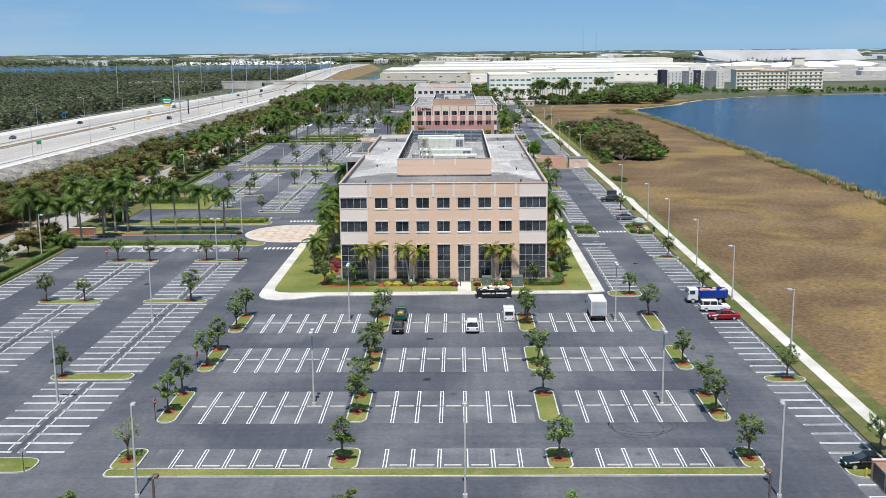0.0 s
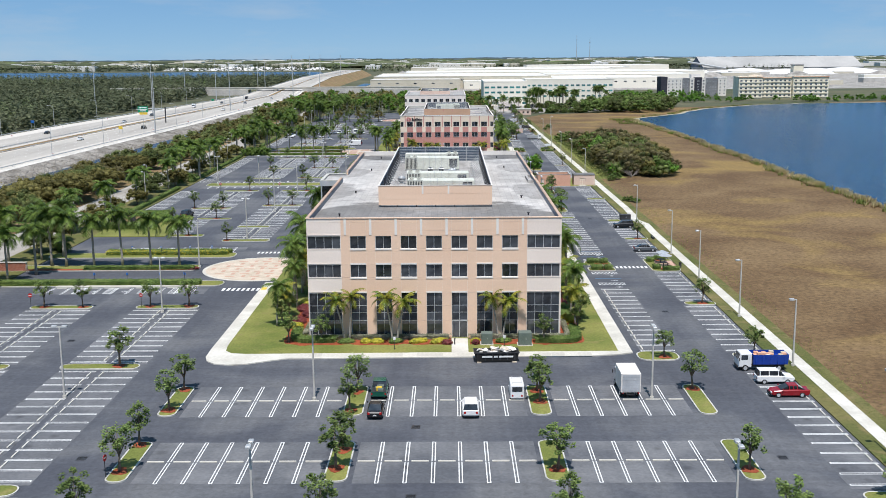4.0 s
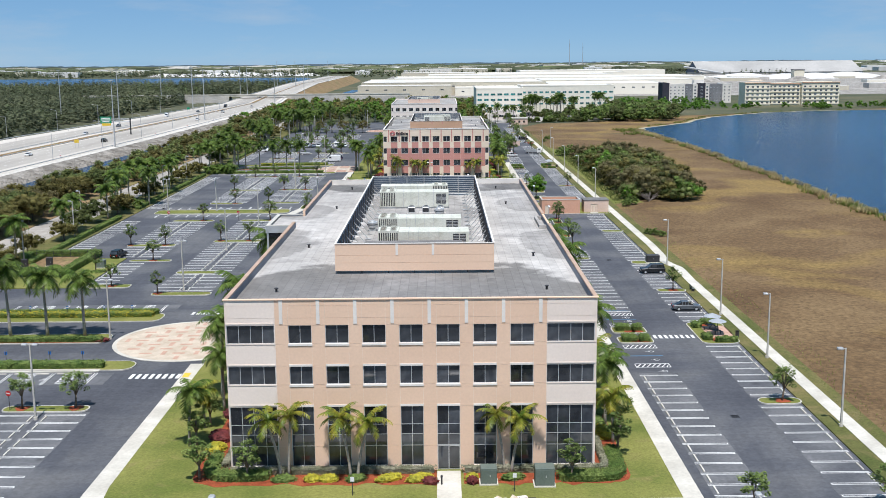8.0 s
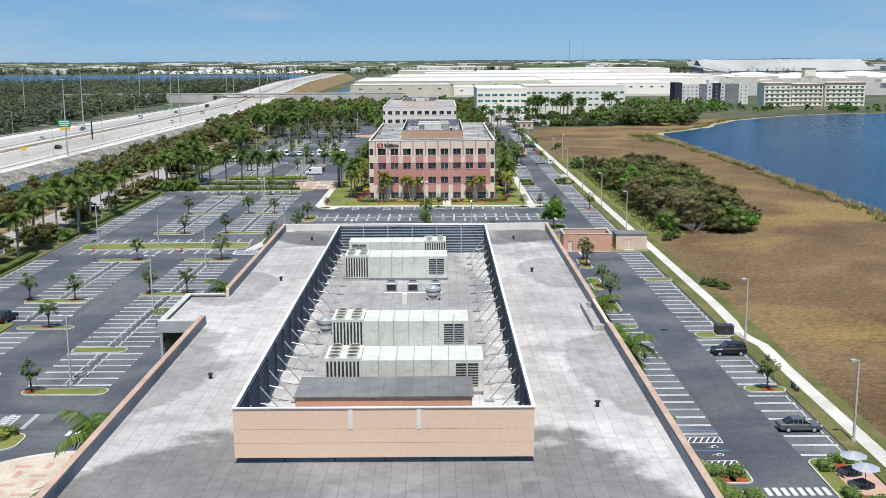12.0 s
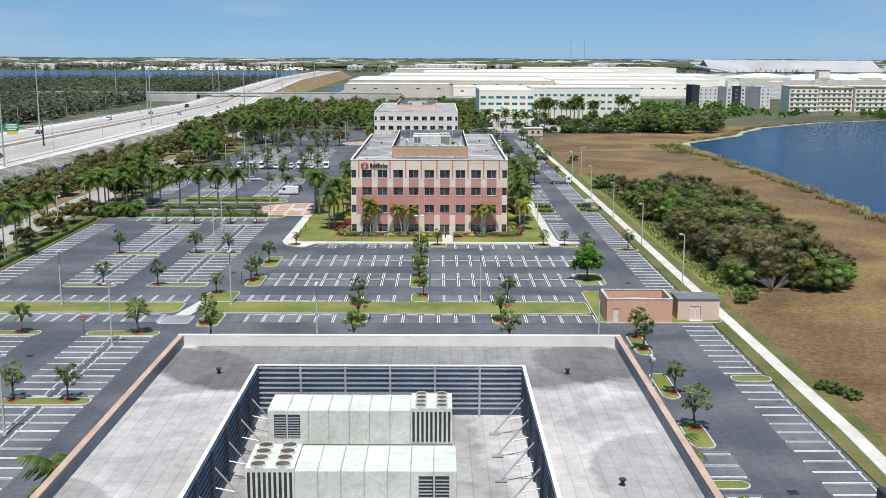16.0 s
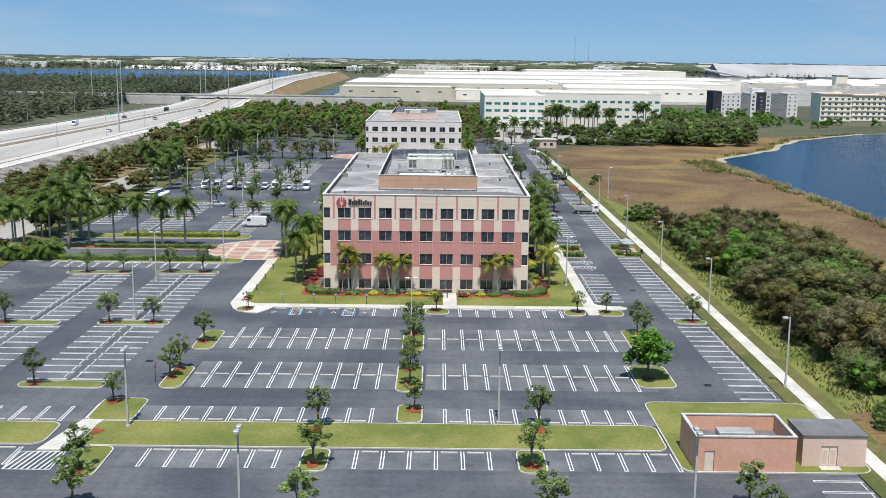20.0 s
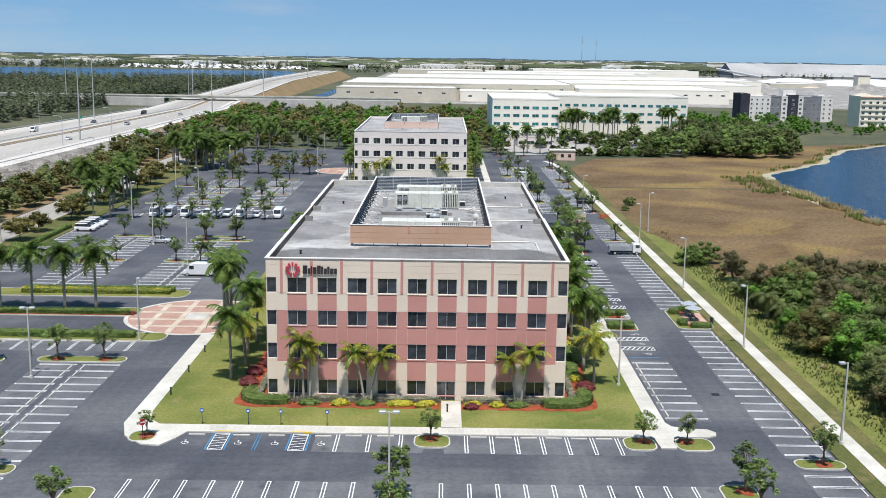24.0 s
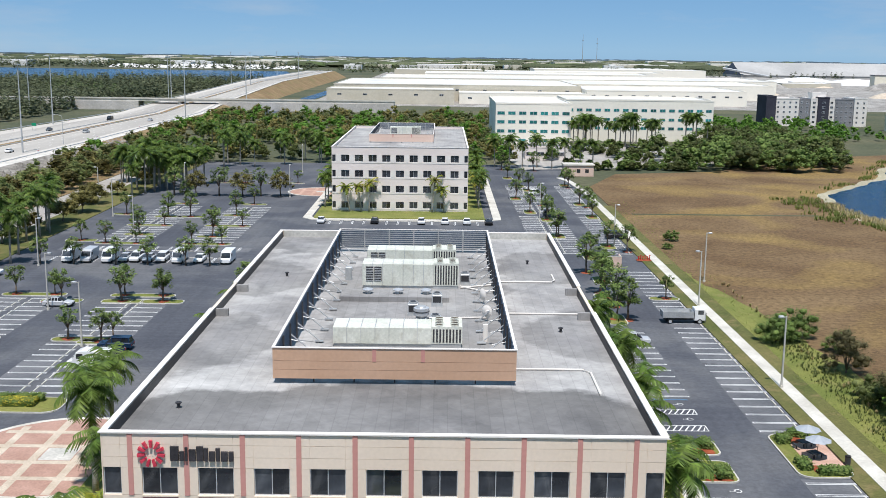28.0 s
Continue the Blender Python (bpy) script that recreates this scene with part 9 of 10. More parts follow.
# ---------- highway ----------
hw_r = [(-156, 0), (-156, 360), (-151, 480), (-145, 620), (-140, 800), (-140, 1000), (-146, 1100), (-154, 1400), (-156, 1900)]
hw_w = [66, 66, 68, 70, 60, 48, 42, 36, 34]
white_road = material("bright_concrete_road", (0.46, 0.425, 0.375), (0.57, 0.53, 0.475), 0.02, 0.6, 0.9, fine=0.06, stretch=(3, 0.3, 1))
grey_road = material("grey_road", (0.34, 0.315, 0.28), (0.44, 0.41, 0.365), 0.03, 0.6, 0.9, fine=0.06, stretch=(3, 0.3, 1))
deck = 2.4
pale_dirt = material("pale_crushed_stone", (0.50, 0.47, 0.42), (0.64, 0.61, 0.55), 0.08, 1.0, 0.95, 0.3, fine=0.2)


def along(frac, z, pts=None):
    return [(x - w * frac, y, z + (6.5 * max(0, (y - 1000) / 300) if y < 1300 else 6.5)) for (x, y), w in zip(hw_r, hw_w)]


def band(name, f0, f1, z, mt, label, category):
    m = M()
    for (a, ya, za), (b, yb, zb) in zip(along(f0, z), along(f1, z)):
        m.v += [(a, ya, za), (b, yb, zb)]
    n = len(hw_r)
    m.f = [(2 * i, 2 * i + 2, 2 * i + 3, 2 * i + 1) for i in range(n - 1)]
    return solo(name, m, mt, label, category, kind="structure")


band("highway", 0.0, 1.0, deck, white_road, "wide pale concrete highway on an embankment", "road")
band("highway_shoulder", -0.05, 0.0, deck, pale_dirt, "bright strip of pale crushed stone along the crest of the bank", "shoulder")
band("highway_lanes_1", 0.10, 0.40, deck + 0.02, grey_road, "grey worn lanes of the highway", "road")
band("highway_lanes_2", 0.56, 0.86, deck + 0.02, grey_road, "grey worn lanes of the highway", "road")
band("highway_median", 0.43, 0.51, deck + 0.03, leaf_litter, "grass median of the highway", "median")
m = M()
for k, (x, y) in enumerate(hw_r):
    z = along(0, deck)[k][2]
    m.v += [(x + 12 + (z - deck) * 1.2, y, -0.05), (x + 3.2, y, z)]
far_bank = M()
far_bank.v = list(m.v[8:])
far_bank.f = [(2 * i, 2 * i + 2, 2 * i + 3, 2 * i + 1) for i in range(len(hw_r) - 5)]
solo("embankment_3", far_bank, leaf_litter, "grassy slope of the rising highway", "embankment", kind="structure")
m.v = m.v[:10]
m.f = [(2 * i, 2 * i + 2, 2 * i + 3, 2 * i + 1) for i in range(4)]
solo("embankment_1", m, bank_rock, "pale rubble slope of the highway embankment", "embankment", kind="structure")
m = M()
for k, ((x, y), w) in enumerate(zip(hw_r, hw_w)):
    z = along(0, deck)[k][2]
    m.v += [(x - w, y, z), (x - w - 10 - (z - deck) * 1.5, y, -0.05)]
m.f = [(2 * i, 2 * i + 2, 2 * i + 3, 2 * i + 1) for i in range(len(hw_r) - 1)]
solo("embankment_2", m, verge_grass, "grassy slope of the highway embankment", "embankment", kind="structure")
m = M()
for i in range(3000):
    y = 200 + 640 * rng.random()
    k = max(j for j in range(len(hw_r)) if hw_r[j][1] <= y)
    (xa, ya), (xb, yb) = hw_r[k], hw_r[k + 1]
    x = xa + (xb - xa) * (y - ya) / (yb - ya) + rng.uniform(3, 11)
    z = deck * (1 - (x - (xa + (xb - xa) * (y - ya) / (yb - ya))) / 12)
    s = rng.uniform(0.4, 1.3)
    m.loft([[(x - s, y - s, z - 0.3), (x + s, y - s * 0.8, z - 0.3), (x + s * 0.9, y + s, z - 0.3), (x - s, y + s * 0.7, z - 0.3)], [(x - s * 0.4, y - s * 0.5, z + s * 0.5), (x + s * 0.6, y - s * 0.3, z + s * 0.45), (x + s * 0.4, y + s * 0.5, z + s * 0.6), (x - s * 0.5, y + s * 0.3, z + s * 0.4)]])
solo("embankment_rocks", m, bank_rock, "pale broken rock lining the highway embankment", "rocks", kind="stuff")
# lane lines, rails
for f, name in ((0.175, 1), (0.25, 2), (0.325, 3), (0.635, 4), (0.71, 5), (0.785, 6)):
    m = M()
    pts = along(f, deck + 0.035)
    for (xa, ya, za), (xb, yb, zb) in zip(pts, pts[1:]):
        n = int((yb - ya) / 12)
        for i in range(n):
            t0, t1 = i / n, (i + 0.28) / n
            a, b = (xa + (xb - xa) * t0, ya + (yb - ya) * t0, za + (zb - za) * t0), (xa + (xb - xa) * t1, ya + (yb - ya) * t1, za + (zb - za) * t1)
            m.poly((a[0] - 0.09, a[1], a[2]), (a[0] + 0.09, a[1], a[2]), (b[0] + 0.09, b[1], b[2]), (b[0] - 0.09, b[1], b[2]))
    solo("lane_line", m, paint_white, "broken white lane line on the highway", "lane line", "highway lane lines", "stuff")
for f in (0.005, 0.405, 0.545, 0.99):
    rail = thing("guard_rail", 0, 0, 0, 0, "long grey steel guard rail on posts beside the highway", "guard rail", "guard rails", "structure")
    part("beam", M().strip(along(f, deck), [(-0.06, 0.45), (0.02, 0.5), (-0.04, 0.6), (0.02, 0.7), (-0.06, 0.78)]), galv, rail)
    m = M()
    for (xa, ya, za), (xb, yb, zb) in zip(along(f, deck), along(f, deck)[1:]):
        n = int((yb - ya) / 8)
        for i in range(n):
            t = i / n
            x, y, z = xa + (xb - xa) * t, ya + (yb - ya) * t, za + (zb - za) * t
            m.box(x - 0.15, x - 0.05, y - 0.08, y + 0.08, z - 0.1, z + 0.7)
    tagged(part("posts", m, galv, rail), kind="stuff")


def high_mast(x, y, h, group="highway masts"):
    ob = thing("highway_lamp_mast", x, y, 0, 0, "tall thin grey highway lamp mast", "lamp mast", group)
    part("mast", M().tube([(0, 0, 0), (0, 0, h)], [0.38, 0.16], 8), galv, ob)
    part("lamp_ring", M().tube([(0, 0, h - 0.3), (0, 0, h)], 1.1, 10), galv, ob)


for x, y, h in ((-146, 560, 32), (-186, 700, 36), (-150, 760, 34), (-190, 900, 36), (-190, 1130, 34), (-132, 930, 34), (-128, 1080, 34), (-170, 1330, 36), (-210, 1200, 34), (-150, 1500, 36), (-205, 1420, 36), (-196, 1650, 36), (-240, 1000, 34), (-255, 800, 34)):
    high_mast(x, y, h)


def cobra_lamp(x, y):
    ob = thing("highway_street_lamp", x, y, deck, 0, "grey highway lamp post with a curved arm", "street lamp", "highway lamps")
    part("pole", M().tube([(0, 0, 0), (0, 0, 11)], [0.13, 0.08], 6), galv, ob)
    part("arm", M().tube([(0, 0, 11), (-1.2, 0, 11.5), (-2.6, 0, 11.6)], 0.05, 5), galv, ob)
    part("head", M().bevbox(-3.3, -2.5, -0.18, 0.18, 11.5, 11.68, 0.05), galv, ob)


for i in range(9):
    cobra_lamp(-157 + i * 1.2, 330 + i * 58)
    cobra_lamp(-224 + i * 2.6, 360 + i * 62)
# sign gantry and small signs
gantry = thing("road_sign_gantry", -161.8, 639, deck, 0, "grey cantilever gantry with a green road sign", "sign")
part("post", M().tube([(0, 0, 0), (0, 0, 8.6)], 0.35, 10), dark_metal, gantry)
part("arm", M().tube([(0, 0, 8.0), (-15, 0, 8.0)], 0.22, 8).tube([(0, 0, 6.6), (-15, 0, 6.6)], 0.22, 8), galv, gantry)
part("sign_panel", M().box(-15.4, -9.6, -0.45, -0.3, 5.9, 9.3), sign_green, gantry, "green road sign panel")
part("exit_panel", M().box(-14.6, -10.0, -0.46, -0.31, 4.6, 5.85), paint_yellow, gantry, "yellow exit panel")
for z, w in ((8.5, 4.4), (7.6, 4.9), (6.7, 3.6)):
    part("lettering_bar", M().box(-12.5 - w / 2, -12.5 + w / 2, -0.47, -0.455, z - 0.22, z + 0.22), paint_white, gantry, "white bar in place of lettering")
for x, y, mt, n in ((-226, 610, sign_blue, "blue"), (-163, 560, paint_yellow, "yellow"), (-166, 420, sign_green, "green"), (-184, 860, sign_green, "green")):
    ob = thing("road_sign", x, y, deck - 0.5, 0, n + " road sign on two posts beside the highway", "sign", "highway signs")
    part("post", M().tube([(-0.8, 0, 0), (-0.8, 0, 4)], 0.08, 6), galv, ob)
    part("post", M().tube([(0.8, 0, 0), (0.8, 0, 4)], 0.08, 6), galv, ob)
    part("plate", M().box(-1.0, 1.0, -0.14, -0.09, 2.6, 4.0), mt, ob)
# traffic
for i, (f, y, k) in enumerate(((0.2, 590, "suv"), (0.29, 520, "sedan"), (0.6, 640, "sedan"), (0.67, 700, "suv"), (0.75, 560, "sedan"), (0.22, 760, "sedan"), (0.3, 850, "suv"), (0.66, 860, "sedan"), (0.6, 930, "van"), (0.74, 800, "van"), (0.2, 930, "sedan"), (0.68, 470, "sedan"))):
    k2 = max(j for j in range(len(hw_r)) if hw_r[j][1] <= y)
    (xa, ya), (xb, yb) = hw_r[k2], hw_r[k2 + 1]
    t = (y - ya) / (yb - ya)
    x = xa + (xb - xa) * t - (hw_w[k2] + (hw_w[k2 + 1] - hw_w[k2]) * t) * f
    c = car(k, x, y, 90 if f < 0.5 else -90, (CAR_BLACK, CAR_WHITE, CAR_SILVER, CAR_GREY)[i % 4], "car on the pale highway", "highway cars", far=True)
    c.location.z = deck + 0.03
# traffic drums along the works
for i in range(18):
    y = 420 + i * 31.0
    k2 = max(j for j in range(len(hw_r)) if hw_r[j][1] <= y)
    (xa, ya), (xb, yb) = hw_r[k2], hw_r[k2 + 1]
    t = (y - ya) / (yb - ya)
    x = xa + (xb - xa) * t - (hw_w[k2] + (hw_w[k2 + 1] - hw_w[k2]) * t) * (0.06 if i % 2 else 0.9)
    ob = thing("traffic_drum", x, y, deck + 0.02, 0, "white and orange traffic drum on the highway shoulder", "traffic drum", "traffic drums")
    part("drum", M().tube([(0, 0, 0), (0, 0, 1.1)], [0.32, 0.24], 8), paint_white, ob)
    part("band", M().tube([(0, 0, 0.55), (0, 0, 0.75)], [0.30, 0.29], 8), sign_red, ob)
# overpass across the highway
over = thing("overpass", 0, 0, 0, 0, "long grey concrete overpass with retaining walls across the highway", "bridge", "", "structure")
wall_grey = material("grey_block_wall", (0.42, 0.40, 0.37), (0.54, 0.51, 0.47), 0.1, 1.5, 0.9, fine=0.15)
part("deck", M().box(-330, -30, 1070, 1082, 5.6, 7.0), concrete, over)
part("retaining_wall", M().box(-260, -196, 1069, 1083, -0.05, 5.6), wall_grey, over)
part("retaining_wall", M().box(-144, -30, 1069, 1083, -0.05, 5.6), wall_grey, over)
for x in (-170,):
    part("pier", M().box(x - 1, x + 1, 1071, 1081, 0, 5.6), concrete, over)
part("parapet", M().box(-330, -30, 1069.6, 1070, 7.0, 7.9), concrete, over)


# ---------- far buildings ----------
def flat_building(name, x0, x1, y0, y1, h, wall_mt, roof_mt, label, group, rows=(), cols=0, glass=None, turn=0.0, win=(1.6, 1.5), bands=None):
    ob = thing(name, (x0 + x1) / 2, (y0 + y1) / 2, 0, turn, label, "building", group)
    w, d = (x1 - x0) / 2, (y1 - y0) / 2
    if group in ("distant buildings", "industrial sheds"):
        part("wall", M().box(-w, w, -d, d, -0.05, h), wall_mt, ob)
        part("roof", M().box(-w + 0.3, w - 0.3, -d + 0.3, d - 0.3, h, h + 0.3), roof_mt, ob)
        return ob
    part("wall", M().box(-w, w, -d, d, -0.05, h), wall_mt, ob)
    part("parapet", M().box(-w - 0.1, w + 0.1, -d - 0.1, -d + 0.3, h, h + 0.7).box(-w - 0.1, w + 0.1, d - 0.3, d + 0.1, h, h + 0.7).box(-w - 0.1, -w + 0.3, -d + 0.3, d - 0.3, h, h + 0.7).box(w - 0.3, w + 0.1, -d + 0.3, d - 0.3, h, h + 0.7), wall_mt, ob)
    part("roof", M().box(-w + 0.3, w - 0.3, -d + 0.3, d - 0.3, h, h + 0.15), roof_mt, ob)
    for z in rows:
        for i in range(cols):
            x = -w + 2 * w * (i + 0.5) / cols
            wn_ = part("window", M().box(x - win[0], x + win[0], -d - 0.06, -d - 0.003, z, z + win[1]), alu, ob)
            part("pane", M().box(x - win[0] + 0.12, x - 0.06, -d - 0.075, -d - 0.062, z + 0.12, z + win[1] - 0.12).box(x + 0.06, x + win[0] - 0.12, -d - 0.075, -d - 0.062, z + 0.12, z + win[1] - 0.12), glass or dark_glass, wn_)
    return ob


off = "white four-storey office block with green-tinted windows"
ofw = material("office_white", (0.80, 0.75, 0.64), (0.85, 0.80, 0.69), 0.05, 1.0, 0.85, fine=0.03)
flat_building("office_building", 24.5, 57.5, 842, 905, 17.8, ofw, pale_roof, off, "white office blocks", (1.4, 5.4, 9.4, 13.2), 7, teal_glass, 0, (1.65, 1.5))
flat_building("office_building", 58.0, 126, 868, 905, 18.6, ofw, pale_roof, off, "white office blocks", (5.4, 9.4, 13.6), 16, teal_glass, 0, (1.35, 1.4))
flat_building("plant_building", 33, 48, 780, 795, 4.5, pale_wall, roof_dark, "low grey service building among trees", "service buildings", (1.5,), 4)
# hotel-like blocks by the lake end
dark_wall = material("charcoal_wall", (0.035, 0.035, 0.05), (0.055, 0.055, 0.07), 0.1, 2.0, 0.8)
grey_wall = material("slate_grey_wall", (0.20, 0.20, 0.21), (0.26, 0.26, 0.27), 0.1, 2.0, 0.8)
FLOORS = (1.8, 4.6, 7.4, 10.2, 12.8)
for x0, x1, y, h, mt, n, lab in ((186, 191.7, 986, 16.4, dark_wall, 0, "charcoal end tower of the white block"), (191.8, 205.4, 988, 15.2, trim_white, 4, "white six-storey block with small paired windows"),
                                 (205.5, 212, 989, 15.0, grey_wall, 2, "slate grey bay of the white block"), (212.1, 216, 988, 15.2, trim_white, 1, "narrow white bay of the white block"),
                                 (216.1, 222.4, 987, 16.0, dark_wall, 1, "charcoal bay with dark balconies"), (222.5, 226, 988.4, 15.2, trim_white, 1, "narrow white bay of the white block"),
                                 (226.1, 237, 989, 15.0, grey_wall, 4, "slate grey wing of the white block"), (237.1, 244.5, 988, 15.6, trim_white, 2, "white end wing of the block")):
    flat_building("apartment_block", x0, x1, y, y + 18, h, mt, pale_roof, lab, "lakeside blocks", FLOORS if n else (), n, None, 0, (0.55, 1.2) if n != 1 else (0.8, 1.3))
flat_building("lift_house", 214, 222, 992, 1000, 18.4, trim_white, pale_roof, "white lift house on the roof of the block", "lakeside blocks")
beige = material("beige_wall", (0.74, 0.68, 0.54), (0.80, 0.74, 0.60), 0.1, 2.0, 0.85, fine=0.05)
for x0, x1, y, h, c in ((242, 262, 938, 17.5, 5), (262.2, 288, 944, 16.6, 7), (288.2, 318, 940, 17.5, 7)):
    ob = flat_building("apartment_block", x0, x1, y, y + 18, h, beige, pale_roof, "beige apartment block with rows of balconies", "beige apartments", (1.5, 4.6, 7.7, 10.8, 13.9), c, None, 0, (0.9, 1.5))
    for z in (1.2, 4.3, 7.4, 10.5, 13.6):
        part("balcony", M().box((x0 - x1) / 2 + 0.6, (x1 - x0) / 2 - 0.6, -9.5, -9.08, z - 0.5, z + 0.3), beige, ob)
    part("roof_edge", M().box((x0 - x1) / 2 - 0.3, (x1 - x0) / 2 + 0.3, -9.6, -9.12, h + 0.1, h + 0.6), shed_wall, ob, "red-brown roof edge")
# warehouses
tan = material("warehouse_tan", (0.50, 0.46, 0.36), (0.58, 0.53, 0.43), 0.05, 0.8, 0.85, fine=0.05)
WH = "long low warehouse with a white roof"
for x0, x1, y0, y1, h, mt, n in ((-86, 10, 1180, 1226, 10.6, tan, 5), (-86, 112, 1232, 1400, 12.6, tan, 9), (112.4, 236, 1200, 1300, 10.8, ofw, 12), (14, 112, 1196, 1230, 8.0, ofw, 6), (-60, 330, 1430, 1560, 12.8, ofw, 0), (112.4, 290, 1305, 1420, 12.2, ofw, 0), (-20, 250, 1640, 1740, 13, ofw, 14), (60, 300, 1820, 1900, 12, ofw, 0), (-70, 60, 1950, 2040, 11, tan, 0), (140, 400, 2000, 2090, 13, ofw, 0)):
    flat_building("warehouse", x0, x1, y0, y1, h, mt, pale_roof, WH, "warehouses", (h - 4.2,), n, None, 0, (1.6, 1.3))
hall = thing("storage_hall", 672, 2262, 0, 0, "very long pale grey storage hall with a steep gabled roof", "building")
hall_grey = material("hall_grey", (0.33, 0.325, 0.31), (0.42, 0.41, 0.39), 0.02, 0.3, 0.8, fine=0.08)
part("roof", M().poly((-162, -62, 4), (162, -62, 4), (162, 0, 25), (-162, 0, 25)).poly((-162, 0, 25), (162, 0, 25), (162, 62, 4), (-162, 62, 4)), hall_grey, hall)
part("wall", M().box(-161.5, 161.5, -61, 61, -0.05, 3.9), hall_grey, hall)
gable = material("gable_blue_grey", (0.10, 0.12, 0.16), (0.15, 0.17, 0.21), 0.05, 0.8, 0.8)
for x in (-161.7, 161.7):
    part("gable", M().poly((x, -61, 3.9), (x, 61, 3.9), (x, 0, 24.6)), gable, hall, "dark blue-grey gable end")
part("conveyor", M().tube([(-188, -40, 15), (-120, -92, 2)], 2.0, 6), galv, hall, "sloping conveyor housing")
silo = thing("concrete_tower", 524, 1660, 0, 0, "square beige concrete tower in the works yard", "tower")
part("shaft", M().bevbox(-7.6, 7.6, -7.6, 7.6, -0.05, 16, 0.4), beige, silo)
part("cap", M().bevbox(-8, 8, -8, 8, 16, 17.2, 0.3), roof_dark, silo)
for x, y, r in ((450, 1800, 44), (500, 1850, 60), (560, 1830, 52), (615, 1850, 56), (680, 1880, 60), (420, 1860, 36)):
    ringf = lambda f, z: [(x + r * f * (1 + 0.15 * math.sin(3 * k + x)) * math.cos(2 * math.pi * k / 14), y + r * f * math.sin(2 * math.pi * k / 14), z) for k in range(14)]
    solo("limestone_mound", M().loft([ringf(1, -0.05), ringf(0.75, r * 0.06), ringf(0.4, r * 0.12), ringf(0.12, r * 0.15)]), pale_roof, "large heap of white crushed limestone in the works yard", "heap", "limestone heaps")
for i in range(70):
    x, y = rng.uniform(-900, 1700), rng.uniform(2150, 4300)
    if x < -150 and y < 2500:
        y += 500
    w, d, h = rng.uniform(25, 90), rng.uniform(20, 50), rng.uniform(6, 12)
    flat_building("warehouse", x - w, x + w, y - d, y + d, h, rng.choice((ofw, tan, trim_white)), pale_roof, "distant low white industrial building", "distant buildings")
for mt_, name_ in ((pale_roof, "white"), (tan, "tan")):
    m = M()
    for i in range(75):
        y = rng.uniform(2450, 4200)
        x = rng.uniform(-0.42, 0.46) * y
        w, h = rng.uniform(8, 45) * (1.6 if i % 5 == 0 else 1.0), rng.uniform(7.5, 11.5)
        m.box(x - w, x + w, y, y + rng.uniform(20, 45), -0.1, h)
        if i % 3 == 0:
            m.box(x - w * 0.4, x + w * 0.2, y + 3, y + 16, h, h + 2.2)
    solo("distant_town", m, mt_, "far scatter of %s low buildings among the woods" % name_, "buildings", kind="stuff")
for i in range(16):
    x, y = rng.uniform(300, 900), rng.uniform(1250, 2100)
    w, d, h = rng.uniform(10, 30), rng.uniform(8, 20), rng.uniform(3, 6)
    flat_building("industrial_shed", x - w, x + w, y - d, y + d, h, rng.choice((ofw, tan, wall_grey)), pale_roof, "pale industrial shed beyond the lake", "industrial sheds")
# heaps of sand and gravel in the works yard
for i in range(14):
    x, y, r = rng.uniform(300, 760), rng.uniform(1300, 1700), rng.uniform(12, 24)
    ringf = lambda f, z: [(x + r * f * (1 + 0.12 * math.sin(3 * k + x)) * math.cos(2 * math.pi * k / 12), y + r * f * math.sin(2 * math.pi * k / 12), z) for k in range(12)]
    solo("gravel_mound", M().loft([ringf(1, -0.05), ringf(0.6, r * 0.2), ringf(0.15, r * 0.36)]), rock if i % 2 else cream_stone, "heap of pale gravel in the works yard", "heap", "gravel heaps")
for x, y, rx, h in ((-610, 2450, 40, 12), (-560, 2460, 34, 10), (-490, 2440, 45, 13), (-430, 2450, 50, 14), (-360, 2440, 40, 13), (-300, 2460, 30, 10), (-520, 2480, 30, 11)):
    ringf = lambda q, z: [(x + rx * q * math.cos(2 * math.pi * k / 12), y + 18 * q * math.sin(2 * math.pi * k / 12), z) for k in range(12)]
    solo("salt_mound", M().loft([ringf(1, -0.05), ringf(0.7, h * 0.4), ringf(0.3, h * 0.6)]), pale_roof, "large white heap beyond the far lake", "heap", "white heaps")
sheet("works_yard", [(40, 1150), (420, 1150), (900, 1250), (900, 2300), (-100, 2300), (-100, 1160)], -0.05, 0.02, rock, "pale gravel and concrete yard of the industrial area", "yard")
sheet("office_lot", [(30, 745), (120, 770), (120, 845), (20, 845)], -0.05, 0.05, lane_asphalt, "grey car park before the white office block", "car park")
for i in range(26):
    px = (62, 66, 78, 84, 90, 112)[i % 6] + rng.uniform(-4, 4)
    palm(TALL[i % 2], px, 846 + rng.uniform(-10, 10), rng.uniform(0.8, 1.15), None, "palm before the white office block", "office palms")
for i in range(20):
    car(rng.choice(("suv", "sedan", "van")), 40 + rng.uniform(0, 70), 790 + rng.uniform(0, 40), rng.choice((0, 90)), rng.choice((CAR_WHITE, CAR_BLACK, CAR_GREY, CAR_RED)), "car parked before the white office block", "office cars", far=True)
for x, y, h in ((420, 3600, 90), (470, 3650, 80)):
    ob = thing("radio_mast", x, y, 0, 0, "thin distant radio mast on the horizon", "mast", "radio masts")
    part("mast", M().tube([(0, 0, 0), (0, 0, h)], [1.2, 0.5], 5), galv, ob)
    part("platform", M().tube([(0, 0, h * 0.8), (0, 0, h * 0.82)], 2.0, 6), galv, ob)

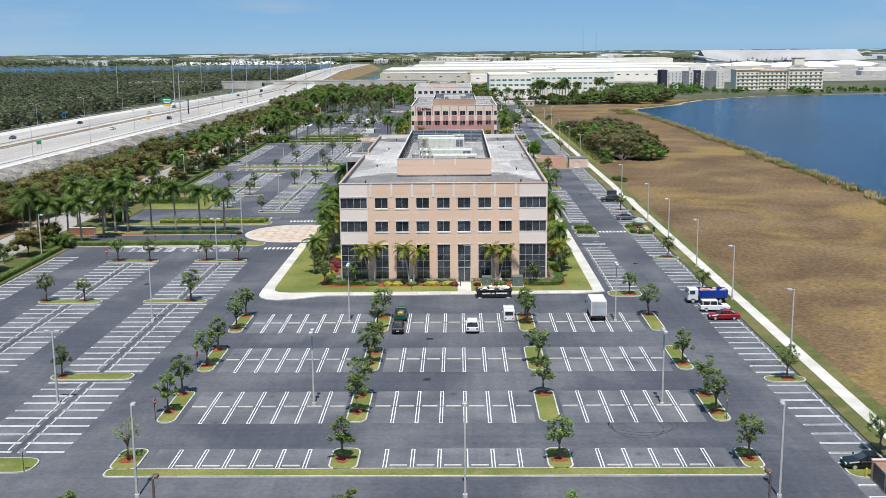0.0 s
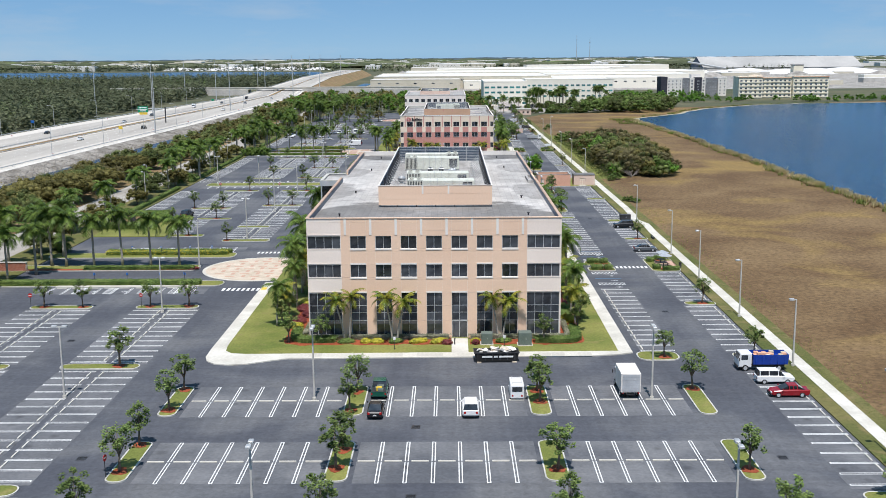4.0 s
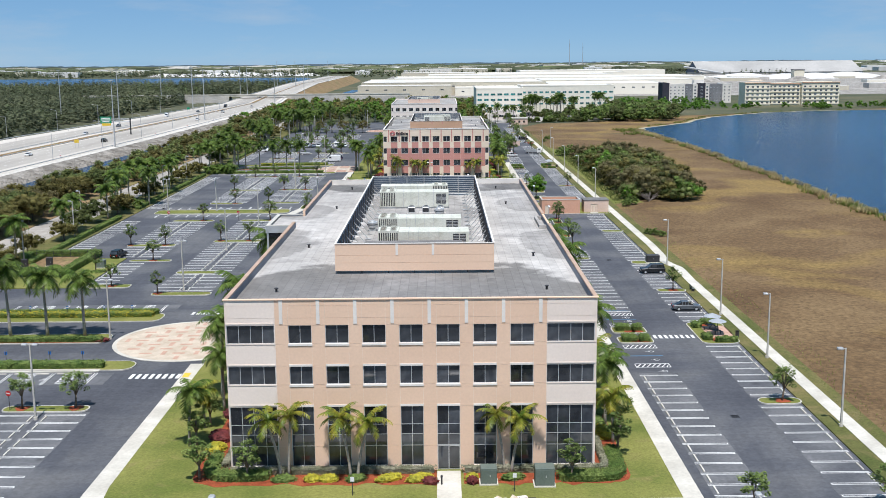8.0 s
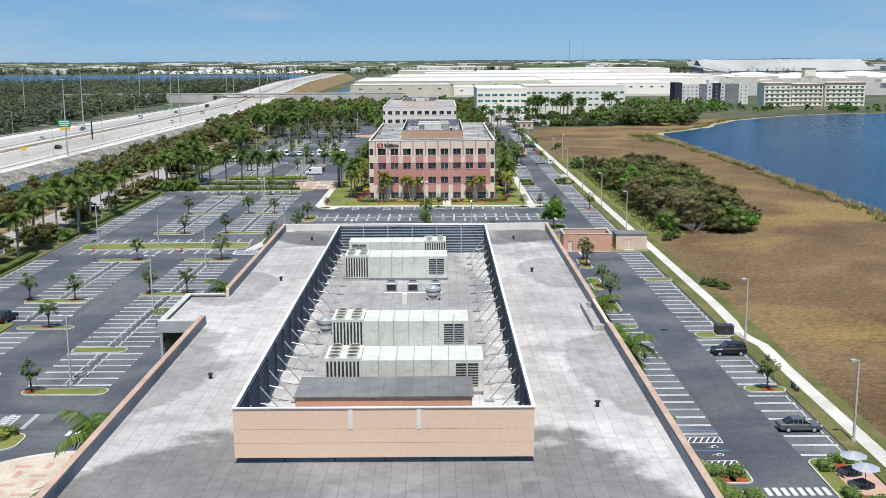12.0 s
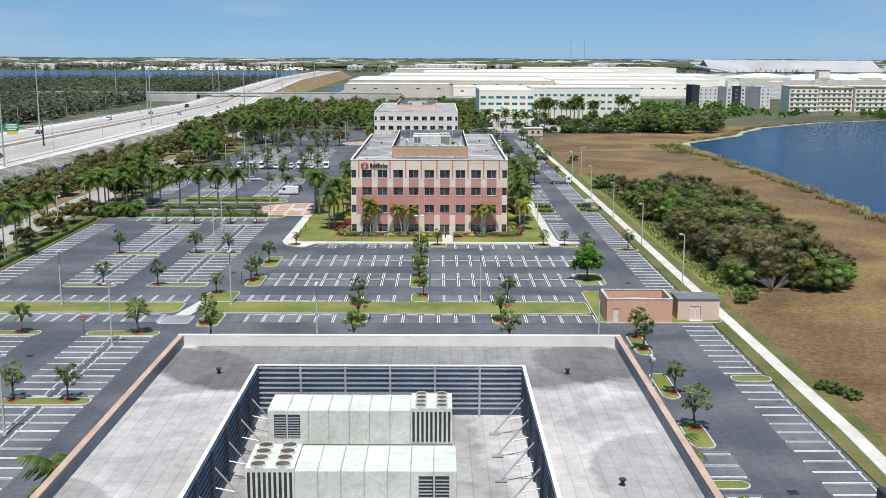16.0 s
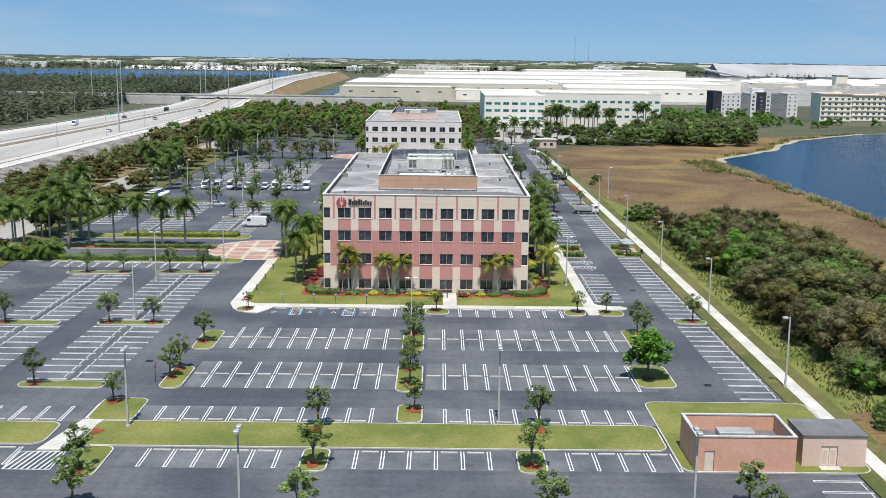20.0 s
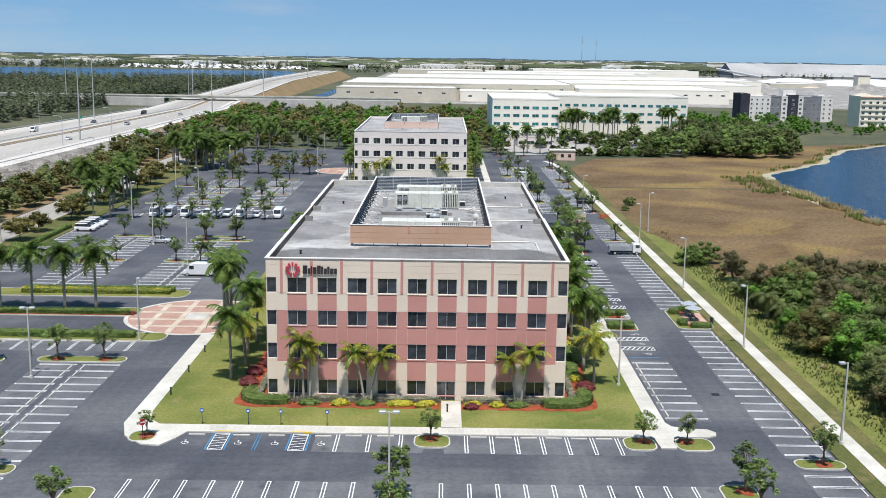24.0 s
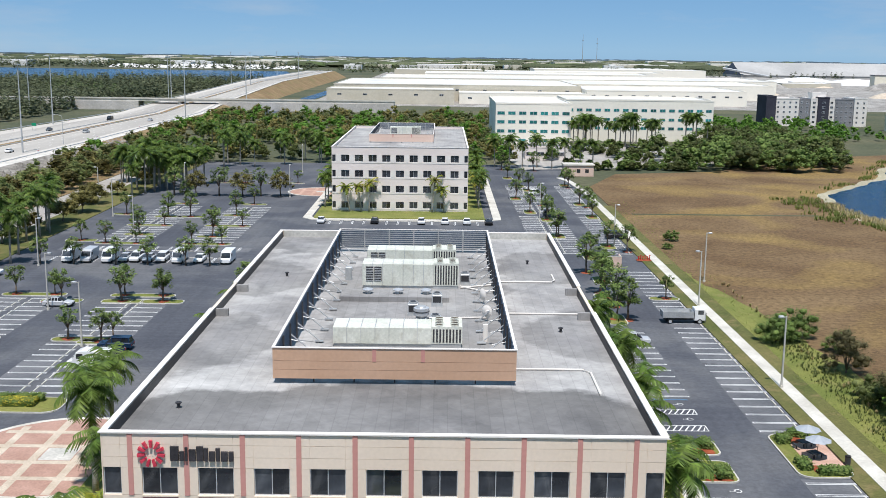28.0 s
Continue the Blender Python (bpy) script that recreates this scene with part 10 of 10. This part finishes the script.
# ---------- storm drains, entrance wall, yard ----------
for x, y in ((-39.4, 143.9), (-4.9, 152.8), (-4.8, 134.0), (33.2, 143.4), (-56.6, 189.5), (33.5, 205.2), (-4.6, 341.0), (34.4, 392.0), (-38.6, 400.0), (34.6, 446.0), (33.8, 300.0), (-56.0, 345.0)):
    ob = thing("storm_drain", x, y, 0.0, 0, "square dark iron drain grate set in the asphalt", "drain", "storm drains")
    part("frame", M().box(-0.5, 0.5, -0.5, -0.42, 0, 0.03).box(-0.5, 0.5, 0.42, 0.5, 0, 0.03).box(-0.5, -0.42, -0.42, 0.42, 0, 0.03).box(0.42, 0.5, -0.42, 0.42, 0, 0.03), dark_metal, ob)
    m = M()
    for k in range(6):
        m.box(-0.42, 0.42, -0.36 + k * 0.14, -0.30 + k * 0.14, 0.004, 0.024)
    part("grate", m, dark_metal, ob)
    # no hole here: a flat black slab stands for the shaded depth
    part("pit", M().box(-0.42, 0.42, -0.42, 0.42, -0.1, 0.003), black_rubber, ob)

wall = thing("entrance_sign_wall", -86.0, 239.7, 0.0, 0, "low red brick sign wall between the entrance palms", "sign wall")
brick_red = material("red_brick", (0.30, 0.115, 0.075), (0.40, 0.165, 0.11), 0.6, 5.0, 0.9, fine=0.15, vary=0.25)
part("backing", M().box(-3.1, 3.1, -0.2, 0.2, 0, 1.7), kerb_mat, wall)
brick_mesh = M().bevbox(-0.24, 0.24, -0.03, 0.0, 0.0, 0.17, 0.01).mesh("brick", brick_red)
for row in range(9):
    for k in range(12):
        part("brick", brick_mesh, None, wall, at=(-2.8 + k * 0.5 + (0.12 if row % 2 else -0.12), -0.2, 0.05 + row * 0.182))
part("cap", M().bevbox(-3.2, 3.2, -0.3, 0.3, 1.7, 1.84, 0.03), concrete, wall)

sheet("yard_ground", rect(-86.2, -74.6, 291.2, 308), 0.0, 0.145, leaf_litter, "brown mulched ground of the utility yard", "ground")
for x, y in ((-79.6, 298.0), (-84.0, 296.5)):
    ob = thing("utility_cabinet", x, y, 0.145, 0, "black metal utility cabinet in the hedged yard", "cabinet", "yard cabinets")
    part("plinth", M().box(-0.7, 0.7, -0.5, 0.5, 0, 0.15), concrete, ob)
    part("body", M().bevbox(-0.6, 0.6, -0.4, 0.4, 0.15, 1.75, 0.04), dark_metal, ob)
    part("door", M().box(-0.5, 0.5, -0.43, -0.402, 0.25, 1.6), dark_metal, ob)
    part("handle", M().box(0.34, 0.4, -0.46, -0.432, 0.8, 1.0), galv, ob)
fence = thing("chain_fence", -80.4, 307.4, 0.145, 0, "dark wire fence before the tall hedge of the yard", "fence")
for k in range(7):
    part("post", M().tube([(-5.4 + k * 1.8, 0, 0), (-5.4 + k * 1.8, 0, 1.6)], 0.04, 6), dark_metal, fence)
for z in (0.2, 0.9, 1.55):
    part("rail", M().tube([(-5.4, 0, z), (5.4, 0, z)], 0.025, 5), dark_metal, fence)
valves = thing("hydrant_valve_set", 41.7, 585.2, 0.13, 0, "row of red fire valves on posts in red mulch", "fire valves")
for k in range(6):
    x = -1.1 + 0.44 * k
    part("riser", M().tube([(x, 0, 0), (x, 0, 0.75 + 0.2 * (k % 2))], 0.08, 8), sign_red, valves)
    part("hand_wheel", M().tube([(x - 0.2, 0, 0.78 + 0.2 * (k % 2)), (x + 0.2, 0, 0.78 + 0.2 * (k % 2))], 0.06, 6), sign_red, valves)
part("cross_pipe", M().tube([(-1.2, 0, 0.45), (1.2, 0, 0.45)], 0.07, 8), sign_red, valves)
solo("mulch_bed", M().prism(rounded(40.2, 43.2, 584.2, 586.2, 0.6), 0.1, 0.165), mulch, "patch of red mulch under the fire valves", "mulch bed", kind="structure")
# trees along the northern lane
for i, (x, y, s) in enumerate(((28.6, 573.0, 1.5), (30.6, 566.0, 1.3), (28.8, 556.5, 1.55), (29.6, 546.5, 1.5), (30.4, 538.0, 1.4), (28.1, 660.0, 1.2), (27.6, 638.0, 1.3), (27.0, 611.0, 1.35), (40.2, 657.0, 1.2), (39.6, 697.0, 1.3), (40.0, 594.5, 1.3), (33.0, 742.0, 1.4), (22.0, 744.0, 1.5))):
    tree(OAKS[i % 4], x, y, s, "full green tree beside the northern lane", "tree", "northern lane trees", z=0.0)
    solo("mulch_ring", M().tube([(0, 0, -0.02), (0, 0, 0.05)], [1.1, 0.95], 12), mulch, "ring of red mulch round a tree", "mulch", "mulch rings", at=(x, y, 0))
